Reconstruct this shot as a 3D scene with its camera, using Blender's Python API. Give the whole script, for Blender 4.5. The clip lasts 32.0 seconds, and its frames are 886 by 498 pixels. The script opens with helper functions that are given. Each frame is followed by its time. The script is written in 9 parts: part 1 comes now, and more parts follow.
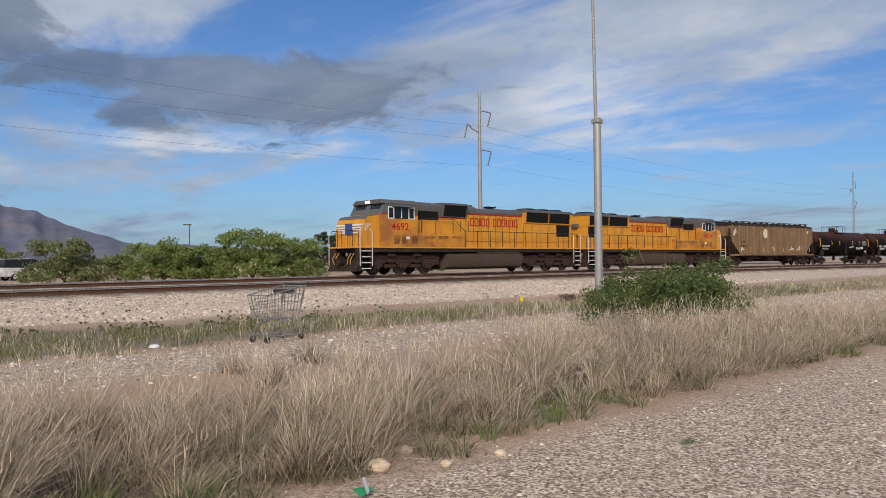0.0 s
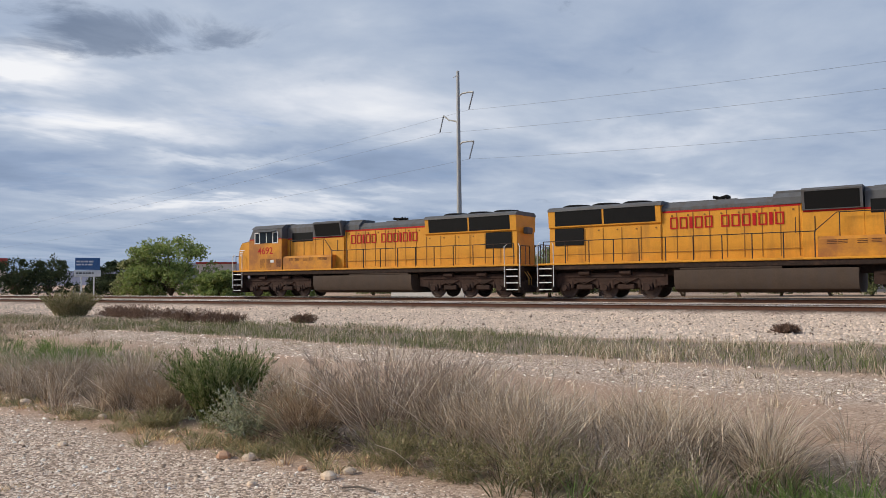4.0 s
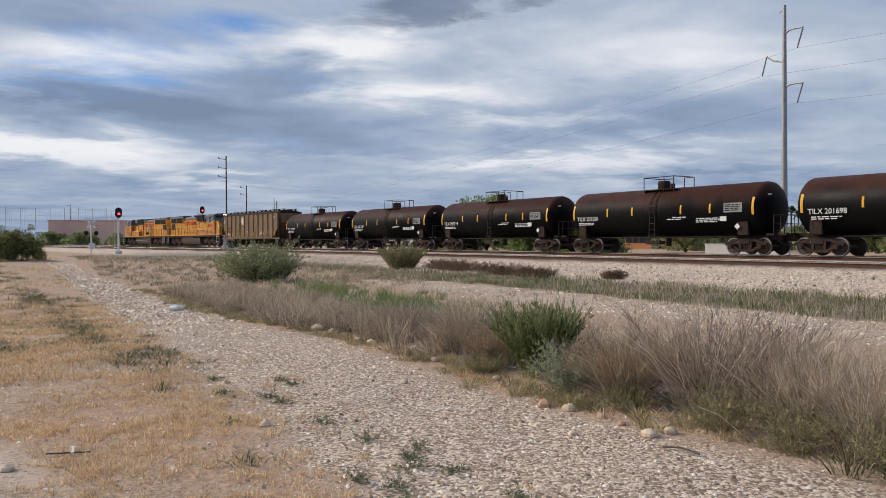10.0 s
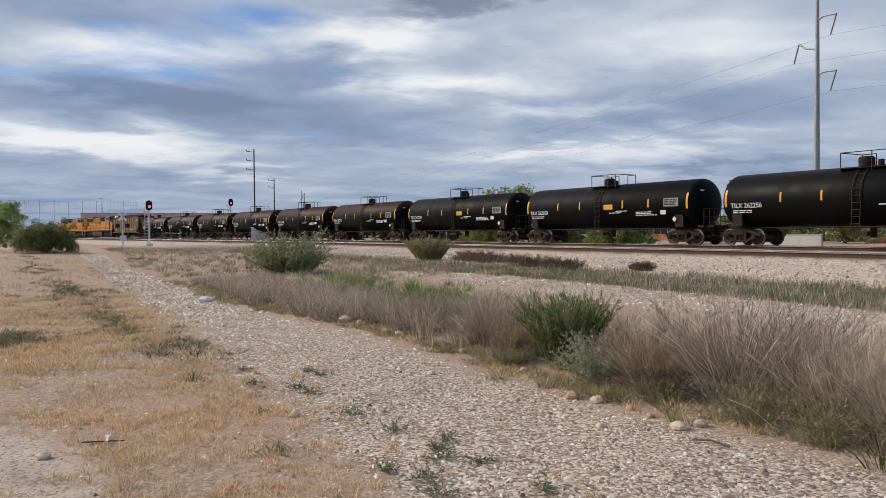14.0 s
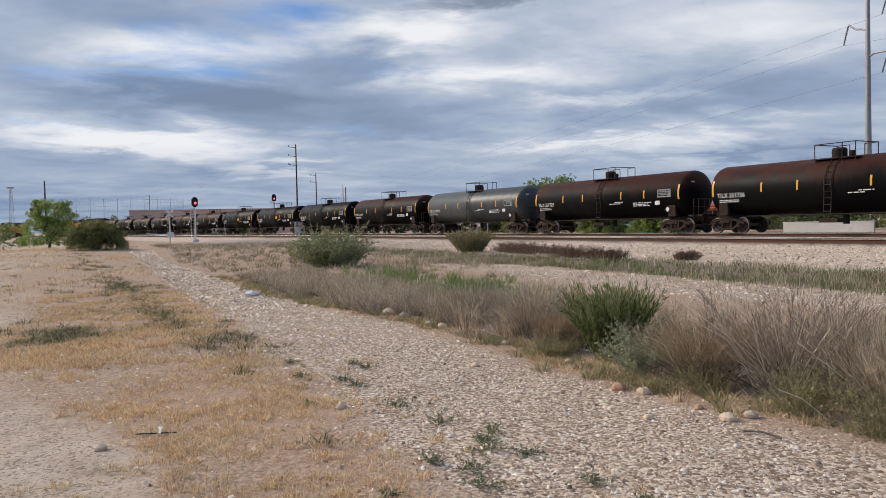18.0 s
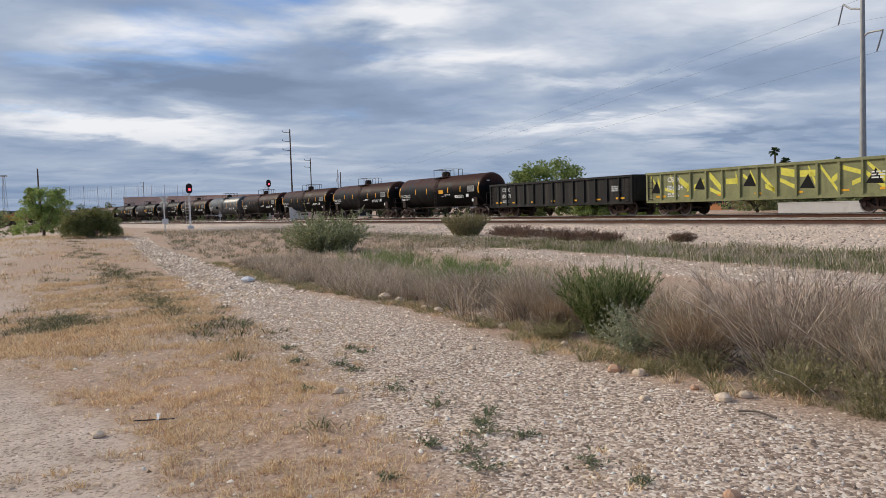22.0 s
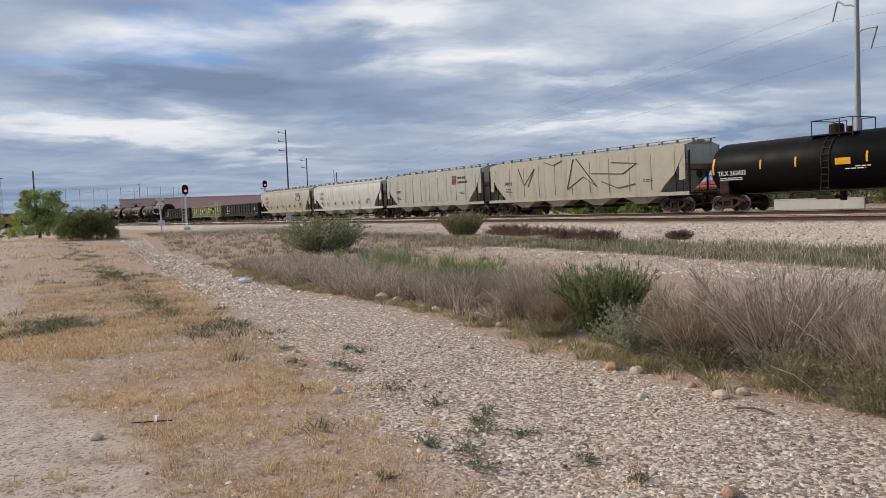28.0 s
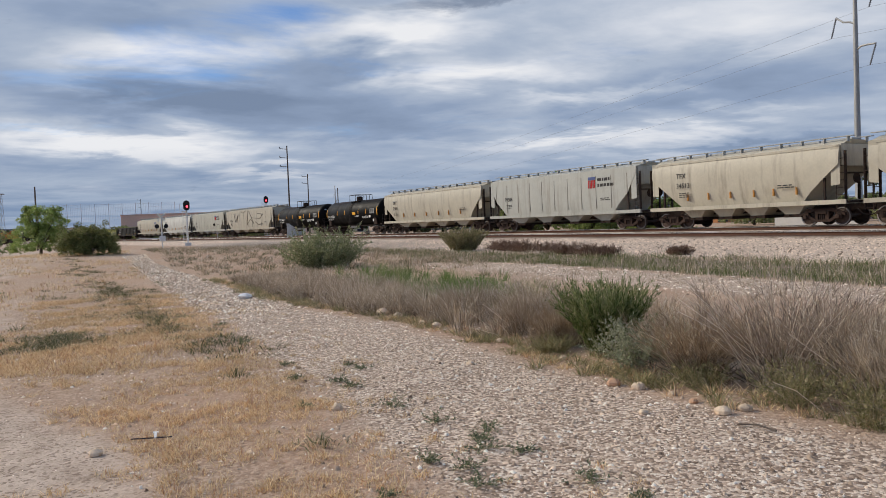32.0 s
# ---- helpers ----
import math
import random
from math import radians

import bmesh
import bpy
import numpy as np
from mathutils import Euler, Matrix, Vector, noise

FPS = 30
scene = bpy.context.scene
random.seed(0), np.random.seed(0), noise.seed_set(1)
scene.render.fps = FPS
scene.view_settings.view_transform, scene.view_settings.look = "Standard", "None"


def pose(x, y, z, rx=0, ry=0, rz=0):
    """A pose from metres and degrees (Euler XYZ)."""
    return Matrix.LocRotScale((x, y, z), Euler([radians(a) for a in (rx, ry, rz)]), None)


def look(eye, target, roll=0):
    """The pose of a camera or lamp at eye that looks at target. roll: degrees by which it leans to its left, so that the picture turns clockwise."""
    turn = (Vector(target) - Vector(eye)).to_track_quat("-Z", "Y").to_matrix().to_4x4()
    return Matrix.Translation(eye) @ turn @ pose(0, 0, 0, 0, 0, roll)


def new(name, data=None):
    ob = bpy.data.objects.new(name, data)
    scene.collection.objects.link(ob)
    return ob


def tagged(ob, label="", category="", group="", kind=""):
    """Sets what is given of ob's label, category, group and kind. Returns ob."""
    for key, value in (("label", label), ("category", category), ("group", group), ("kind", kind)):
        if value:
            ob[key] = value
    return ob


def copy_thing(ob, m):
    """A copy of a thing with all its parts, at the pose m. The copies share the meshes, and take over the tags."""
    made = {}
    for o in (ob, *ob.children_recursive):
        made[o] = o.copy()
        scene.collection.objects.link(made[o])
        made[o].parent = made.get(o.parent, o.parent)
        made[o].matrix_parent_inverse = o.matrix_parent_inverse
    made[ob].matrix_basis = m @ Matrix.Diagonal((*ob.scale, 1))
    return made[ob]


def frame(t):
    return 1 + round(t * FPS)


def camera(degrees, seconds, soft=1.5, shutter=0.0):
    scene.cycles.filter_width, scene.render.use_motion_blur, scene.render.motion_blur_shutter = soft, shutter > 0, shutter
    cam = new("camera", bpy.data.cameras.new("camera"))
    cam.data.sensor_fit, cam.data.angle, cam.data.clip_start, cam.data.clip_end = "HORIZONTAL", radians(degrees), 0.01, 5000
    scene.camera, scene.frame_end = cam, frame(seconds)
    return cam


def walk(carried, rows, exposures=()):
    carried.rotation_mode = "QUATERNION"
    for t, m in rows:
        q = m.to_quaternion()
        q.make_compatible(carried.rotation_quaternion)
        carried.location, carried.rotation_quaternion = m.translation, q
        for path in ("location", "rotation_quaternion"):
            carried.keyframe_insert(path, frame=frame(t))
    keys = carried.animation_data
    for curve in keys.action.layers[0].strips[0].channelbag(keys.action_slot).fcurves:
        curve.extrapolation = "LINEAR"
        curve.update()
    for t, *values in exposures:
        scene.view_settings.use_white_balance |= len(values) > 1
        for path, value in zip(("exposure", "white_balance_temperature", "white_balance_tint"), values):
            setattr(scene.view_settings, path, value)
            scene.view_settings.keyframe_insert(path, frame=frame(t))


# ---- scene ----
cam = camera(59.60, 32.0, soft=0.75)
PATH = [
    (0, (0.146, 0.159, 1.428), (1.4950, 1.6354, 1.4571), -0.50),
    (0.5, (0.119, 0.180, 1.428), (1.2206, 1.8490, 1.4675), -0.57),
    (1, (0.080, 0.200, 1.428), (0.8239, 2.0561, 1.4888), -0.17),
    (1.5, (0.040, 0.212, 1.428), (0.4075, 2.1772, 1.4912), -0.63),
    (2, (0.002, 0.216, 1.428), (0.0250, 2.2146, 1.4986), -1.01),
    (2.5, (-0.041, 0.212, 1.428), (-0.4172, 2.1741, 1.5220), -0.52),
    (3, (-0.087, 0.198, 1.428), (-0.8901, 2.0261, 1.5369), 0.46),
    (3.5, (-0.123, 0.178, 1.428), (-1.2565, 1.8226, 1.5227), -0.67),
    (4, (-0.139, 0.165, 1.428), (-1.4232, 1.6962, 1.5120), -0.55),
    (4.5, (-0.150, 0.156, 1.428), (-1.5361, 1.5949, 1.5083), -0.01),
    (6.5, (-0.182, 0.116, 1.428), (-1.8666, 1.1920, 1.4995), 0.68),
    (7, (-0.186, 0.109, 1.428), (-1.9121, 1.1182, 1.4885), 0.14),
    (7.5, (-0.189, 0.104, 1.428), (-1.9395, 1.0705, 1.4785), 0.00),
    (8, (-0.191, 0.101, 1.428), (-1.9566, 1.0397, 1.4624), 0.22),
    (8.5, (-0.192, 0.100, 1.428), (-1.9652, 1.0238, 1.4435), 0.15),
    (9, (-0.192, 0.100, 1.428), (-1.9661, 1.0223, 1.4261), -0.14),
    (9.5, (-0.191, 0.100, 1.428), (-1.9643, 1.0256, 1.4122), -0.18),
    (10, (-0.192, 0.100, 1.428), (-1.9656, 1.0228, 1.4041), -0.25),
    (10.5, (-0.192, 0.099, 1.428), (-1.9666, 1.0206, 1.3959), -0.27),
    (11, (-0.191, 0.100, 1.428), (-1.9639, 1.0257, 1.3905), -0.27),
    (11.5, (-0.192, 0.099, 1.428), (-1.9673, 1.0192, 1.3895), -0.29),
    (12, (-0.193, 0.097, 1.428), (-1.9778, 0.9986, 1.3904), -0.21),
    (12.5, (-0.193, 0.096, 1.428), (-1.9848, 0.9848, 1.3915), -0.20),
    (13, (-0.194, 0.094, 1.428), (-1.9926, 0.9688, 1.3912), -0.33),
    (13.5, (-0.195, 0.094, 1.428), (-1.9972, 0.9592, 1.3887), -0.36),
    (14, (-0.195, 0.093, 1.428), (-1.9992, 0.9546, 1.3828), -0.39),
    (14.5, (-0.195, 0.093, 1.428), (-2.0014, 0.9499, 1.3789), -0.45),
    (16.5, (-0.199, 0.085, 1.428), (-2.0385, 0.8676, 1.3812), -0.87),
    (17, (-0.199, 0.084, 1.428), (-2.0429, 0.8571, 1.3805), -0.92),
    (17.5, (-0.199, 0.083, 1.428), (-2.0449, 0.8516, 1.3722), -1.06),
    (18, (-0.200, 0.083, 1.428), (-2.0468, 0.8464, 1.3641), -1.25),
    (18.5, (-0.200, 0.082, 1.428), (-2.0486, 0.8416, 1.3594), -1.44),
    (19, (-0.199, 0.083, 1.428), (-2.0450, 0.8502, 1.3566), -1.49),
    (19.5, (-0.199, 0.084, 1.428), (-2.0394, 0.8628, 1.3499), -1.69),
    (20, (-0.199, 0.085, 1.428), (-2.0359, 0.8701, 1.3393), -1.67),
    (20.5, (-0.199, 0.085, 1.428), (-2.0358, 0.8694, 1.3324), -1.65),
    (21, (-0.199, 0.084, 1.428), (-2.0370, 0.8658, 1.3269), -1.78),
    (21.5, (-0.199, 0.084, 1.428), (-2.0391, 0.8608, 1.3248), -1.83),
    (22, (-0.199, 0.084, 1.428), (-2.0408, 0.8562, 1.3226), -1.81),
    (22.5, (-0.199, 0.083, 1.428), (-2.0431, 0.8504, 1.3198), -1.81),
    (23, (-0.199, 0.083, 1.428), (-2.0440, 0.8476, 1.3142), -1.79),
    (23.5, (-0.200, 0.083, 1.428), (-2.0442, 0.8465, 1.3105), -1.54),
    (24, (-0.200, 0.082, 1.428), (-2.0455, 0.8432, 1.3108), -1.45),
    (24.5, (-0.200, 0.082, 1.428), (-2.0480, 0.8369, 1.3092), -1.45),
    (25, (-0.200, 0.081, 1.428), (-2.0488, 0.8343, 1.3056), -1.52),
    (25.5, (-0.200, 0.082, 1.428), (-2.0464, 0.8415, 1.3126), -1.59),
    (26, (-0.199, 0.083, 1.428), (-2.0432, 0.8502, 1.3192), -1.87),
    (26.5, (-0.199, 0.085, 1.428), (-2.0350, 0.8701, 1.3224), -2.05),
    (28.5, (-0.199, 0.084, 1.428), (-2.0388, 0.8606, 1.3184), -2.29),
    (29, (-0.199, 0.084, 1.428), (-2.0403, 0.8560, 1.3115), -2.13),
    (29.5, (-0.199, 0.084, 1.428), (-2.0397, 0.8570, 1.3088), -2.09),
    (30, (-0.199, 0.084, 1.428), (-2.0402, 0.8563, 1.3114), -2.21),
    (30.5, (-0.199, 0.083, 1.428), (-2.0427, 0.8515, 1.3200), -2.22),
    (31, (-0.200, 0.083, 1.428), (-2.0451, 0.8474, 1.3329), -2.32),
    (31.5, (-0.199, 0.083, 1.428), (-2.0429, 0.8543, 1.3461), -2.33),
    (32, (-0.199, 0.084, 1.428), (-2.0395, 0.8637, 1.3611), -2.24),
]
walk(cam, [(t, look(eye, target, roll)) for t, eye, target, roll in PATH],
     exposures=[(0, -0.13), (1, -0.02), (4, 0.06), (9, 0.0), (22, 0.0), (32, -0.05)])


# ---- world, sun ----
SUN_EL, SUN_AZ = 30.0, 222.0    # low evening sun behind the camera's shoulder; azimuth anticlockwise from +x


def nodes_of(tree):
    tree.nodes.clear()
    return tree.nodes.new, tree.links.new


def value(nn, ll, op, a, b=None, c=None, clamp=False):
    n = nn("ShaderNodeMath")
    n.operation, n.use_clamp = op, clamp
    for i, v in enumerate((a, b, c)):
        if v is None:
            continue
        if isinstance(v, (int, float)):
            n.inputs[i].default_value = v
        else:
            ll(v, n.inputs[i])
    return n.outputs[0]


def ramp(nn, ll, fac, stops, mode="LINEAR"):
    n = nn("ShaderNodeValToRGB")
    n.color_ramp.interpolation = mode
    el = n.color_ramp.elements
    while len(el) < len(stops):
        el.new(0.5)
    for e, (p, c) in zip(el, stops):
        e.position = p
        e.color = (c, c, c, 1) if isinstance(c, (int, float)) else (*c, 1)
    ll(fac, n.inputs[0])
    return n.outputs[0]


def mixc(nn, ll, fac, a, b, blend="MIX"):
    n = nn("ShaderNodeMix")
    n.data_type, n.blend_type = "RGBA", blend
    for sock, v in ((n.inputs[0], fac), (n.inputs[6], a), (n.inputs[7], b)):
        if isinstance(v, (int, float)):
            sock.default_value = v
        elif isinstance(v, tuple):
            sock.default_value = (*v, 1)
        else:
            ll(v, sock)
    return n.outputs[2]


def noise_tex(nn, ll, vec, scale, detail=4.0, rough=0.55, dist=0.0):
    n = nn("ShaderNodeTexNoise")
    n.inputs["Scale"].default_value, n.inputs["Detail"].default_value = scale, detail
    n.inputs["Roughness"].default_value, n.inputs["Distortion"].default_value = rough, dist
    if vec is not None:
        ll(vec, n.inputs["Vector"])
    return n.outputs[0]


def make_world():
    w = bpy.data.worlds.new("sky")
    scene.world = w
    w.use_nodes = True
    nn, ll = nodes_of(w.node_tree)
    sky = nn("ShaderNodeTexSky")
    sky.sky_type, sky.sun_disc = "NISHITA", False
    sky.sun_elevation, sky.sun_rotation = radians(SUN_EL), radians(90 - SUN_AZ)
    sky.air_density, sky.dust_density, sky.ozone_density = 1.0, 0.6, 2.0
    tc = nn("ShaderNodeTexCoord")
    sep = nn("ShaderNodeSeparateXYZ")
    ll(tc.outputs["Generated"], sep.inputs[0])
    up = value(nn, ll, "MAXIMUM", sep.outputs[2], 0.0)
    deep = value(nn, ll, "ADD", up, 0.10)
    flat = nn("ShaderNodeCombineXYZ")
    ll(value(nn, ll, "DIVIDE", sep.outputs[0], deep), flat.inputs[0])
    ll(value(nn, ll, "DIVIDE", sep.outputs[1], deep), flat.inputs[1])
    az = value(nn, ll, "MULTIPLY", value(nn, ll, "ARCTAN2", value(nn, ll, "MULTIPLY", sep.outputs[0], -1.0), sep.outputs[1]), 57.2958)
    el = value(nn, ll, "MULTIPLY", value(nn, ll, "ARCSINE", sep.outputs[2]), 57.2958)

    def bank(a0, e0, sa, se, amount, az_=None, el_=None):
        """A bank of cloud round a bearing and a height, in degrees."""
        u = value(nn, ll, "DIVIDE", value(nn, ll, "SUBTRACT", az_ or az, a0), sa)
        w = value(nn, ll, "DIVIDE", value(nn, ll, "SUBTRACT", el_ or el, e0), se)
        q = value(nn, ll, "ADD", value(nn, ll, "MULTIPLY", u, u), value(nn, ll, "MULTIPLY", w, w))
        return value(nn, ll, "MULTIPLY", value(nn, ll, "EXPONENT", value(nn, ll, "MULTIPLY", q, -1.0)), amount)

    def layer(rot, sx, sy, loc, scale, detail, rough, dist):
        mp = nn("ShaderNodeMapping")
        mp.inputs["Rotation"].default_value = (0, 0, radians(rot))
        mp.inputs["Scale"].default_value = (sx, sy, 1.0)
        mp.inputs["Location"].default_value = loc
        ll(flat.outputs[0], mp.inputs[0])
        return noise_tex(nn, ll, mp.outputs[0], scale, detail, rough, dist)

    total = lambda *v: v[0] if len(v) == 1 else value(nn, ll, "ADD", v[0], total(*v[1:]))
    times_ = lambda v, k: value(nn, ll, "MULTIPLY", v, k)
    # a high sheet of streaked cloud, thinner on the right-hand side of the place
    big = layer(-28, 1.0, 0.5, (3.1, 1.7, 0.4), 0.62, 6.0, 0.55, 0.4)
    mid = layer(-20, 1.0, 0.6, (7.7, 0.3, 1.2), 1.9, 7.0, 0.6, 0.5)
    thin = ramp(nn, ll, value(nn, ll, "ADD", times_(az, 1 / 60.0), 0.75), [(0.0, 0.0), (1.0, 1.0)])
    cover = total(times_(big, 0.62), times_(mid, 0.38), times_(thin, 0.16), bank(-60, 11, 22, 5, 0.03), bank(-45, 15, 9, 6, 0.02), bank(-20, 3.8, 30, 1.3, -0.10), bank(-50, 5.5, 22, 2.2, -0.08), bank(78, 15, 5, 1.2, -0.14), bank(45, 14.5, 9, 2.0, -0.08), bank(25, 11, 14, 5, 0.06), bank(-14, 18, 9, 3.0, 0.12), bank(2, 10, 12, 3, -0.02))
    cover = ramp(nn, ll, cover, [(0.44, 0.0), (0.60, 1.0)], "EASE")
    fine_ = layer(-24, 1.0, 0.85, (2.3, 8.2, 0.0), 1.35, 8.0, 0.56, 0.25)
    wide_ = layer(-30, 1.0, 0.8, (5.3, 4.2, 2.0), 0.62, 6.0, 0.52, 0.2)
    # billows: soft light and dark masses with wandering edges
    drift, lift = layer(-20, 1.0, 0.8, (9.1, 2.2, 5.0), 1.1, 5.0, 0.55, 0.3), layer(-20, 1.0, 0.8, (0.4, 7.2, 8.0), 1.5, 5.0, 0.58, 0.3)
    az_w = total(az, times_(value(nn, ll, "SUBTRACT", drift, 0.5), 22.0))
    el_w = total(el, times_(value(nn, ll, "SUBTRACT", lift, 0.5), 7.0))
    light = [(86, 12.3, 7, 1.5, -0.17), (91, 6.2, 7, 0.9, -0.17), (64, 10.7, 7, 0.8, -0.13), (58, 5.8, 6, 0.6, -0.11), (47, 6.0, 6, 0.5, -0.06), (69, 14.2, 8, 1.4, -0.12), (55, 8.5, 6, 0.6, -0.10),
             (67, 14.6, 3, 1.5, -0.10), (46, 13.0, 8, 1.5, -0.06), (78.5, 4.6, 4, 0.6, -0.13), (22, 5.3, 6, 0.8, -0.12), (26, 9.5, 8, 1.8, -0.05), (-55, 12, 14, 6, -0.03), (-28, 8.5, 14, 0.8, -0.10)]
    dark = [(78, 9.2, 8, 1.5, 0.12), (71, 11.6, 4, 1.1, 0.11), (89, 9.2, 7, 0.8, 0.09), (70, 7.2, 12, 1.0, 0.07), (58, 8.8, 6, 0.8, 0.06), (45, 4.3, 9, 0.5, 0.12), (43, 9.6, 10, 1.4, 0.06), (90, 15.2, 6, 1.0, 0.08), (84, 4.0, 9, 0.7, 0.06), (10, 12, 12, 4, 0.03)]
    shade = total(times_(fine_, 0.26), times_(wide_, 0.30), 0.215, *[bank(a, e, sa, se, k, az_w, el_w) for a, e, sa, se, k in light + dark])
    tone = ramp(nn, ll, shade, [(0.36, (0.86, 0.87, 0.90)), (0.43, (0.66, 0.70, 0.78)), (0.49, (0.44, 0.51, 0.63)), (0.56, (0.29, 0.37, 0.52)), (0.66, (0.20, 0.265, 0.39))])
    # low dark banks with ragged edges
    rag = layer(-15, 1.0, 0.8, (1.3, 6.2, 3.0), 2.6, 8.0, 0.62, 0.6)
    banks = total(bank(-28, 12.2, 14, 2.9, 1.15), bank(-13, 16.5, 4, 3.0, 0.55), bank(-3, 14.6, 9, 2.2, 0.64), bank(-12, 18.5, 10, 3.0, 0.15), bank(62.5, 17.2, 7.0, 2.0, 0.80), bank(20, 17.5, 5, 1.6, 0.42))
    slate = ramp(nn, ll, total(banks, times_(value(nn, ll, "SUBTRACT", rag, 0.5), 2.0)), [(0.30, 0.0), (0.66, 0.85)], "EASE")
    slate_tone = mixc(nn, ll, ramp(nn, ll, mid, [(0.35, 0.0), (0.65, 1.0)]), (0.135, 0.18, 0.27), (0.245, 0.30, 0.405))
    tint = mixc(nn, ll, 1.0, sky.outputs[0], SKY_TINT, "MULTIPLY")
    skyl = nn("ShaderNodeVectorMath")
    skyl.operation = "SCALE"
    ll(tint, skyl.inputs[0])
    skyl.inputs["Scale"].default_value = SKY_GAIN
    # towards the horizon the sheets close up in a blue-grey belt
    low = ramp(nn, ll, times_(el, 1 / 10.0), [(0.0, 0.85), (0.25, 0.55), (0.6, 0.0)])
    belt = mixc(nn, ll, ramp(nn, ll, mid, [(0.4, 0.0), (0.62, 1.0)]), (0.36, 0.44, 0.57), (0.19, 0.275, 0.43))
    sheet = mixc(nn, ll, low, tone, belt)
    open_sky = mixc(nn, ll, cover, skyl.outputs[0], sheet)
    all_ = mixc(nn, ll, slate, open_sky, slate_tone)
    all_ = mixc(nn, ll, times_(low, 0.55), all_, belt)
    bg = nn("ShaderNodeBackground")
    ll(all_, bg.inputs[0])
    bg.inputs[1].default_value = WORLD_GAIN
    out = nn("ShaderNodeOutputWorld")
    ll(bg.outputs[0], out.inputs[0])


SKY_GAIN, SKY_TINT, WORLD_GAIN = 0.085, (0.62, 0.90, 1.31), 1.0
make_world()
sun = new("sun", bpy.data.lights.new("sun", "SUN"))
sun.data.energy, sun.data.angle, sun.data.color = 3.0, radians(16), (1.0, 0.90, 0.76)
_d = Vector((math.cos(radians(SUN_AZ)) * math.cos(radians(SUN_EL)), math.sin(radians(SUN_AZ)) * math.cos(radians(SUN_EL)), math.sin(radians(SUN_EL))))
sun.matrix_world = look(_d * 50, (0, 0, 0))


# ---- materials ----
MATS = {}


def principled(name, base, rough=0.7, metal=0.0, scale=6.0, vary=0.25, dirt=None, dirt_amt=0.0, bump=0.0, bump_scale=40.0,
               emit=None, emit_gain=0.0, rnd=0.0, streak=0.0, spec=0.22, fine=None, transl=0.0):
    """A surface colour with noise at two scales, an optional second colour in blotches or runs, and fine relief."""
    if name in MATS:
        return MATS[name]
    m = bpy.data.materials.new(name)
    m.use_nodes = True
    nn, ll = nodes_of(m.node_tree)
    out, b = nn("ShaderNodeOutputMaterial"), nn("ShaderNodeBsdfPrincipled")
    ll(b.outputs[0], out.inputs[0])
    tc = nn("ShaderNodeTexCoord")
    vec = tc.outputs["Object"]
    n1 = noise_tex(nn, ll, vec, scale, 5.0, 0.6)
    n2 = noise_tex(nn, ll, vec, scale * 7.3, 3.0, 0.6)
    f = value(nn, ll, "ADD", value(nn, ll, "MULTIPLY", n1, 0.6), value(nn, ll, "MULTIPLY", n2, 0.4))
    lo = tuple(c * (1 - vary) for c in base)
    hi = tuple(min(1, c * (1 + vary)) for c in base)
    col = ramp(nn, ll, f, [(0.3, lo), (0.7, hi)])
    if dirt:
        mp = nn("ShaderNodeMapping")
        mp.inputs["Scale"].default_value = (1.0, 1.0, 0.12 if streak else 1.0)
        ll(vec, mp.inputs[0])
        d = noise_tex(nn, ll, mp.outputs[0], streak or scale * 0.6, 6.0, 0.65)
        amt = ramp(nn, ll, d, [(0.62 - 0.5 * dirt_amt, 0.0), (0.78 - 0.35 * dirt_amt, min(1.0, 0.35 + dirt_amt))])
        col = mixc(nn, ll, amt, col, dirt)
    if rnd:
        oi = nn("ShaderNodeObjectInfo")
        v = value(nn, ll, "ADD", value(nn, ll, "MULTIPLY", oi.outputs["Random"], 2 * rnd), 1 - rnd)
        hs = nn("ShaderNodeHueSaturation")
        ll(v, hs.inputs["Value"])
        ll(col, hs.inputs["Color"])
        col = hs.outputs[0]
    ll(col, b.inputs["Base Color"])
    b.inputs["Roughness"].default_value, b.inputs["Metallic"].default_value = rough, metal
    b.inputs["Specular IOR Level"].default_value = spec
    if bump:
        bn = nn("ShaderNodeBump")
        bn.inputs["Strength"].default_value, bn.inputs["Distance"].default_value = bump, 0.02
        ll(noise_tex(nn, ll, vec, bump_scale, 4.0, 0.6), bn.inputs["Height"])
        ll(bn.outputs[0], b.inputs["Normal"])
    if emit:
        b.inputs["Emission Color"].default_value = (*emit, 1)
        b.inputs["Emission Strength"].default_value = emit_gain
    MATS[name] = m
    return m


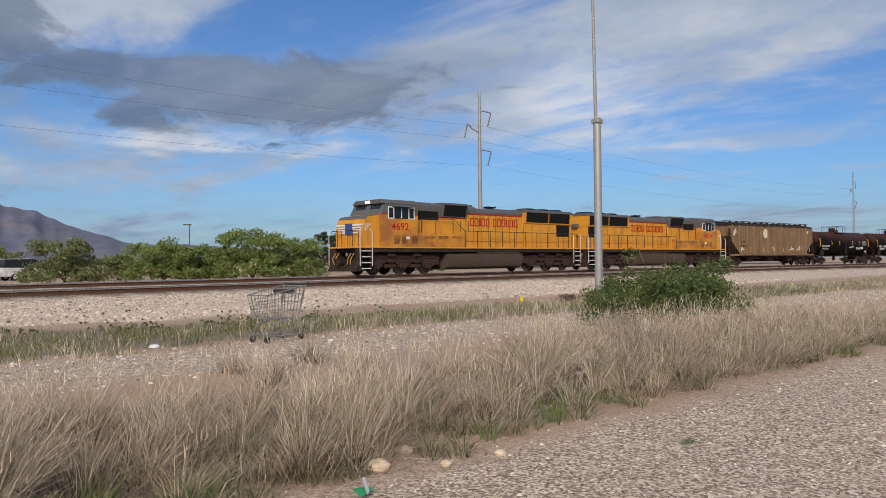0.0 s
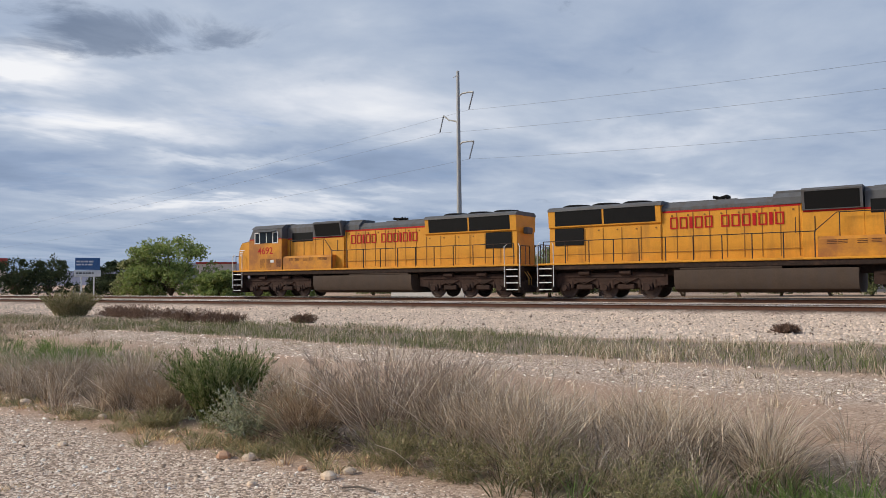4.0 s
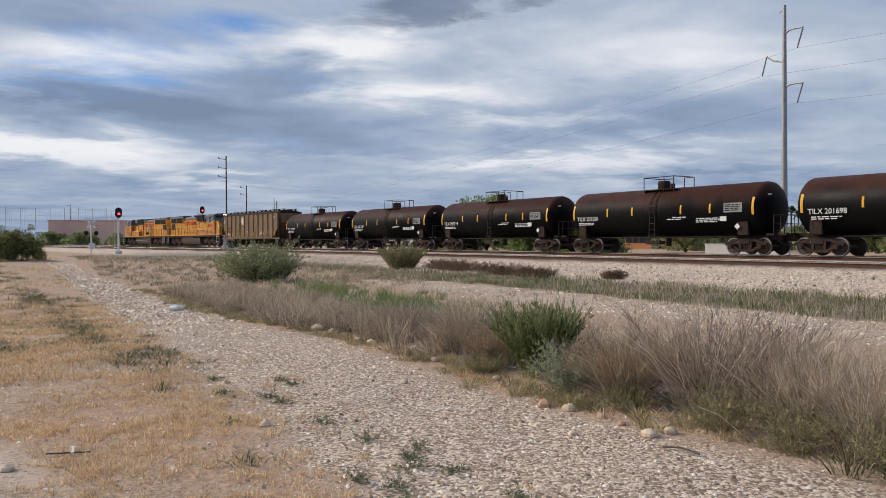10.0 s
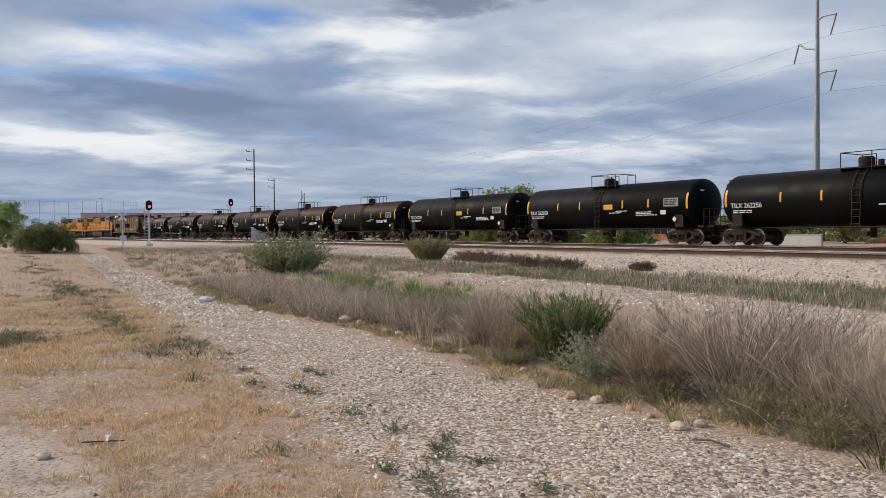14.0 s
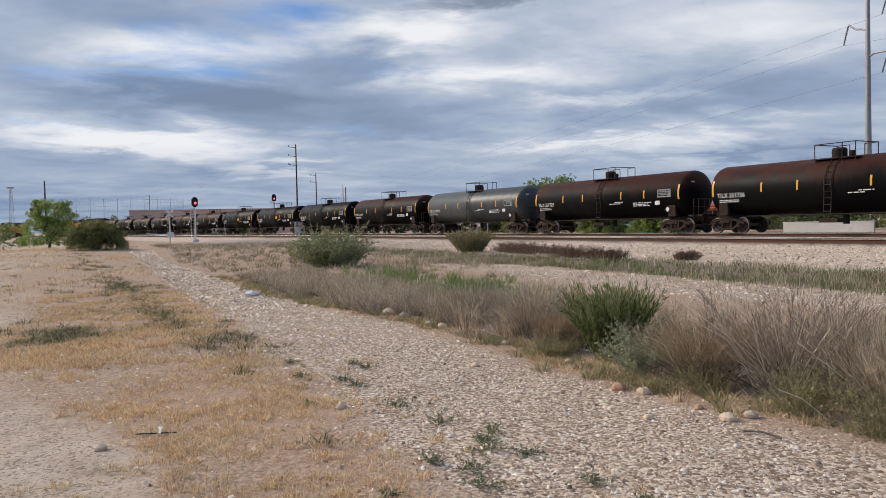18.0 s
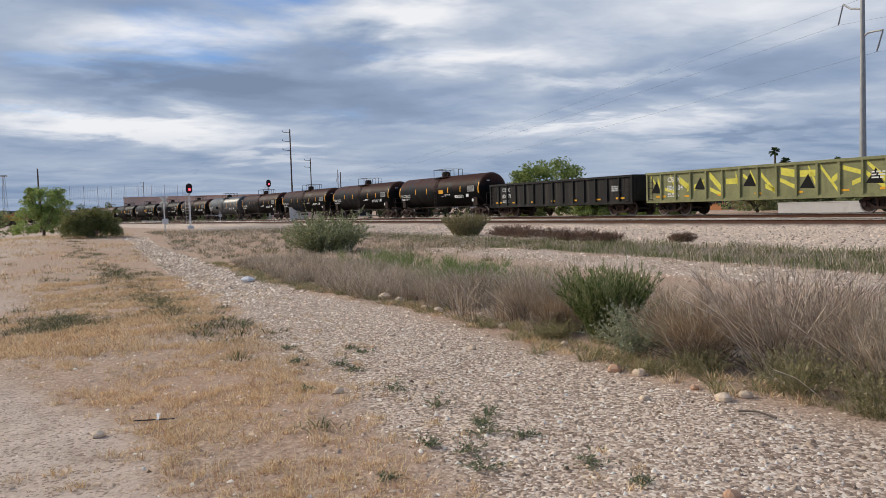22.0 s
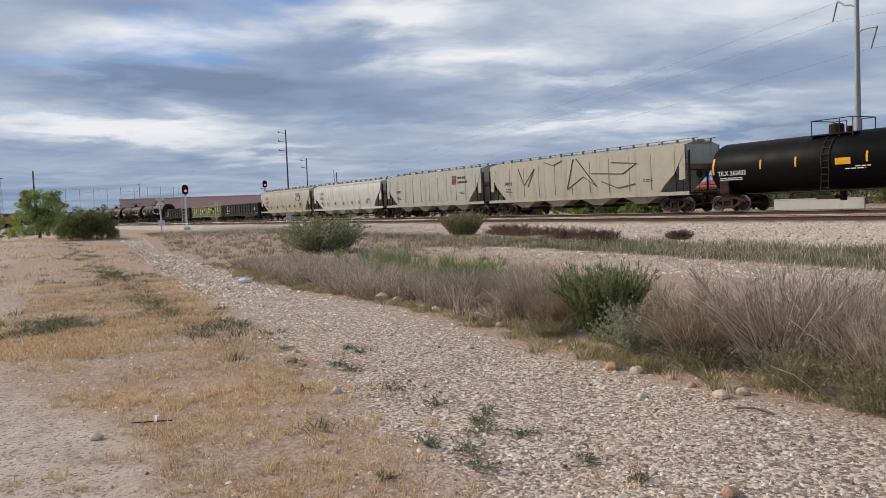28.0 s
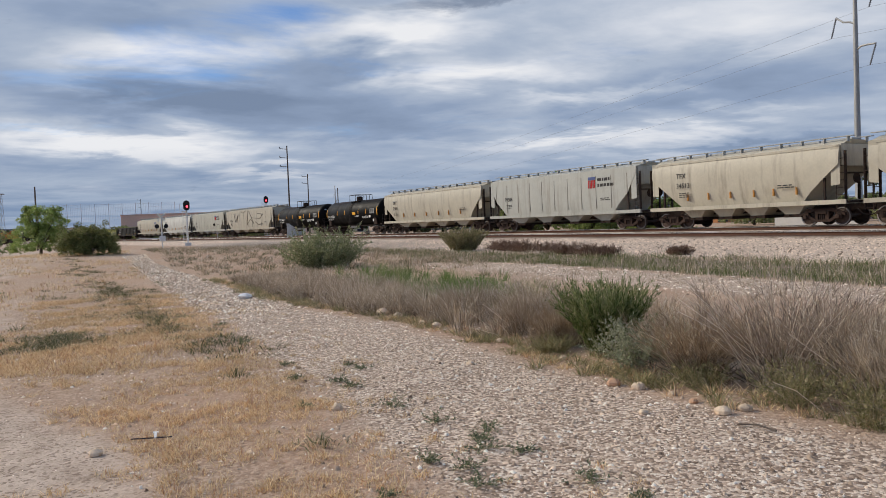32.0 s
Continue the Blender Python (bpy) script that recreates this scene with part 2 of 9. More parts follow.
def island(name, lo, hi, rough=0.9, spec=0.2, alt=None, alt_share=0.0, transl=0.0):
    """For joined blades, leaves and stones: a colour for each loose piece, between two."""
    if name in MATS:
        return MATS[name]
    m = bpy.data.materials.new(name)
    m.use_nodes = True
    nn, ll = nodes_of(m.node_tree)
    out, b = nn("ShaderNodeOutputMaterial"), nn("ShaderNodeBsdfPrincipled")
    g = nn("ShaderNodeNewGeometry")
    r = g.outputs["Random Per Island"]
    col = mixc(nn, ll, r, lo, hi)
    if alt:
        w = nn("ShaderNodeTexWhiteNoise")
        w.noise_dimensions = "1D"
        ll(r, w.inputs["W"])
        col = mixc(nn, ll, value(nn, ll, "LESS_THAN", w.outputs["Value"], alt_share), col, alt)
    tc = nn("ShaderNodeTexCoord")
    big = noise_tex(nn, ll, tc.outputs["Object"], 0.35, 3.0)
    hs = nn("ShaderNodeHueSaturation")
    ll(value(nn, ll, "ADD", value(nn, ll, "MULTIPLY", big, 0.7), 0.65), hs.inputs["Value"])
    ll(col, hs.inputs["Color"])
    ll(hs.outputs[0], b.inputs["Base Color"])
    b.inputs["Roughness"].default_value, b.inputs["Specular IOR Level"].default_value = rough, spec
    shader = b.outputs[0]
    if transl:
        t = nn("ShaderNodeBsdfTranslucent")
        ll(hs.outputs[0], t.inputs[0])
        mx = nn("ShaderNodeMixShader")
        mx.inputs[0].default_value = transl
        ll(shader, mx.inputs[1])
        ll(t.outputs[0], mx.inputs[2])
        shader = mx.outputs[0]
    ll(shader, out.inputs[0])
    MATS[name] = m
    return m


# ---- mesh building ----
class Mesh:
    """Collects vertices and faces for one mesh."""

    def __init__(self):
        self.v, self.f = [], []

    def add(self, verts, faces):
        n = len(self.v)
        self.v.extend(tuple(p) for p in verts)
        self.f.extend(tuple(i + n for i in f) for f in faces)
        return self

    def box(self, x0, x1, y0, y1, z0, z1, ch=0.0):
        if x1 < x0:
            x0, x1 = x1, x0
        if y1 < y0:
            y0, y1 = y1, y0
        if z1 < z0:
            z0, z1 = z1, z0
        if ch <= 0 or min(x1 - x0, y1 - y0, z1 - z0) < 2.2 * ch:
            v = [(x, y, z) for z in (z0, z1) for y in (y0, y1) for x in (x0, x1)]
            return self.add(v, [(0, 2, 3, 1), (4, 5, 7, 6), (0, 1, 5, 4), (2, 6, 7, 3), (0, 4, 6, 2), (1, 3, 7, 5)])
        lo, hi = (x0, y0, z0), (x1, y1, z1)
        v, idx = [], {}
        for c in range(8):
            bits = [(c >> k) & 1 for k in range(3)]
            for ax in range(3):
                p = [(hi[k] if bits[k] else lo[k]) + (0 if k == ax else (-ch if bits[k] else ch)) for k in range(3)]
                idx[c, ax] = len(v)
                v.append(p)
        f = []
        for ax in range(3):
            a, b = (ax + 1) % 3, (ax + 2) % 3
            for s in (0, 1):
                cs = [(s << ax) | (i << a) | (j << b) for i, j in ((0, 0), (1, 0), (1, 1), (0, 1))]
                q = [idx[c, ax] for c in cs]
                f.append(q if s else q[::-1])
        for ax in range(3):
            a, b = (ax + 1) % 3, (ax + 2) % 3
            for i in (0, 1):
                for j in (0, 1):
                    c0 = (i << a) | (j << b)
                    c1 = c0 | (1 << ax)
                    q = [idx[c0, a], idx[c1, a], idx[c1, b], idx[c0, b]]
                    f.append(q if (i ^ j) == 0 else q[::-1])
        for c in range(8):
            t = [idx[c, 0], idx[c, 1], idx[c, 2]]
            f.append(t if bin(c).count("1") % 2 else t[::-1])
        return self.add(v, f)

    def prism(self, poly, axis, a, b):
        """A closed outline (two coordinates) drawn out along an axis from a to b."""
        def put(p, w):
            return (w, p[0], p[1]) if axis == "x" else (p[0], w, p[1]) if axis == "y" else (p[0], p[1], w)
        n = len(poly)
        v = [put(p, a) for p in poly] + [put(p, b) for p in poly]
        f = [(i, (i + 1) % n, n + (i + 1) % n, n + i) for i in range(n)] + [tuple(range(n))[::-1], tuple(range(n, 2 * n))]
        return self.add(v, f)

    def cyl(self, p0, p1, r0, r1=None, n=12, caps=True):
        r1 = r0 if r1 is None else r1
        p0, p1 = Vector(p0), Vector(p1)
        d = (p1 - p0).normalized()
        a = d.orthogonal().normalized()
        b = d.cross(a)
        v = []
        for p, r in ((p0, r0), (p1, r1)):
            v += [p + (a * math.cos(2 * math.pi * i / n) + b * math.sin(2 * math.pi * i / n)) * r for i in range(n)]
        f = [(i, (i + 1) % n, n + (i + 1) % n, n + i) for i in range(n)]
        if caps:
            f += [tuple(range(n))[::-1], tuple(range(n, 2 * n))]
        return self.add(v, f)

    def tube(self, pts, r, n=6):
        """One skin along a bent line."""
        pts = [Vector(p) for p in pts]
        v, a = [], None
        for i, p in enumerate(pts):
            d = (pts[min(i + 1, len(pts) - 1)] - pts[max(i - 1, 0)]).normalized()
            a = d.orthogonal().normalized() if a is None else (a - d * a.dot(d)).normalized()
            b = d.cross(a)
            v += [p + (a * math.cos(2 * math.pi * k / n) + b * math.sin(2 * math.pi * k / n)) * r for k in range(n)]
        f = [(i * n + k, i * n + (k + 1) % n, (i + 1) * n + (k + 1) % n, (i + 1) * n + k) for i in range(len(pts) - 1) for k in range(n)]
        return self.add(v, f + [tuple(range(n))[::-1], tuple(range((len(pts) - 1) * n, len(pts) * n))])

    def lathe(self, prof, axis, centre, n=24):
        """Rings (radius, place along the axis), closed at ends of radius 0."""
        v, f = [], []
        cx, cy, cz = centre
        for r, h in prof:
            for i in range(n):
                c, s = r * math.cos(2 * math.pi * i / n), r * math.sin(2 * math.pi * i / n)
                v.append({"x": (cx + h, cy + c, cz + s), "y": (cx + s, cy + h, cz + c), "z": (cx + c, cy + s, cz + h)}[axis])
        for k in range(len(prof) - 1):
            for i in range(n):
                j = (i + 1) % n
                f.append((k * n + i, k * n + j, (k + 1) * n + j, (k + 1) * n + i))
        f.append(tuple(range(n))[::-1])
        f.append(tuple(range((len(prof) - 1) * n, len(prof) * n)))
        return self.add(v, f)

    def mesh(self, name, smooth=0.6):
        me = bpy.data.meshes.new(name)
        me.from_pydata(self.v, [], self.f)
        if smooth:
            me.polygons.foreach_set("use_smooth", [True] * len(me.polygons))
            me.set_sharp_from_angle(angle=smooth)
        me.update()
        return me


def part(name, bm, material, parent, label="", at=None):
    """One mesh object under a thing (or under a part), or, with no parent, a thing that is one mesh."""
    me = bm.mesh(name) if isinstance(bm, Mesh) else bm
    if material and not me.materials:
        me.materials.append(material)
    ob = new(name, me)
    if parent is not None:
        ob.parent = parent
    if at is not None:
        ob.matrix_basis = at
    if label:
        ob["label"] = label
    return ob


def thing(name, label, category, at=None, group="", kind=""):
    ob = new(name)
    ob.empty_display_size = 0.2
    if at is not None:
        ob.matrix_basis = at
    return tagged(ob, label, category, group, kind)


def raw(name, verts, faces, material, smooth=False):
    """One joined mesh from arrays; faces: an array of triangles or of quads."""
    me = bpy.data.meshes.new(name)
    verts, faces = np.asarray(verts, np.float32), np.asarray(faces, np.int32)
    k = faces.shape[1]
    me.vertices.add(len(verts))
    me.vertices.foreach_set("co", verts.ravel())
    me.loops.add(faces.size)
    me.loops.foreach_set("vertex_index", faces.ravel())
    me.polygons.add(len(faces))
    me.polygons.foreach_set("loop_start", np.arange(0, faces.size, k, dtype=np.int32))
    if smooth:
        me.polygons.foreach_set("use_smooth", np.ones(len(faces), bool))
    me.update(calc_edges=True)
    me.validate()
    me.materials.append(material)
    return me


def pieces(name, m, material, parent, label=""):
    """Each loose piece of a mesh as a part of its own."""
    root = list(range(len(m.v)))

    def find(i):
        while root[i] != i:
            root[i] = root[root[i]]
            i = root[i]
        return i
    for f in m.f:
        for i in f[1:]:
            root[find(i)] = find(f[0])
    sets = {}
    for f in m.f:
        sets.setdefault(find(f[0]), []).append(f)
    for fs in sets.values():
        ids = sorted({i for f in fs for i in f})
        back = {i: k for k, i in enumerate(ids)}
        part(name, Mesh().add([m.v[i] for i in ids], [tuple(back[i] for i in f) for f in fs]), material, parent, label)


# ---- the line of the tracks ----
TRACK_Y, HEAD, BEND_LEFT, BEND_RIGHT = 36.45, 0.082, 0.000797, 0.001496   # place and heading at x = 0, curvature to either side
SPACING = 6.1                        # between the two tracks
RAIL_FAR, RAIL_NEAR = 0.555, 0.468   # rail tops above the ground at the camera's feet


def line_table():
    s = np.arange(-700.0, 900.5, 0.5)
    bend = np.where(s > 0, BEND_LEFT, BEND_RIGHT)
    bend = np.where((s > 420) | (s < -260), 0.0, bend)
    h = np.cumsum(bend) * 0.5
    h += HEAD - np.interp(0, s, h)
    x, y = -np.cumsum(np.cos(h)) * 0.5, -np.cumsum(np.sin(h)) * 0.5
    return s, x - np.interp(0, s, x), TRACK_Y + y - np.interp(0, s, y), h


LS, LX, LY, LH = line_table()


def on_line(s, d=0.0):
    """The place at s metres along the far track (positive to the left), d metres from it towards the camera, and the heading."""
    h = np.interp(s, LS, LH)
    return np.interp(s, LS, LX) + d * np.sin(h), np.interp(s, LS, LY) - d * np.cos(h), h


def off_line(x, y):
    """How far places lie from the far track, positive on the camera's side."""
    x, y = np.asarray(x, float), np.asarray(y, float)
    best, out = np.full(x.shape, 1e18), np.zeros(x.shape)
    for k in range(0, len(LS), 6):
        dx, dy = x - LX[k], y - LY[k]
        q = dx * dx + dy * dy
        near = q < best
        best = np.where(near, q, best)
        out = np.where(near, dx * math.sin(LH[k]) - dy * math.cos(LH[k]), out)
    return out


def waves(x, y, seed=0.0):
    """Smooth unevenness, about -1 to 1."""
    return (np.sin(0.9 * x + 1.3 * y + seed) + np.sin(1.7 * x - 0.8 * y + 2 * seed + 1) + np.sin(0.37 * x + 0.51 * y + 3 * seed)
            + np.sin(2.9 * x + 2.3 * y + 4 * seed) * 0.6 + np.sin(-3.7 * x + 1.9 * y + 5 * seed) * 0.5) / 3.2


NEAR_TOP, FAR_TOP = RAIL_NEAR - 0.165, RAIL_FAR - 0.165
PROFILE_D = [-400, -40, -9, -4.2, -1.9, 1.9, SPACING - 1.9, SPACING + 1.6, SPACING + 2.0, SPACING + 2.6, SPACING + 5.0, SPACING + 12.0, SPACING + 14.5, SPACING + 17.0, 400]
PROFILE_Z = [-0.1, -0.1, -0.05, 0.05, FAR_TOP, FAR_TOP, NEAR_TOP, NEAR_TOP, NEAR_TOP - 0.13, NEAR_TOP - 0.19, 0.065, -0.02, -0.10, 0.0, 0.0]


def ground_z(x, y, d=None):
    x, y = np.asarray(x, float), np.asarray(y, float)
    d = off_line(x, y) if d is None else d
    z = np.interp(d, PROFILE_D, PROFILE_Z)
    open_ = np.clip((d - (SPACING + 2.5)) / 3, 0, 1)
    rough = 0.02 * waves(x * 1.3, y * 1.3) + 0.05 * waves(x * 0.21, y * 0.21, 2.0)
    r = np.hypot(x, y)
    rough = rough * np.clip(r / 6, 0.15, 1.0)
    # the path climbs a low hump far off, and spoil lies beside it
    hump = 0.42 * np.exp(-((x + 52) / 16) ** 2 - ((y + 1.5) / 9) ** 2) + 0.25 * np.exp(-((x + 45) / 9) ** 2 - ((y - 9) / 3) ** 2)
    return z + open_ * (rough + hump)


def band(v, a, b, soft):
    return np.clip((v - a) / soft, 0, 1) * np.clip((b - v) / soft, 0, 1)


def path_edge(x):
    """How far from the camera's line the gravel path ends and the growth begins."""
    return np.interp(x, [-60, -36.7, -22.3, -13.8, -11, -8.7, -6.5, -5.1, -4.2, -3.5, -1.5], [1.3, 1.7, 2.75, 3.3, 3.8, 4.05, 3.95, 4.1, 4.3, 4.4, 4.4])


def bare_edge(x):
    """Where the dry grass gives way to trodden earth, on the side away from the tracks."""
    return np.interp(x, [-26, -20, -14.4, -12, -10.5, -8.7, -7.1, -6.1, -5.1, -4.2, -2.5], [-3.0, -1.6, -1.5, -2.2, -1.8, -1.05, -0.42, 0.05, 0.3, 0.3, 0.9])


def zones(x, y, d):
    """Shares of gravel, dry grass, ballast and asphalt in the ground at these places."""
    w = 0.5 * waves(x * 0.8, y * 0.8, 1.0) + 0.25 * waves(x * 2.7, y * 2.7, 4.0)
    ballast = np.clip((SPACING + 11.6 + 0.8 * w - d) / 0.7, 0, 1) * np.clip((d + 5) / 1.0, 0, 1)
    lo, hi = np.interp(x, [-40, -17.5, -10, -3.7], [0.6, 1.3, 1.5, 1.45]), path_edge(x)
    path = band(y + 0.35 * w, lo, hi, 0.35)
    path = np.where(x > -1.5, np.clip((4.35 + 0.3 * w - y) / 0.4, 0, 1) * np.clip((x + 3.0) / 3.0, 0, 1) + path * (1 - np.clip((x + 3.0) / 3.0, 0, 1)), path)
    road = band(y + 0.6 * w, 9.6, 12.8, 0.6) * np.clip((x + 34) / 12, 0, 1)
    gravel = np.clip(path + road, 0, 1) * (1 - ballast)
    bare = np.clip((bare_edge(x) + 0.35 * w - y) / 0.4, 0, 1) * np.clip((-x + 1) / 3, 0, 1)   # pale trodden earth beyond the dry grass
    bare *= np.where(x < -16, np.clip(0.6 + waves(x * 0.33, y * 0.33, 7.0), 0, 1), 1.0)
    dry = np.clip(1 - gravel - ballast - bare, 0, 1)
    asphalt = np.clip((-d - 52) / 6, 0, 1) * np.clip((np.hypot(x, y) - 45) / 10, 0, 1) * np.clip((260 - np.hypot(x, y)) / 20, 0, 1)
    strip = band(y + 0.5 * w, 4.5, 7.4, 0.5) * np.clip((x + 14) / 5, 0, 1) + band(y + 0.4 * w, 12.9, 18, 0.5) * np.clip((d - SPACING - 11.6) / 0.5, 0, 1)
    # darker ground in the grass strips: plant litter plus shade between clumps, as colour
    litter = np.clip(strip, 0, 1) * (1 - gravel) * (1 - ballast)
    rusted = np.clip((1.85 - np.abs(d)) / 0.3, 0, 1) + np.clip((1.85 - np.abs(d - SPACING)) / 0.3, 0, 1) + 0.6 * np.clip(1.2 - np.abs(d - SPACING / 2), 0, 1)
    spoil = np.clip(1.25 - np.hypot((x + 66) / 28, (y - 13) / 9) + 0.5 * w, 0, 1) * np.clip((d - SPACING - 1.8) / 1.0, 0, 1) * (1 - path)
    return gravel, dry * (1 - asphalt), ballast, asphalt, bare, litter, rusted, spoil


def ground_material():
    m = bpy.data.materials.new("desert_ground")
    m.use_nodes = True
    nn, ll = nodes_of(m.node_tree)
    out, b = nn("ShaderNodeOutputMaterial"), nn("ShaderNodeBsdfPrincipled")
    ll(b.outputs[0], out.inputs[0])
    vec = nn("ShaderNodeTexCoord").outputs["Object"]

    def share(name):
        a = nn("ShaderNodeAttribute")
        a.attribute_name = name
        return a.outputs["Fac"]

    n_big, n_mid, n_fine = noise_tex(nn, ll, vec, 0.35, 4), noise_tex(nn, ll, vec, 3.0, 5, 0.6), noise_tex(nn, ll, vec, 22.0, 5, 0.7)
    vor = nn("ShaderNodeTexVoronoi")
    vor.inputs["Scale"].default_value = 48.0
    ll(vec, vor.inputs["Vector"])
    stone = nn("ShaderNodeSeparateColor")
    ll(vor.outputs["Color"], stone.inputs[0])
    earth = ramp(nn, ll, value(nn, ll, "ADD", value(nn, ll, "MULTIPLY", n_mid, 0.5), value(nn, ll, "MULTIPLY", n_fine, 0.5)), [(0.36, (0.36, 0.245, 0.175)), (0.5, (0.55, 0.40, 0.30)), (0.64, (0.68, 0.525, 0.41))])
    grav = mixc(nn, ll, 0.78, earth, ramp(nn, ll, stone.outputs[0], [(0.0, (0.11, 0.078, 0.055)), (0.35, (0.36, 0.26, 0.19)), (0.7, (0.70, 0.545, 0.42)), (1.0, (0.96, 0.84, 0.70))]))
    pale = ramp(nn, ll, value(nn, ll, "ADD", value(nn, ll, "MULTIPLY", n_mid, 0.5), value(nn, ll, "MULTIPLY", n_fine, 0.5)), [(0.36, (0.40, 0.30, 0.225)), (0.5, (0.60, 0.47, 0.37)), (0.64, (0.74, 0.60, 0.49))])
    pale = mixc(nn, ll, ramp(nn, ll, stone.outputs[1], [(0.80, 0.0), (0.86, 0.75)]), pale, (0.24, 0.17, 0.12))
    straw = ramp(nn, ll, n_fine, [(0.34, (0.24, 0.155, 0.105)), (0.5, (0.50, 0.345, 0.24)), (0.66, (0.72, 0.54, 0.39))])
    straw = mixc(nn, ll, 0.35, straw, ramp(nn, ll, stone.outputs[0], [(0.0, (0.16, 0.11, 0.08)), (0.5, (0.44, 0.32, 0.24)), (1.0, (0.80, 0.66, 0.53))]))
    straw = mixc(nn, ll, ramp(nn, ll, n_big, [(0.4, 0.0), (0.65, 0.5)]), straw, (0.50, 0.31, 0.20))
    vor2 = nn("ShaderNodeTexVoronoi")
    vor2.inputs["Scale"].default_value = 15.0
    ll(vec, vor2.inputs["Vector"])
    st2 = nn("ShaderNodeSeparateColor")
    ll(vor2.outputs["Color"], st2.inputs[0])
    bal = ramp(nn, ll, st2.outputs[0], [(0.0, (0.32, 0.24, 0.18)), (0.25, (0.62, 0.475, 0.36)), (0.7, (0.80, 0.635, 0.50)), (1.0, (0.92, 0.78, 0.64))])
    bal = mixc(nn, ll, ramp(nn, ll, n_big, [(0.35, 0.0), (0.7, 0.35)]), bal, (0.66, 0.51, 0.40))
    col = mixc(nn, ll, share("gravel"), earth, grav)
    col = mixc(nn, ll, share("dry"), col, straw)
    col = mixc(nn, ll, share("bare"), col, pale)
    col = mixc(nn, ll, share("ballast"), col, bal)
    col = mixc(nn, ll, share("spoil"), col, ramp(nn, ll, n_mid, [(0.3, (0.16, 0.14, 0.125)), (0.6, (0.30, 0.26, 0.225)), (0.8, (0.42, 0.35, 0.29))]))
    col = mixc(nn, ll, share("rusted"), col, ramp(nn, ll, st2.outputs[0], [(0.0, (0.06, 0.035, 0.025)), (0.6, (0.13, 0.08, 0.055)), (1.0, (0.24, 0.16, 0.12))]))
    # litter brown, darkened to carry the shade between the grass clumps
    col = mixc(nn, ll, share("litter"), col, ramp(nn, ll, n_fine, [(0.3, (0.17, 0.13, 0.095)), (0.55, (0.31, 0.24, 0.18)), (0.75, (0.45, 0.36, 0.28))]))
    col = mixc(nn, ll, share("asphalt"), col, ramp(nn, ll, n_mid, [(0.3, (0.075, 0.065, 0.06)), (0.7, (0.12, 0.105, 0.095))]))
    ll(col, b.inputs["Base Color"])
    b.inputs["Roughness"].default_value, b.inputs["Specular IOR Level"].default_value = 0.95, 0.15
    h = value(nn, ll, "ADD", value(nn, ll, "MULTIPLY", vor.outputs["Distance"], -0.25), value(nn, ll, "MULTIPLY", n_fine, 0.8))
    h = value(nn, ll, "ADD", h, value(nn, ll, "MULTIPLY", vor2.outputs["Distance"], value(nn, ll, "MULTIPLY", share("ballast"), -2.0)))
    bn = nn("ShaderNodeBump")
    bn.inputs["Strength"].default_value, bn.inputs["Distance"].default_value = 0.7, 0.03
    ll(h, bn.inputs["Height"])
    ll(bn.outputs[0], b.inputs["Normal"])
    return m


def make_ground():
    radii = np.concatenate([np.linspace(0.4, 3, 14), np.geomspace(3.2, 90, 150), np.geomspace(94, 4200, 46)])
    n = 400
    ang = np.linspace(0, 2 * np.pi, n, endpoint=False)
    R, A = np.meshgrid(radii, ang, indexing="ij")
    x, y = np.r_[0, (R * np.cos(A)).ravel()], np.r_[0, (R * np.sin(A)).ravel()]
    d = off_line(x, y)
    z = ground_z(x, y, d)
    i, j = np.meshgrid(np.arange(len(radii) - 1), np.arange(n), indexing="ij")
    a = 1 + i * n + j
    b = 1 + i * n + (j + 1) % n
    quads = np.stack([a, a + n, b + n, b], -1).reshape(-1, 4)
    first = np.stack([np.zeros(n, int), 1 + np.arange(n), 1 + (np.arange(n) + 1) % n, 1 + (np.arange(n) + 1) % n], -1)
    tri = raw("ground", np.stack([x, y, z], -1), np.concatenate([quads[:, [0, 1, 2]], quads[:, [0, 2, 3]], first[:, :3]]), ground_material(), True)
    for name, v in zip(("gravel", "dry", "ballast", "asphalt", "bare", "litter", "rusted", "spoil"), zones(x, y, d)):
        at = tri.attributes.new(name, "FLOAT", "POINT")
        at.data.foreach_set("value", np.asarray(v, np.float32))
    tagged(new("ground", tri), "pale pink desert gravel and dry grass ground beside the railway", "ground", kind="structure")


make_ground()


# ---- rails, ties ----
def sweep(profile, s_list, d, z, name, mat):
    """A closed outline (across, up) drawn along the track at d metres from the far one."""
    px, py, h = on_line(np.asarray(s_list), d)
    n = len(profile)
    a, u = np.array(profile).T
    x = px[:, None] + np.sin(h)[:, None] * a
    y = py[:, None] - np.cos(h)[:, None] * a
    zz = z + np.broadcast_to(u, x.shape)
    i, j = np.meshgrid(np.arange(len(px) - 1), np.arange(n), indexing="ij")
    q = np.stack([i * n + j, i * n + (j + 1) % n, (i + 1) * n + (j + 1) % n, (i + 1) * n + j], -1).reshape(-1, 4)
    return raw(name, np.stack([x, y, zz], -1).reshape(-1, 3), q, mat)


rust = principled("rail_rust", (0.11, 0.048, 0.028), 0.85, 0.0, 8.0, 0.35, dirt=(0.09, 0.045, 0.03), dirt_amt=0.4)
steel = principled("rail_shine", (0.95, 0.92, 0.87), 0.55, 0.75, 20.0, 0.06)
tie_wood = principled("tie_wood", (0.13, 0.085, 0.06), 0.9, 0.0, 5.0, 0.4, bump=0.4)


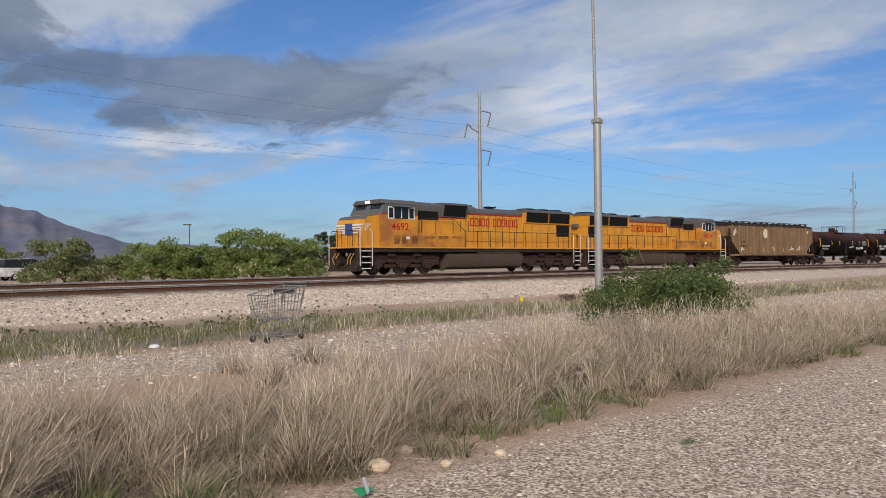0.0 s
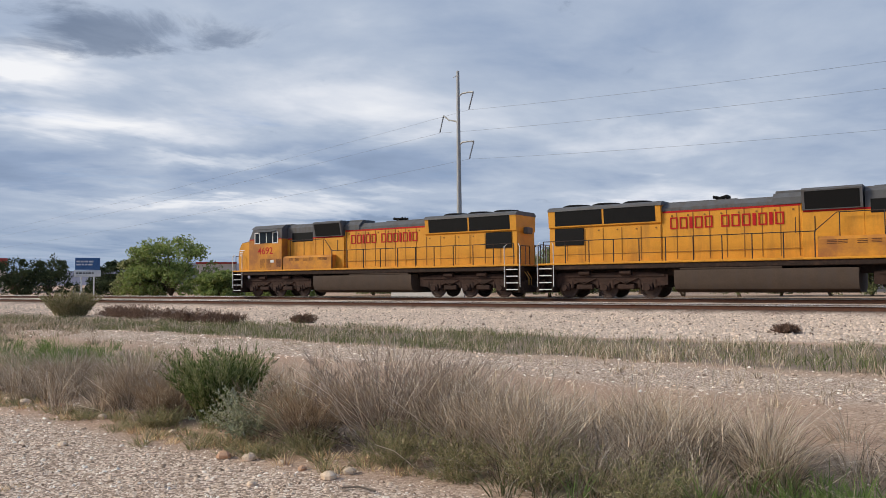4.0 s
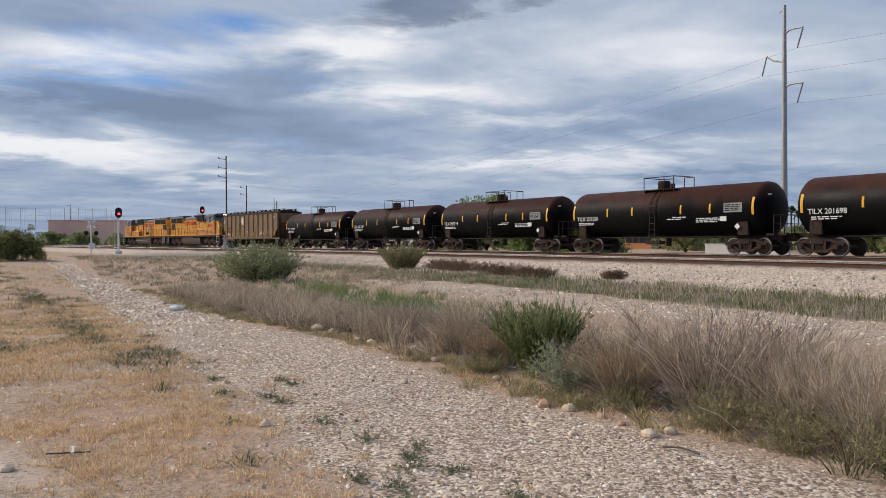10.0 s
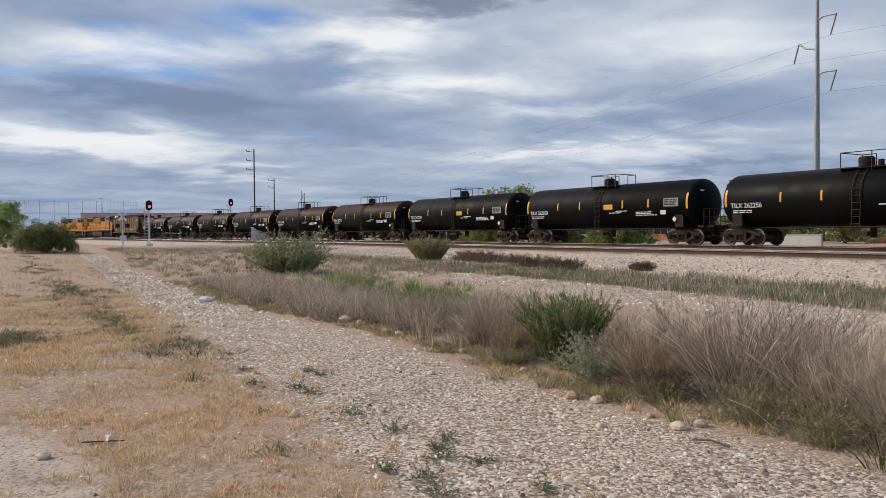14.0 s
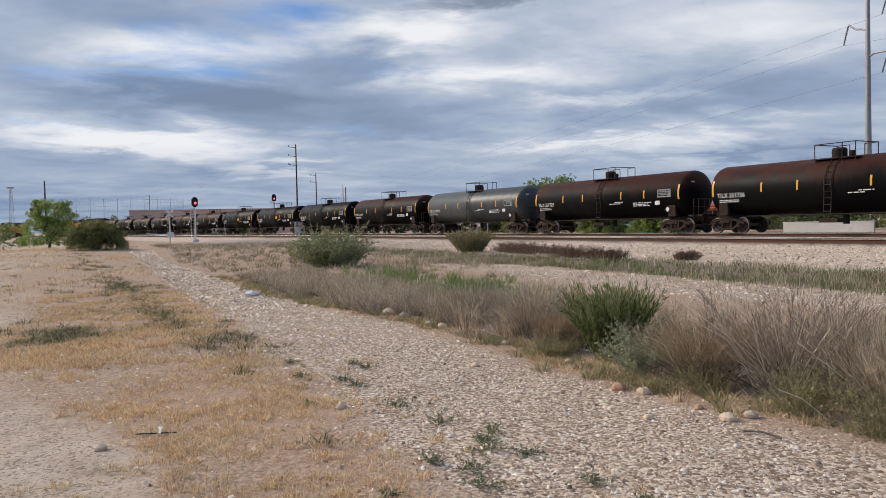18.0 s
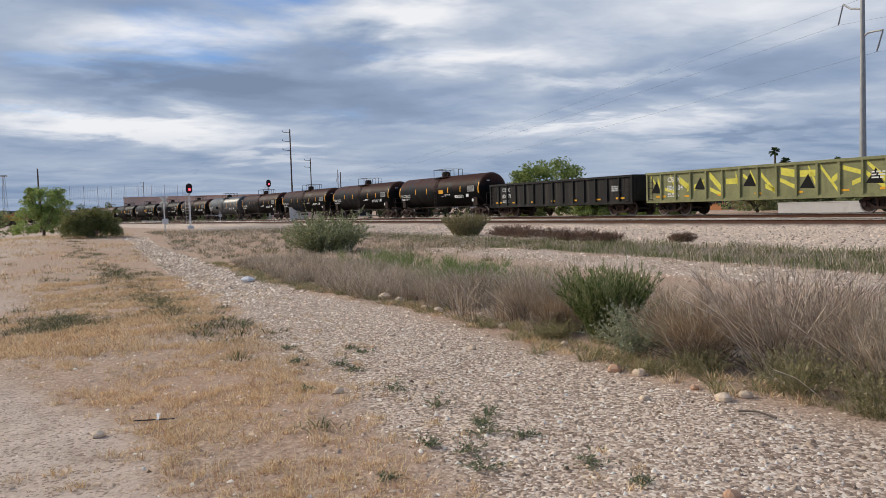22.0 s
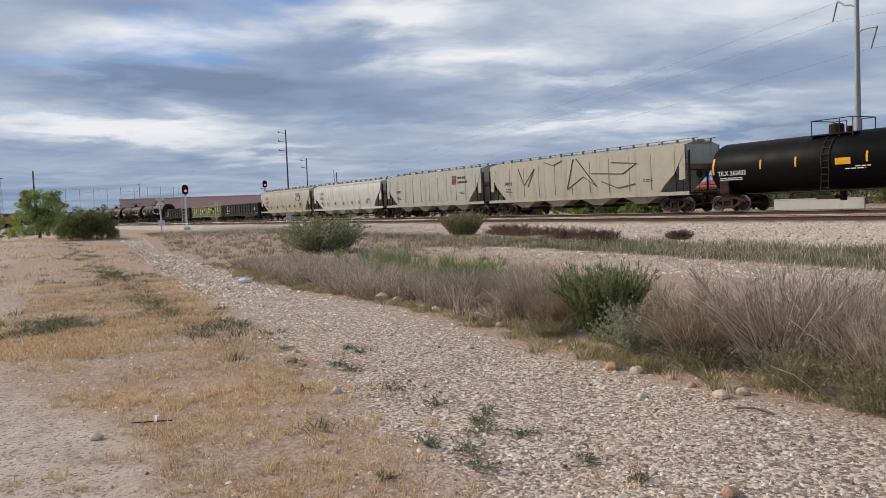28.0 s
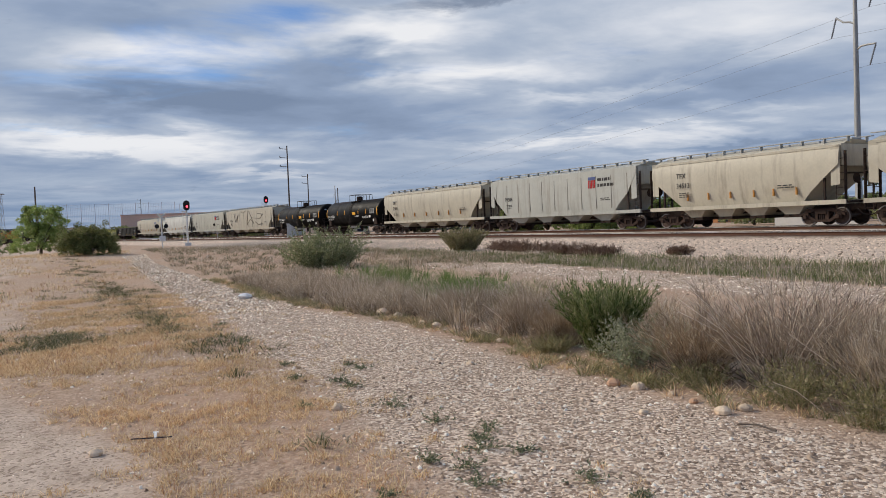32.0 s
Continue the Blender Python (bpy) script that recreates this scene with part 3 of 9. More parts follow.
def make_tracks():
    along = np.concatenate([np.arange(-600, -160, 8.0), np.arange(-160, 200, 2.5), np.arange(200, 700, 8.0)])
    body = [(-0.07, -0.17), (0.07, -0.17), (0.07, -0.155), (0.012, -0.13), (0.012, -0.04), (0.036, -0.03), (0.036, -0.006),
            (-0.036, -0.006), (-0.036, -0.03), (-0.012, -0.04), (-0.012, -0.13), (-0.07, -0.155)]
    top = [(-0.040, -0.030), (0.040, -0.030), (0.029, 0.0), (-0.029, 0.0)]
    for label, d0, zt in (("train track of rusty steel rails on wooden ties", 0.0, RAIL_FAR), ("empty track of rusty steel rails with polished tops", SPACING, RAIL_NEAR)):
        t = thing("railway_track", label, "railway track", kind="structure")
        for g in (-0.75, 0.75):
            r = part("rail", sweep(body, along, d0 + g, zt, "rail", rust), None, t)
            part("running_surface", sweep(top, along, d0 + g, zt, "running_surface", steel), None, r, "polished bright rail head")
        rng = np.random.default_rng(3)
        tm = Mesh()
        for s in np.arange(-260, 330, 0.53):
            x, y, h = on_line(s, d0)
            ux, uy = math.cos(h), math.sin(h)
            vx, vy = -math.sin(h), math.cos(h)
            e0, e1 = -1.3 + rng.uniform(-.04, .04), 1.3 + rng.uniform(-.04, .04)
            c = [(-.115, e0), (.115, e0), (.115, e1), (-.115, e1)]
            low, hi = zt - 0.36, zt - 0.158 + rng.uniform(-.012, .004)
            tm.add([(x + ux * a + vx * b, y + uy * a + vy * b, z) for z in (low, hi) for a, b in c],
                   [(4, 5, 6, 7), (0, 1, 5, 4), (1, 2, 6, 5), (2, 3, 7, 6), (3, 0, 4, 7)])
        tagged(part("ties", tm.mesh("ties", 0), tie_wood, t, "weathered dark wooden ties"), kind="stuff")


make_tracks()


# ---- the train ----
yellow = principled("armour_yellow_paint", (0.70, 0.315, 0.035), 0.5, 0.0, 2.0, 0.12, dirt=(0.36, 0.16, 0.04), dirt_amt=0.22, streak=1.6, bump=0.08)
loco_grey = principled("locomotive_grey_paint", (0.12, 0.122, 0.125), 0.6, 0.0, 3.0, 0.15, dirt=(0.10, 0.08, 0.065), dirt_amt=0.3, streak=3.0)
red_paint = principled("red_lettering", (0.46, 0.012, 0.012), 0.55, 0.0, 6.0, 0.15)
screen_black = principled("radiator_screen", (0.008, 0.008, 0.008), 0.8, 0.0, 30.0, 0.4)
grime = principled("underframe_grime", (0.035, 0.023, 0.018), 0.85, 0.0, 6.0, 0.5, dirt=(0.10, 0.055, 0.035), dirt_amt=0.25, bump=0.3)
truck_brown = principled("truck_brown_dust", (0.060, 0.034, 0.025), 0.85, 0.0, 5.0, 0.45, dirt=(0.035, 0.024, 0.02), dirt_amt=0.35, bump=0.3)
tank_grime = principled("fuel_tank_grime", (0.095, 0.068, 0.050), 0.75, 0.0, 2.0, 0.2, dirt=(0.09, 0.07, 0.06), dirt_amt=0.3, streak=2.5)
wheel_steel = principled("wheel_steel", (0.12, 0.085, 0.07), 0.6, 0.4, 8.0, 0.3)
tread = principled("wheel_tread", (0.30, 0.27, 0.25), 0.5, 0.8, 12.0, 0.15)
cab_glass = principled("cab_glass", (0.012, 0.016, 0.018), 0.1, 0.0, 2.0, 0.2, spec=0.35)
white_paint = principled("white_lettering", (0.78, 0.77, 0.74), 0.6, 0.0, 8.0, 0.06)
dusty_yellow = principled("dusty_yellow_paint", (0.66, 0.285, 0.035), 0.6, 0.0, 1.2, 0.14, dirt=(0.32, 0.125, 0.045), dirt_amt=0.5, bump=0.08)
rail_metal = principled("handrail_paint", (0.42, 0.24, 0.06), 0.6, 0.0, 6.0, 0.3)
rail_dark = principled("handrail_dark", (0.05, 0.035, 0.03), 0.7, 0.0, 6.0, 0.3)
reflect = principled("reflective_yellow", (0.85, 0.42, 0.03), 0.45, 0.0, 8.0, 0.12)


def rusty_tank(name, share, rust_col=(0.085, 0.032, 0.022)):
    """Black shell paint, worn to rust-brown along the crown of the tank."""
    m = bpy.data.materials.new(name)
    m.use_nodes = True
    nn, ll = nodes_of(m.node_tree)
    out, b = nn("ShaderNodeOutputMaterial"), nn("ShaderNodeBsdfPrincipled")
    ll(b.outputs[0], out.inputs[0])
    vec = nn("ShaderNodeTexCoord").outputs["Object"]
    sep = nn("ShaderNodeSeparateXYZ")
    ll(vec, sep.inputs[0])
    mp = nn("ShaderNodeMapping")
    mp.inputs["Scale"].default_value = (1.0, 1.0, 0.25)
    ll(vec, mp.inputs[0])
    blot = noise_tex(nn, ll, mp.outputs[0], 0.9, 6.0, 0.6)
    fine_ = noise_tex(nn, ll, vec, 14.0, 4.0, 0.6)
    crown = value(nn, ll, "ADD", value(nn, ll, "MULTIPLY", sep.outputs[2], 0.55), value(nn, ll, "MULTIPLY", blot, 1.1))
    worn = ramp(nn, ll, value(nn, ll, "SUBTRACT", crown, 2.35 - share), [(0.0, 0.0), (0.45, 0.95)])
    black = ramp(nn, ll, fine_, [(0.3, (0.003, 0.003, 0.0035)), (0.7, (0.009, 0.0085, 0.0085))])
    brown = mixc(nn, ll, fine_, rust_col, tuple(c * 0.55 for c in rust_col))
    ll(mixc(nn, ll, worn, black, brown), b.inputs["Base Color"])
    ll(ramp(nn, ll, blot, [(0.3, 0.42), (0.7, 0.62)]), b.inputs["Roughness"])
    b.inputs["Specular IOR Level"].default_value = 0.07
    return m


tank_black = rusty_tank("tank_black_paint", 0.36, (0.085, 0.033, 0.023))
tank_plain = rusty_tank("tank_clean_black_paint", -0.2)
lamp_glow = principled("headlight_glow", (0.9, 0.88, 0.8), 0.3, emit=(1.0, 0.9, 0.7), emit_gain=3.0)


def lettering(text, size, mat, parent, at, name="lettering", sx=1.0):
    """A line of writing as a flat mesh: reads along its local x, faces its local z."""
    cu = bpy.data.curves.new("writing", "FONT")
    cu.body, cu.size, cu.extrude, cu.offset = text, size, 0.002, 0.008 * size
    cu.resolution_u = 3
    ob = bpy.data.objects.new("writing", cu)
    scene.collection.objects.link(ob)
    me = bpy.data.meshes.new_from_object(ob.evaluated_get(bpy.context.evaluated_depsgraph_get()))
    bpy.data.objects.remove(ob)
    bpy.data.curves.remove(cu)
    me.materials.clear()
    me.transform(Matrix.Diagonal((sx, 1, 1, 1)))
    return part(name, me, mat, parent, at=at)


def on_side(x, y, z, side=1, lean=0.0):
    """The pose of writing on a car's side (side 1: local +y), starting at x."""
    return pose(x, y, z, 90 + lean, 0, 180) if side > 0 else pose(x, y, z, 90 + lean, 0, 0)


def wheelset(r, gauge=0.75):
    m = Mesh()
    m.cyl((0, -gauge - 0.25, 0), (0, gauge + 0.25, 0), 0.085, n=8)
    for s in (-1, 1):
        g = s * gauge
        m.lathe([(0.12, g - 0.05), (r * 0.80, g - 0.03), (r * 0.84, g - 0.065), (r, g - 0.06), (r, g + 0.05), (r * 0.86, g + 0.065), (r * 0.78, g + 0.02), (0.14, g + 0.06)], "y", (0, 0, 0), 20)
    return m.mesh("wheelset")


def wheel_ring(r, gauge=0.75):
    m = Mesh()
    o, n = gauge + 0.068, 24
    v = [(rr * math.sin(2 * math.pi * i / n), o, rr * math.cos(2 * math.pi * i / n)) for rr in (r * 0.86, r * 0.995) for i in range(n)]
    m.add(v, [(n + i, n + (i + 1) % n, (i + 1) % n, i) for i in range(n)])
    return m.mesh("tread_ring")


WHEEL = {r: (wheelset(r), wheel_ring(r)) for r in (0.508, 0.457)}


def freight_truck_frame():
    m = Mesh()
    for s in (-1, 1):
        y0, y1 = s * 0.93, s * 1.09
        # a cast side frame with two triangular windows, built of bars
        m.prism([(-1.22, 0.50), (-1.22, 0.64), (-0.55, 0.86), (0.55, 0.86), (1.22, 0.64), (1.22, 0.50), (0.5, 0.72), (-0.5, 0.72)], "y", y0, y1)
        m.prism([(-0.95, 0.50), (-0.42, 0.18), (0.42, 0.18), (0.95, 0.50), (0.80, 0.56), (0.36, 0.31), (-0.36, 0.31), (-0.80, 0.56)], "y", y0, y1)
        m.box(-0.36, -0.24, y0, y1, 0.28, 0.76)
        m.box(0.24, 0.36, y0, y1, 0.28, 0.76)
        for k in (-0.16, -0.05, 0.06, 0.17):
            m.cyl((k, s * 1.0, 0.30), (k, s * 1.0, 0.62), 0.05, n=8)
        m.box(-0.24, 0.24, s * 0.85, s * 1.12, 0.60, 0.76)
        for ax in (-0.89, 0.89):
            m.box(ax - 0.17, ax + 0.17, y0, s * 1.13, 0.33, 0.60, 0.03)
            m.cyl((ax, s * 1.0, 0.457), (ax, s * 1.2, 0.457), 0.11, n=10)
    m.box(-0.2, 0.2, -0.95, 0.95, 0.58, 0.82)
    return m.mesh("side_frames")


TRUCK_FRAME = freight_truck_frame()
truck_rust = principled("truck_rust", (0.055, 0.032, 0.023), 0.85, 0.0, 5.0, 0.45, dirt=(0.03, 0.022, 0.019), dirt_amt=0.4, rnd=0.25)


WHEELS = []      # every wheelset with its radius, to be turned by motions()


def freight_truck(car, x):
    part("truck", TRUCK_FRAME, truck_rust, car, at=pose(x, 0, 0))
    for ax in (-0.89, 0.89):
        w = part("wheelset", WHEEL[0.457][0], wheel_steel, car, at=pose(x + ax, 0, 0.457))
        part("tread_ring", WHEEL[0.457][1], tread, w, "bright worn wheel rim")
        WHEELS.append((w, 0.457, 1))


def coupler(car, x, sgn, z=0.9):
    m = Mesh()
    m.box(x, x - sgn * 0.9, -0.13, 0.13, z - 0.14, z + 0.14)
    m.box(x + sgn * 0.04, x - sgn * 0.28, -0.2, 0.2, z - 0.17, z + 0.17, 0.05)
    part("coupler", m, grime, car)
    h = Mesh()
    h.tube([(x - sgn * 0.6, 0.35, z - 0.1), (x - sgn * 0.3, 0.36, z - 0.35), (x, 0.2, z - 0.42)], 0.03)
    pieces("brake_hose", h, rail_dark, car)


def ladder(car, x, y, z0, z1, w=0.4, mat=None, step=0.35, name="ladder"):
    m = Mesh()
    for e in (-w / 2, w / 2):
        m.cyl((x + e, y, z0), (x + e, y, z1), 0.022, n=6)
    k = z0 + 0.1
    while k < z1:
        m.cyl((x - w / 2, y, k), (x + w / 2, y, k), 0.018, n=6)
        k += step
    return part(name, m, mat or rail_dark, car)


def bars(car, x, y, z, w, h, lines, mat, name="stencil_bar", side=1, seed=0):
    """Small writing that cannot be read, as bars. x: where it begins; it runs backwards along the car."""
    rng = random.Random(seed)
    m = Mesh()
    for i in range(lines):
        zz = z - i * h * 1.9
        a = 0.0
        ln = w * rng.uniform(0.75, 1.0)
        while a < ln:
            b = min(ln, a + rng.uniform(0.12, 0.4))
            xa, xb = (x - a, x - b) if side > 0 else (x + a, x + b)
            m.box(xa, xb, y - 0.003, y + 0.003, zz, zz + h)
            a = b + 0.07
    return pieces(name, m, mat, car)


def block_letters(car, x, y, z, size, text, side, mat):
    """A company's name as plain hollow blocks, a block a letter."""
    m = Mesh()
    a = 0.0
    for ch in text:
        if ch == " ":
            a += size * 0.5
            continue
        w, t = size * (0.26 if ch == "I" else 0.62), size * 0.115
        g = -1 if side > 0 else 1
        ring = [(0, 0), (w, 0), (w, size), (0, size)]
        inner = [(t, t), (w - t, t), (w - t, size - t), (t, size - t)] if ch != "I" else [(w / 2, t)] * 2 + [(w / 2, size - t)] * 2
        k = 4
        m.add([(x + g * (a + u), yy, z + v) for yy in (y + 0.004, y - 0.004) for u, v in ring + inner], [(o + i, o + (i + 1) % k, o + k + (i + 1) % k, o + k + i) for o in (0, 8) for i in range(k)] + [(i, (i + 1) % k, 8 + (i + 1) % k, 8 + i) for i in range(k)])
        a += w + size * 0.17
    return pieces("name_block", m, mat, car, "red hollow block")


def locomotive(number, seed):
    """A six-axle freight locomotive; local x runs forward, z from the rail tops."""
    car = thing("locomotive", "yellow and grey six-axle diesel locomotive with red lettering, weathered", "locomotive", group="train locomotives")
    X = lambda m: 11.28 - m     # metres behind the front coupler
    # frame and walkway
    m = Mesh().box(X(0.9), X(21.65), -1.5, 1.5, 1.45, 1.72, 0.03)
    m.box(X(6.0), X(17.0), -0.8, 0.8, 1.1, 1.46)
    part("frame", m, grime, car)
    m = Mesh().box(X(0.55), X(22.0), -1.57, 1.57, 1.70, 1.80, 0.02)
    part("walkway", m, yellow, car, "yellow side sill and walkway")
    # nose and cab
    nose = [(X(0.98), 1.79), (X(0.90), 2.6), (X(1.02), 3.35), (X(1.25), 3.66), (X(2.25), 3.80), (X(2.25), 1.79)]
    part("nose", Mesh().prism(nose, "y", -1.35, 1.35), yellow, car)
    part("nose_top", Mesh().prism([(X(1.12), 3.53), (X(1.28), 3.70), (X(2.24), 3.84), (X(2.24), 3.80), (X(1.25), 3.66)], "y", -1.34, 1.34), loco_grey, car)
    cab = [(X(2.15), 1.79), (X(2.15), 3.86), (X(5.1), 3.86), (X(5.1), 1.79)]
    part("cab_lower", Mesh().prism(cab, "y", -1.55, 1.55), dusty_yellow, car)
    m = Mesh()
    m.prism([(X(2.15), 3.86), (X(2.52), 4.55), (X(5.1), 4.55), (X(5.1), 3.86)], "y", -1.54, 1.54)
    m.prism([(-1.56, 4.54), (-1.2, 4.80), (1.2, 4.80), (1.56, 4.54)], "x", X(2.35), X(5.12))
    part("cab_roof", m, loco_grey, car)
    for y in (-1, 1):
        w = part("cab_window", Mesh().box(X(2.72), X(4.75), y * 1.535, y * 1.556, 3.58, 4.31), cab_glass, car)
        for a, b in ((2.70, 3.12), (4.33, 4.76)):
            fr = Mesh()
            for c in (a, b):
                fr.box(X(c) - 0.03, X(c) + 0.03, y * 1.53, y * 1.575, 3.56, 4.33)
            fr.box(X(a) - 0.03, X(b) + 0.03, y * 1.53, y * 1.57, 4.27, 4.33)
            fr.box(X(a) - 0.03, X(b) + 0.03, y * 1.53, y * 1.57, 3.56, 3.62)
            part("window_frame", fr, white_paint, w, "white window frame")
        part("window_post", Mesh().box(X(3.71), X(3.77), y * 1.53, y * 1.565, 3.62, 4.27), white_paint, w)
        part("sun_visor", Mesh().prism([(y * 1.54, 4.44), (y * 1.86, 4.33), (y * 1.54, 4.38)], "x", X(2.95), X(4.6)), loco_grey, w)
        g = Mesh()
        for a, b in ((2.20, 2.64), (4.82, 5.08)):
            g.box(X(a), X(b), y * 1.552, y * 1.557, 3.82, 3.89)
        pieces("red_stripe", g, red_paint, car)
        # sand box lid, end plate, builder's plate and door grab irons
        g = Mesh()
        for a in (9.35, 10.1):
            g.cyl((X(a), y * 1.06, 2.9), (X(a), y * 1.06, 3.6), 0.018, n=5)
        pieces("grab_iron", g, rail_dark, car)
        part("builder_plate", Mesh().box(X(4.1), X(4.4), y * 1.55, y * 1.56, 2.28, 2.46), white_paint, car)
    m = Mesh()
    for y in (-0.72, 0.72):
        m.add([(X(2.19) + 0.004, y - 0.5, 3.92), (X(2.19) + 0.004, y + 0.5, 3.92), (X(2.48) + 0.012, y + 0.5, 4.46), (X(2.48) + 0.012, y - 0.5, 4.46)], [(0, 1, 2, 3)])
    part("windshield", m, cab_glass, car)
    m = Mesh()
    for y in (-0.13, 0.13):
        m.cyl((X(2.3), y, 4.66), (X(2.42), y, 4.66), 0.09, n=12)
    part("headlight", m, lamp_glow, car, "twin headlights")
    m = Mesh().box(X(2.36), X(2.40), -0.95, -0.35, 4.56, 4.74)
    m.box(X(2.36), X(2.40), 0.35, 0.95, 4.56, 4.74)
    pieces("number_board", m, screen_black, car)
    # nose emblem: plain wing and shield shapes
    m = Mesh()
    for y in (-1, 1):
        for k in range(4):
            m.box(X(0.90) + 0.03, X(1.0), y * 0.35, y * (1.25 - 0.12 * k), 3.1 - 0.16 * k, 3.2 - 0.16 * k)
            m.box(X(1.02), X(1.48 - 0.10 * k), y * 1.352, y * 1.358, 3.16 - 0.12 * k, 3.21 - 0.12 * k)
    pieces("emblem_feather", m, white_paint, car, "white wing stripe on the nose")
    m = Mesh().box(X(0.90) + 0.04, X(1.0), -0.32, 0.32, 2.55, 3.25)
    part("emblem_shield", m, principled("shield_blue", (0.05, 0.08, 0.25), 0.5), car)
    # hood: cabinet, inertial filter, long hood, flared radiator
    m = Mesh().box(X(5.1), X(7.52), -1.05, 1.05, 1.79, 3.86, 0.02)
    part("electrical_cabinet", m, yellow, car)
    part("filter_compartment", Mesh().box(X(7.52), X(9.85), -1.05, 1.05, 1.79, 3.86, 0.02), yellow, car)
    part("engine_hood", Mesh().box(X(9.85), X(15.85), -0.95, 0.95, 1.79, 4.20, 0.02), yellow, car)
    part("radiator_base", Mesh().box(X(15.85), X(21.62), -0.98, 0.98, 1.79, 3.62, 0.02), yellow, car)
    m = Mesh()
    m.prism([(-1.05, 3.86), (-1.05, 4.55), (-0.8, 4.76), (0.8, 4.76), (1.05, 4.55), (1.05, 3.86)], "x", X(5.12), X(7.5))
    m.prism([(-1.15, 3.86), (-1.35, 4.72), (-1.2, 4.82), (1.2, 4.82), (1.35, 4.72), (1.15, 3.86)], "x", X(7.55), X(9.80))
    m.prism([(-1.0, 4.20), (-1.0, 4.50), (-0.7, 4.72), (0.7, 4.72), (1.0, 4.50), (1.0, 4.20)], "x", X(9.85), X(11.0))
    m.prism([(-0.95, 4.20), (-0.95, 4.35), (-0.65, 4.60), (0.65, 4.60), (0.95, 4.35), (0.95, 4.20)], "x", X(11.0), X(15.85))
    m.box(X(9.9), X(10.95), -0.6, 0.6, 4.70, 4.84, 0.03)
    m.box(X(5.5), X(7.2), -0.5, 0.5, 4.74, 4.82)
    part("hood_roof", m, loco_grey, car)
    m = Mesh().prism([(-0.98, 3.62), (-1.06, 3.68), (-1.12, 4.52), (1.12, 4.52), (1.06, 3.68), (0.98, 3.62)], "x", X(15.85), X(21.62))
    part("radiator_housing", m, yellow, car)
    m = Mesh().prism([(-1.15, 4.50), (-1.13, 4.60), (-0.95, 4.72), (0.95, 4.72), (1.13, 4.60), (1.15, 4.50)], "x", X(15.80), X(21.64))
    part("radiator_roof", m, loco_grey, car)
    for c in (17.3, 18.9, 20.5):
        f = Mesh().lathe([(0.72, 4.70), (0.74, 4.80), (0.62, 4.86), (0.55, 4.84)], "z", (X(c), 0, 0), 20)
        part("radiator_fan", f, screen_black, car)
    for y in (-1, 1):
        for a, b in ((16.1, 18.65), (18.75, 21.25)):
            g = Mesh()
            g.add([(X(a), y * 1.074, 3.74), (X(b), y * 1.074, 3.74), (X(b), y * 1.126, 4.54), (X(a), y * 1.126, 4.54)], [(0, 1, 2, 3) if y < 0 else (3, 2, 1, 0)])
            k = a + 0.12
            while k < b:
                g.add([(X(k), y * 1.080, 3.74), (X(k + 0.03), y * 1.080, 3.74), (X(k + 0.03), y * 1.132, 4.54), (X(k), y * 1.132, 4.54)], [(0, 1, 2, 3) if y < 0 else (3, 2, 1, 0)])
                k += 0.16
            pieces("radiator_slat", g, screen_black, car)
        g = Mesh().add([(X(7.65), y * 1.162, 3.90), (X(9.7), y * 1.162, 3.90), (X(9.7), y * 1.345, 4.66), (X(7.65), y * 1.345, 4.66)], [(0, 1, 2, 3) if y < 0 else (3, 2, 1, 0)])
        part("filter_screen", g, screen_black, car)
        g = Mesh().box(X(5.55), X(7.3), y * 1.05, y * 1.065, 3.62, 4.20)
        part("cabinet_grille", g, screen_black, car)
        g = Mesh().box(X(19.75), X(21.3), y * 0.98, y * 1.02, 2.72, 3.6)
        part("equipment_grille", g, screen_black, car)
        # side lockers with louvres behind the cab
        g = Mesh().prism([(y * 1.05, 1.79), (y * 1.5, 1.79), (y * 1.5, 2.55), (y * 1.4, 2.68), (y * 1.05, 2.68)], "x", X(5.15), X(9.2))
        part("locker", g, dusty_yellow, car)
        g = Mesh()
        for a in (5.7, 6.2, 6.9, 7.4, 8.1, 8.5):
            for k in range(3):
                g.box(X(a), X(a + 0.36), y * 1.5, y * 1.512, 2.36 + 0.07 * k, 2.385 + 0.07 * k)
        for a in (3.15, 3.75, 4.6):
            for k in range(8):
                g.box(X(a), X(a + 0.45), y * 1.55, y * 1.558, 1.98 + 0.07 * k, 2.01 + 0.07 * k)
        pieces("louvre", g, rust, car)
        # hood doors: raised frames, latches
        g = Mesh()
        a = 9.95
        while a < 21.4:
            yy = 0.952 if a < 15.8 else 0.982
            g.box(X(a), X(a + 0.03), y * yy, y * (yy + 0.012), 1.9, 4.1 if a < 15.8 else 3.55)
            g.box(X(a + 0.2), X(a + 0.27), y * yy, y * (yy + 0.02), 3.92 if a < 15.8 else 3.4, 3.99 if a < 15.8 else 3.47)
            a += 0.74 if a < 15.8 else 0.95
        g.box(X(9.9), X(21.5), y * 0.985, y * 0.992, 2.22, 2.245)
        part("door_seam_grid", g, principled("door_seams", (0.24, 0.115, 0.03), 0.7), car)
        # red line under the grey
        g = Mesh()
        g.box(X(5.15), X(9.8), y * 1.052, y * 1.058, 3.78, 3.86)
        g.box(X(9.9), X(15.8), y * 0.952, y * 0.958, 4.10, 4.19)
        part("red_line", g, red_paint, car)
        # handrails
        g = Mesh()
        posts = [9.3, 10.5, 11.75, 13.0, 14.25, 15.5, 16.75, 18.0, 19.25, 20.5, 21.7]
        for p in posts:
            g.cyl((X(p), y * 1.52, 1.78), (X(p), y * 1.52, 2.92), 0.028, n=6)
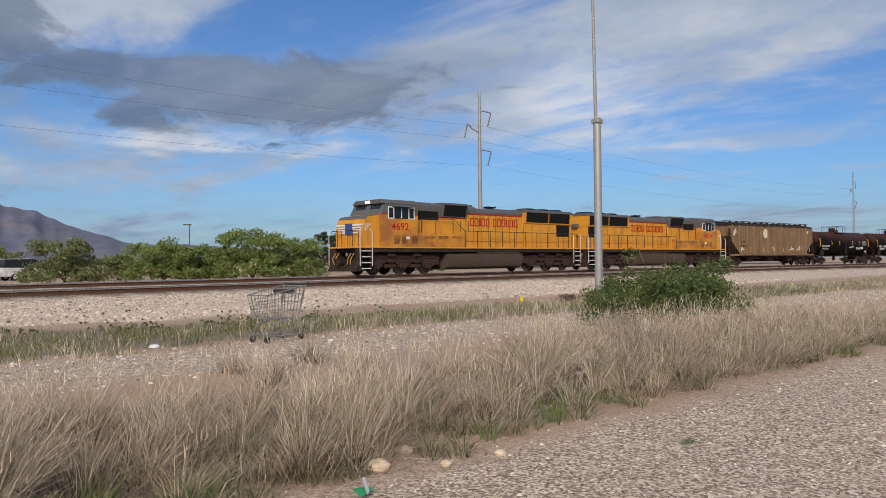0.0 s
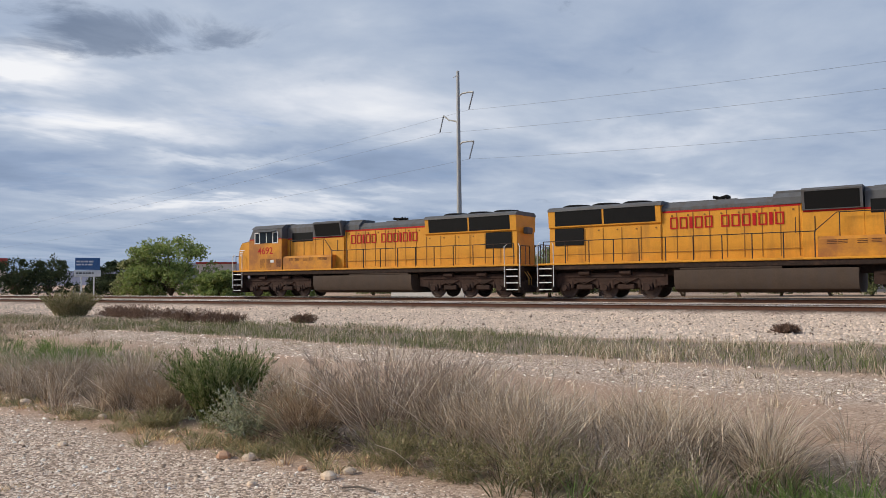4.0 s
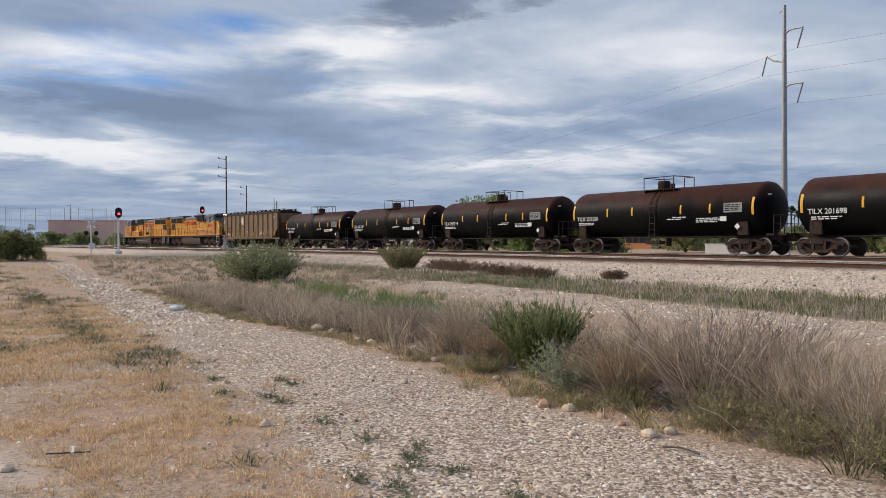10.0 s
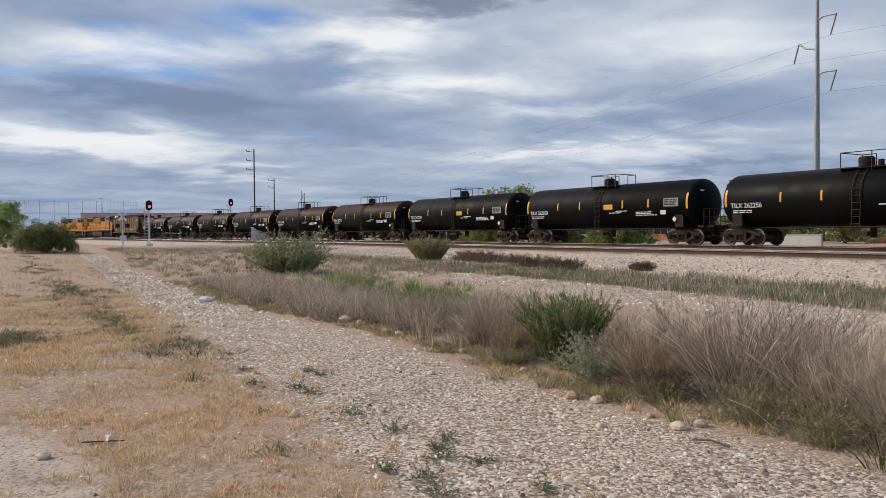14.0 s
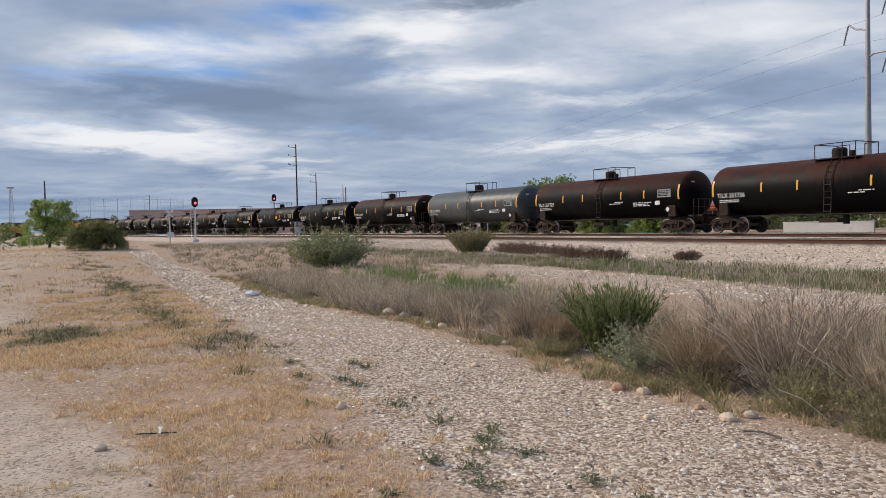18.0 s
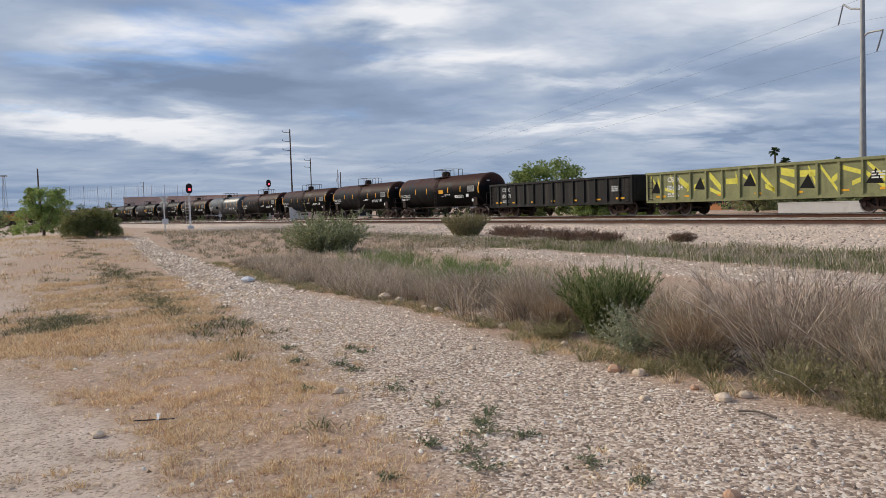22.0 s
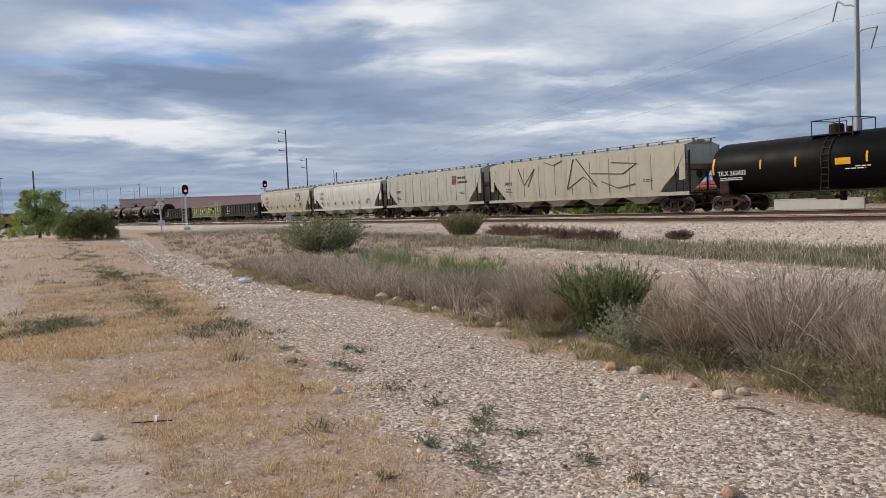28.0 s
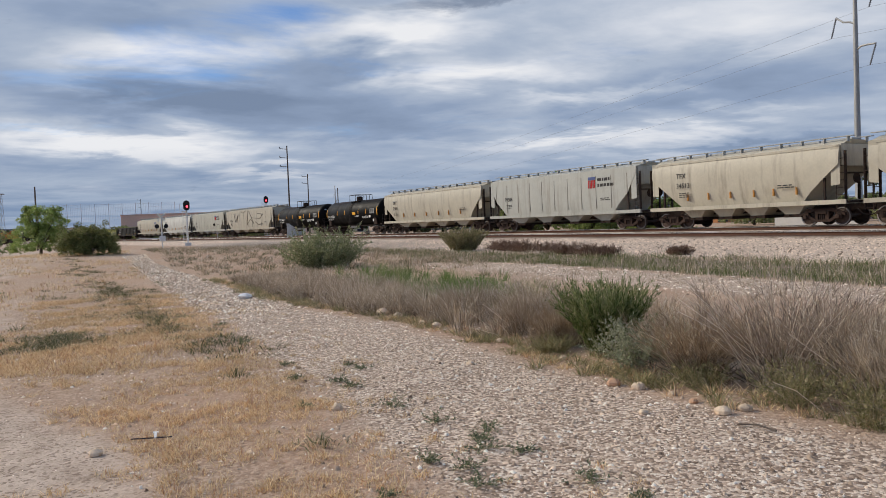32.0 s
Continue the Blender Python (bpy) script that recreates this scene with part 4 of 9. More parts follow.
        g.tube([(X(posts[0]), y * 1.52, 2.92), (X(posts[-1]), y * 1.52, 2.92)], 0.022)
        g.tube([(X(9.3), y * 1.52, 2.92), (X(8.5), y * 1.3, 3.70), (X(5.6), y * 1.3, 3.70)], 0.022)
        for p in (5.6, 6.8, 8.4):
            g.cyl((X(p), y * 1.3, 2.6), (X(p), y * 1.3, 3.70), 0.022, n=6)
        part("handrail", g, rail_dark, car)
        # stair wells at both ends
        for a, b in ((0.55, 1.45), (21.15, 22.05)):
            g = Mesh()
            for k in range(4):
                g.box(X(a + 0.1), X(b - 0.1), y * 1.05, y * 1.55, 0.42 + 0.36 * k, 0.46 + 0.36 * k)
            part("steps", g, grime, car)
            g = Mesh()
            for k in range(4):
                g.box(X(a + 0.1), X(b - 0.1), y * 1.55, y * 1.565, 0.42 + 0.36 * k, 0.47 + 0.36 * k)
            pieces("tread_edge", g, white_paint, car)
            g = Mesh().box(X(a + 0.05), X(a + 0.10), y * 1.0, y * 1.55, 0.3, 1.72)
            g.box(X(b - 0.10), X(b - 0.05), y * 1.0, y * 1.55, 0.3, 1.72)
            g.box(X(a + 0.1), X(b - 0.1), y * 1.0, y * 1.04, 0.3, 1.72)
            part("step_well", g, grime, car)
            g = Mesh()
            for c in (a, b):
                g.tube([(X(c), y * 1.54, 0.6), (X(c), y * 1.54, 2.75), (X(c) + (0.12 if c == b else -0.12), y * 1.45, 2.9)], 0.022)
            part("step_handrail", g, white_paint, car)
        if number:
            block_letters(car, X(10.35) if y > 0 else X(15.45), y * 0.975, 3.32, 0.56, "UNION PACIFIC", y, red_paint)
            lettering(number, 0.66, red_paint, car, on_side(X(2.95) if y > 0 else X(4.55), y * 1.558, 2.86, y), "road_number", 1.05)
    # ends
    for a, sg in ((0.60, 1), (21.98, -1)):
        g = Mesh()
        for y in (-1.3, -0.75, -0.3, 0.3, 0.75, 1.3):
            g.cyl((X(a), y, 1.78), (X(a), y, 2.8), 0.022, n=6)
        g.tube([(X(a), -1.3, 2.8), (X(a), -0.3, 2.8)], 0.022)
        g.tube([(X(a), 0.3, 2.8), (X(a), 1.3, 2.8)], 0.022)
        pieces("end_railing_bar", g, rail_dark, car)
        g = Mesh().prism([(X(a), 0.95), (X(a) + sg * 0.25, 0.28), (X(a) - sg * 0.1, 0.28), (X(a) - sg * 0.3, 0.95)], "y", -1.4, 1.4)
        part("pilot", g, grime, car)
        coupler(car, X(0.0) if sg > 0 else X(22.56), sg)
        g = Mesh()
        for y in (-0.9, -0.6, 0.6, 0.9):
            g.tube([(X(a), y, 1.4), (X(a) + sg * 0.25, y, 1.05), (X(a) + sg * 0.2, y * 0.9, 0.7)], 0.03)
        pieces("brake_hose", g, rail_metal, car)
    g = Mesh().box(X(21.6), X(21.9), -0.3, 0.3, 3.5, 3.85, 0.05)
    part("rear_headlight", g, loco_grey, car)
    # roof: horn, antennas, exhaust
    g = Mesh()
    for k, y in enumerate((-0.25, 0.0, 0.25)):
        g.cyl((X(13.35), y, 4.78), (X(13.05), y, 4.80), 0.03, 0.09, n=8)
        g.cyl((X(13.40), y, 4.78), (X(13.68), y, 4.80), 0.03, 0.08, n=8)
    g.box(X(13.3), X(13.45), -0.3, 0.3, 4.60, 4.78)
    part("horn", g, screen_black, car)
    g = Mesh().box(X(12.6), X(15.6), -0.45, 0.45, 4.58, 4.66)
    g.box(X(2.9), X(3.6), -0.4, 0.4, 4.78, 4.88, 0.02)
    g.box(X(4.1), X(4.8), -0.3, 0.3, 4.78, 4.90, 0.02)
    pieces("roof_hatch", g, loco_grey, car)
    # underneath
    g = Mesh().prism([(-1.35, 0.45), (-1.5, 0.75), (-1.5, 1.35), (1.5, 1.35), (1.5, 0.75), (1.35, 0.45), (0.9, 0.28), (-0.9, 0.28)], "x", X(7.75), X(15.15))
    part("fuel_tank", g, tank_grime, car)
    g = Mesh()
    for y in (-1.3, 1.3):
        g.cyl((X(10.6), y, 1.45), (X(14.9), y, 1.45), 0.17, n=12)
    pieces("air_reservoir", g, tank_grime, car)
    for c in (4.2, 18.6):
        g = Mesh()
        for y in (-1, 1):
            g.prism([(-3.05, 0.62), (-3.05, 1.10), (-2.3, 1.22), (2.3, 1.22), (3.05, 1.10), (3.05, 0.62), (2.5, 0.58), (1.7, 0.66), (1.3, 0.78), (0.8, 0.78), (0.42, 0.62), (-0.42, 0.62), (-0.8, 0.78), (-1.3, 0.78), (-1.7, 0.66), (-2.5, 0.58)], "y", y * 0.98, y * 1.16)
            g.box(-2.9, 2.9, y * 1.16, y * 1.21, 1.02, 1.10)
            for ax in (-2.1, 0.0, 2.1):
                g.box(ax - 0.26, ax + 0.26, y * 0.98, y * 1.22, 0.36, 0.74, 0.04)
                g.cyl((ax, y * 1.1, 0.51), (ax, y * 1.3, 0.51), 0.15, n=12)
                for k in (-0.38, 0.38):
                    g.cyl((ax + k, y * 1.1, 0.5), (ax + k, y * 1.1, 0.85), 0.09, n=8)
            for ax in (-1.05, 1.05):
                g.box(ax - 0.42, ax + 0.42, y * 1.0, y * 1.2, 0.42, 0.66, 0.04)
                g.tube([(ax - 0.6, y * 1.2, 0.95), (ax, y * 1.22, 0.7), (ax + 0.6, y * 1.2, 0.95)], 0.03)
                g.cyl((ax - 0.25, y * 1.25, 1.22), (ax + 0.3, y * 1.25, 1.22), 0.12, n=10)
        g.box(-2.8, 2.8, -0.8, 0.8, 0.5, 1.4)
        t = part("truck", g, truck_brown, car, at=pose(X(c), 0, 0))
        for ax in (-2.1, 0.0, 2.1):
            WHEELS.append((part("wheelset", WHEEL[0.508][0], wheel_steel, car, at=pose(X(c) + ax, 0, 0.508)), 0.508, 1 if seed == 1 else -1))
    for o in car.children:
        if o.name.split('.')[0] not in ('truck', 'wheelset'):
            o.matrix_basis = Matrix.Diagonal((1, 1, 0.957, 1)) @ o.matrix_basis
    return car


def tank_car(L, number, seed, mat=None, dark=False):
    car = thing("tank_car", "black cylindrical tank car with white stencils and yellow reflective strips" if mat is None or mat.name.startswith("tank_clean") else "grey cylindrical tank car with white stencils and yellow strips", "tank car", group="tank cars")
    rng = random.Random(seed)
    R, zc, half = 1.43, 2.42, L / 2 - 0.72
    mat = mat or tank_black
    prof = []
    for k in range(7):
        a = math.pi / 2 * k / 6
        prof.append((max(0.02, R * math.sin(a)), -half + 0.62 * (1 - math.cos(a))))
    prof += [(R, -1.3), (R + 0.006, -1.28), (R + 0.006, 1.28), (R, 1.3)]
    prof += [(r, -h) for r, h in prof[6::-1]]
    part("tank", Mesh().lathe(prof, "x", (0, 0, zc), 40), mat, car)
    m = Mesh()
    for s in (-1, 1):
        m.box(s * (L / 2 - 0.35), s * (L / 2 - 3.2), -0.32, 0.32, 0.78, 1.12)
        m.box(s * (L / 2 - 0.15), s * (L / 2 - 0.55), -1.45, 1.45, 1.02, 1.12)
        for y in (-1, 1):
            m.prism([(y * 1.1, 1.05), (y * 1.32, 1.05), (y * 1.34, 1.75), (y * 1.2, 1.5)], "x", s * (L / 2 - 1.7), s * (L / 2 - 2.3))
    pieces("underframe", m, grime, car)
    for s in (-1, 1):
        freight_truck(car, s * (L / 2 - 2.0))
        coupler(car, s * L / 2, s)
        g = Mesh()
        for y in (-1.35, -0.45, 0.45, 1.35):
            g.cyl((s * (L / 2 - 0.2), y, 1.1), (s * (L / 2 - 0.2), y, 2.05), 0.02, n=6)
        g.tube([(s * (L / 2 - 0.2), -1.35, 2.05), (s * (L / 2 - 0.2), 1.35, 2.05)], 0.02)
        g.tube([(s * (L / 2 - 0.2), -1.35, 1.6), (s * (L / 2 - 0.2), 1.35, 1.6)], 0.018)
        pieces("end_railing_bar", g, rail_dark, car)
    g = Mesh().lathe([(0.36, 3.78), (0.36, 4.22), (0.30, 4.30), (0.05, 4.33)], "z", (0.35, 0, 0), 18)
    g.cyl((-0.45, 0.2, 3.75), (-0.45, 0.2, 4.1), 0.14, n=10)
    part("manway", g, grime, car)
    g = Mesh().box(-1.25, 1.25, 0.42, 0.9, 3.72, 3.75)
    g.box(-1.25, 1.25, -0.9, -0.42, 3.72, 3.75)
    part("platform", g, grime, car)
    g = Mesh()
    for y in (-0.9, 0.9):
        for x in (-1.1, -0.4, 0.4, 1.1):
            if y > 0 and x == 0.4:
                continue
            g.cyl((x, y, 3.6), (x, y, 4.48), 0.025, n=6)
        g.tube([(-1.1, y, 4.48), (-0.4, y, 4.48)], 0.024)
        g.tube([(0.4, y, 4.48), (1.1, y, 4.48)] if y < 0 else [(-0.4, y, 4.48), (1.1, y, 4.48)], 0.024)
    for x in (-1.1, 1.1):
        g.tube([(x, -0.9, 4.48), (x, 0.9, 4.48)], 0.024)
    pieces("railing_bar", g, rail_dark, car)
    # ladder bent round the shell
    g = Mesh()
    arc = [(math.cos(a) * (R + 0.07), zc + math.sin(a) * (R + 0.07)) for a in [radians(v) for v in range(-60, 75, 15)]]
    for s in (-1, 1):
        g = Mesh()
        for e in (-0.2, 0.2):
            g.tube([(e, s * 1.52, 0.9)] + [(e, s * y, zz) for y, zz in arc if zz > 1.7], 0.022)
        for k in range(8):
            zz = 1.1 + 0.33 * k
            yy = max(1.50 if zz < 2.45 else 0, math.sqrt(max(0, (R + 0.07) ** 2 - (zz - zc) ** 2)))
            g.cyl((-0.2, s * yy, zz), (0.2, s * yy, zz), 0.016, n=6)
        part("ladder", g, rail_dark, car)
    g = Mesh().box(-0.5, 0.5, 0.9, 1.45, 0.55, 0.75)
    g.cyl((0, 0, 0.45), (0, 0, 1.05), 0.16, n=10)
    g.tube([(-half + 2, 0.7, 0.95), (half - 2, 0.7, 0.95)], 0.035)
    part("bottom_outlet", g, grime, car)

    def band_strip(x, z0, z1, w, name, material):
        """A strip of tape on either side of the tank, bent to its curve."""
        for s in (-1, 1):
            v, n = [], 5
            for i in range(n + 1):
                zz = z0 + (z1 - z0) * i / n
                y = s * (math.sqrt(R * R - (zz - zc) ** 2) + 0.012)
                v += [(x - w / 2, y, zz), (x + w / 2, y, zz)]
            f = [(2 * i, 2 * i + 1, 2 * i + 3, 2 * i + 2) for i in range(n)]
            part(name, Mesh().add(v, f if s < 0 else [q[::-1] for q in f]), material, car)

    for x in (-half * 0.55, -half * 0.28, half * 0.22, half * 0.5):
        band_strip(x, 2.25, 2.75, 0.11, "reflective_strip", reflect)
    for x in (-half + 0.62, half - 0.62):
        band_strip(x, 2.1, 3.0, 0.14, "end_strip", reflect)
    lettering(number, 0.36, white_paint, car, on_side(half - 0.95, 1.435, 2.02, 1, 4), "car_number")
    for y, zz, xx, w, n in ((1.395, 1.85, half - 1.1, 1.6, 2), (1.35, 1.95, -1.0, 1.1, 1), (1.36, 1.95, -half * 0.42, 1.7, 3), (1.38, 2.05, -half * 0.2, 1.0, 1)):
        bars(car, xx, y + 0.03, zz, w, 0.05, n, white_paint, seed=rng.random())
    g = Mesh().box(-half + 1.25, -half + 2.35, 1.42, 1.435, 2.25, 2.75)
    part("notice_panel", g, principled("grey_panel", (0.32, 0.32, 0.31), 0.7), car)
    bars(car, -half + 2.28, 1.44, 2.62, 0.95, 0.05, 4, screen_black, seed=2)
    g = Mesh().box(-half + 2.2, -half + 2.6, 1.40, 1.41, 1.8, 2.05)
    part("sign_plate", g, white_paint, car)
    if dark:
        band_strip(-half * 0.12, 2.2, 2.52, 0.8, "orange_notice", reflect)
    g = Mesh()
    c = (-half + 1.55, 1.40, 1.5)
    g.add([(c[0], c[1], c[2] - 0.17), (c[0] - 0.17, c[1], c[2]), (c[0], c[1], c[2] + 0.17), (c[0] + 0.17, c[1], c[2])], [(0, 1, 2, 3)])
    part("placard", g, white_paint, car)
    # stencils on the rear head
    g = Mesh()
    for i, w in enumerate((0.7, 0.4, 0.4)):
        g.box(-half + 0.16, -half + 0.14, 0.1, 0.1 + w, 3.1 - 0.14 * i, 3.17 - 0.14 * i)
    part("head_stencil", g, white_paint, car)
    return car


def gondola(L, number, seed, look_):
    base = {"black": (0.016, 0.015, 0.014), "dusty": (0.026, 0.024, 0.022), "graffiti": (0.25, 0.25, 0.12)}[look_]
    body = principled("gondola_" + look_, base, 0.7, 0.0, 1.5, 0.3, dirt=(0.09, 0.075, 0.06) if look_ != "graffiti" else (0.12, 0.12, 0.075), dirt_amt=0.2, streak=2.0, bump=0.15)
    text = {"black": "black steel gondola car with vertical side ribs", "dusty": "dusty black steel gondola car with ribs and white stencils", "graffiti": "olive gondola car covered with yellow painted graffiti shapes"}[look_]
    car = thing("gondola_car", text, "gondola car", group="gondola cars")
    h, top, lo = L / 2 - 0.65, 2.52, 0.92
    m = Mesh()
    for y in (-1, 1):
        m.box(-h, h, y * 1.40, y * 1.46, lo, top)
    for s in (-1, 1):
        m.box(s * h, s * (h - 0.06), -1.4, 1.4, lo, top)
    m.box(-h, h, -1.4, 1.4, lo, lo + 0.08)
    part("body", m, body, car)
    m = Mesh()
    for y in (-1, 1):
        m.box(-h - 0.05, h + 0.05, y * 1.36, y * 1.56, top - 0.02, top + 0.14, 0.02)
        m.box(-h - 0.02, h + 0.02, y * 1.38, y * 1.52, lo - 0.14, lo + 0.04)
    for s in (-1, 1):
        m.box(s * (h + 0.05), s * (h - 0.1), -1.5, 1.5, top - 0.02, top + 0.14)
    part("top_chord", m, body, car)
    n = 14
    for i in range(n + 1):
        x = -h + 0.06 + (2 * h - 0.12) * i / n
        for y in (-1, 1):
            part("side_rib", Mesh().prism([(x - 0.09, y * 1.455), (x - 0.06, y * 1.555), (x + 0.06, y * 1.555), (x + 0.09, y * 1.455)], "z", lo, top), body, car)
    m = Mesh().box(-L / 2 + 0.3, L / 2 - 0.3, -0.3, 0.3, 0.75, 1.02)
    m.prism([(-h * 0.62, 1.0), (-h * 0.5, 0.8), (h * 0.5, 0.8), (h * 0.62, 1.0)], "y", 1.2, 1.3)
    pieces("underframe", m, grime, car)
    for s in (-1, 1):
        freight_truck(car, s * (L / 2 - 2.3))
        coupler(car, s * L / 2, s)
        ladder(car, s * (h - 0.42), 1.6, 0.9, 2.4)
        pieces("reflective_strip", Mesh().box(s * (h - 0.75), s * (h - 1.6), 1.465, 1.472, 1.10, 1.22), reflect, car)
    for k in range(5):
        x = -h * 0.6 + k * h * 0.3
        pieces("reflective_strip", Mesh().box(x - 0.22, x + 0.22, 1.465, 1.472, 1.08, 1.18), reflect, car)
    a, b = number.split()
    lettering(a, 0.42, white_paint, car, on_side(h - 1.75, 1.475, 2.02, 1), "car_mark")
    lettering(b, 0.42, white_paint, car, on_side(h - 1.72, 1.475, 1.52, 1), "car_number")
    bars(car, h - 1.75, 1.475, 1.26, 1.0, 0.07, 2, white_paint, seed=seed)
    bars(car, -h + 2.0, 1.475, 1.9, 0.9, 0.07, 3, white_paint, seed=seed + 1)
    if look_ == "graffiti":
        rng = random.Random(5)
        yel = principled("graffiti_yellow", (0.74, 0.67, 0.10), 0.6, 0.0, 5.0, 0.2)
        m, dk = Mesh(), Mesh()
        for i in range(n):
            xa = -h + 0.15 + (2 * h - 0.3) * i / n
            xb = xa + (2 * h - 0.3) / n - 0.2
            for k in range(2):
                z0 = rng.uniform(lo + 0.05, top - 0.6)
                z1 = rng.uniform(lo + 0.4, top - 0.15)
                t = rng.uniform(0.18, 0.4)
                xs, xe = (xa, xb) if k else (xa, xa + (xb - xa) * rng.uniform(0.3, 1.0))
                m.add([(xs, 1.465, z0), (xe, 1.465, z1), (xe, 1.465, min(top - 0.03, z1 + t)), (xs, 1.465, min(top - 0.03, z0 + t))], [(3, 2, 1, 0)])
            if i % 3 == 1:
                c = rng.uniform(lo + 0.3, lo + 0.6)
                dk.add([(xa + 0.1, 1.468, c), (xb, 1.468, c + 0.05), ((xa + xb) / 2, 1.468, c + 0.75)], [(2, 1, 0)])
        pieces("graffiti_stroke", m, yel, car, "yellow spray-painted stroke")
        pieces("graffiti_shade", dk, screen_black, car)
    return car


def hopper_bays(car, xs, w, z_top, mat, half_y=1.25):
    for x in xs:
        m = Mesh()
        a, b = w / 2, 0.38
        v = [(x - a, -half_y, z_top), (x + a, -half_y, z_top), (x + a, half_y, z_top), (x - a, half_y, z_top),
             (x - b, -1.02, 0.60), (x + b, -1.02, 0.60), (x + b, 1.02, 0.60), (x - b, 1.02, 0.60)]
        m.add(v, [(0, 1, 5, 4), (1, 2, 6, 5), (2, 3, 7, 6), (3, 0, 4, 7), (4, 5, 6, 7)])
        part("hopper_bay", m, mat, car)
        m = Mesh().box(x - 0.48, x + 0.48, -1.05, 1.05, 0.46, 0.62)
        m.cyl((x + 0.1, -1.2, 0.56), (x + 0.1, 1.2, 0.56), 0.035, n=6)
        part("outlet_gate", m, grime, car)


def end_cage(car, L, s, zt, mat):
    """Ladders, platform and brake gear in the open end of a hopper car."""
    x = s * (L / 2 - 0.5)
    m = Mesh()
    for y in (-1.4, 1.4):
        m.box(x - 0.05, x + 0.05, y - 0.05, y + 0.05, 1.15, zt - 0.35)
        m.box(x - s * 1.1 - 0.05, x - s * 1.1 + 0.05, y - 0.05, y + 0.05, 1.15, zt - 1.6)
    m.box(x - 0.2, x + 0.1, -1.4, 1.4, 1.1, 1.2)
    m.box(x - 0.05, x + 0.05, -1.4, 1.4, 2.5, 2.58)
    part("end_frame", m, mat, car)
    for y in (-1.47, 1.47):
        ladder(car, x - s * 0.22, y, 0.7, zt - 0.5, 0.42, mat)
    m = Mesh().lathe([(0.25, 0.0), (0.27, 0.03), (0.25, 0.06)], "x", (x + s * 0.08, 0.6, 2.3), 14)
    part("brake_wheel", m, grime, car)


def roof_walk(car, half, z, mat, hatches=6):
    m = Mesh()
    for y in (-0.75, 0.75):
        m.box(-half - 0.3, half + 0.3, y - 0.12, y + 0.12, z + 0.16, z + 0.20)
        k = -half
        while k <= half:
            m.box(k - 0.03, k + 0.03, y - 0.1, y + 0.1, z - 0.1, z + 0.17)
            k += 1.25
    part("running_board", m, mat, car)
    m = Mesh()
    for i in range(hatches):
        x = -half + 0.9 + (2 * half - 1.8) * i / (hatches - 1)
        m.box(x - 0.85, x + 0.85, -0.32, 0.32, z - 0.02, z + 0.13, 0.03)
    part("roof_hatch", m, mat, car)


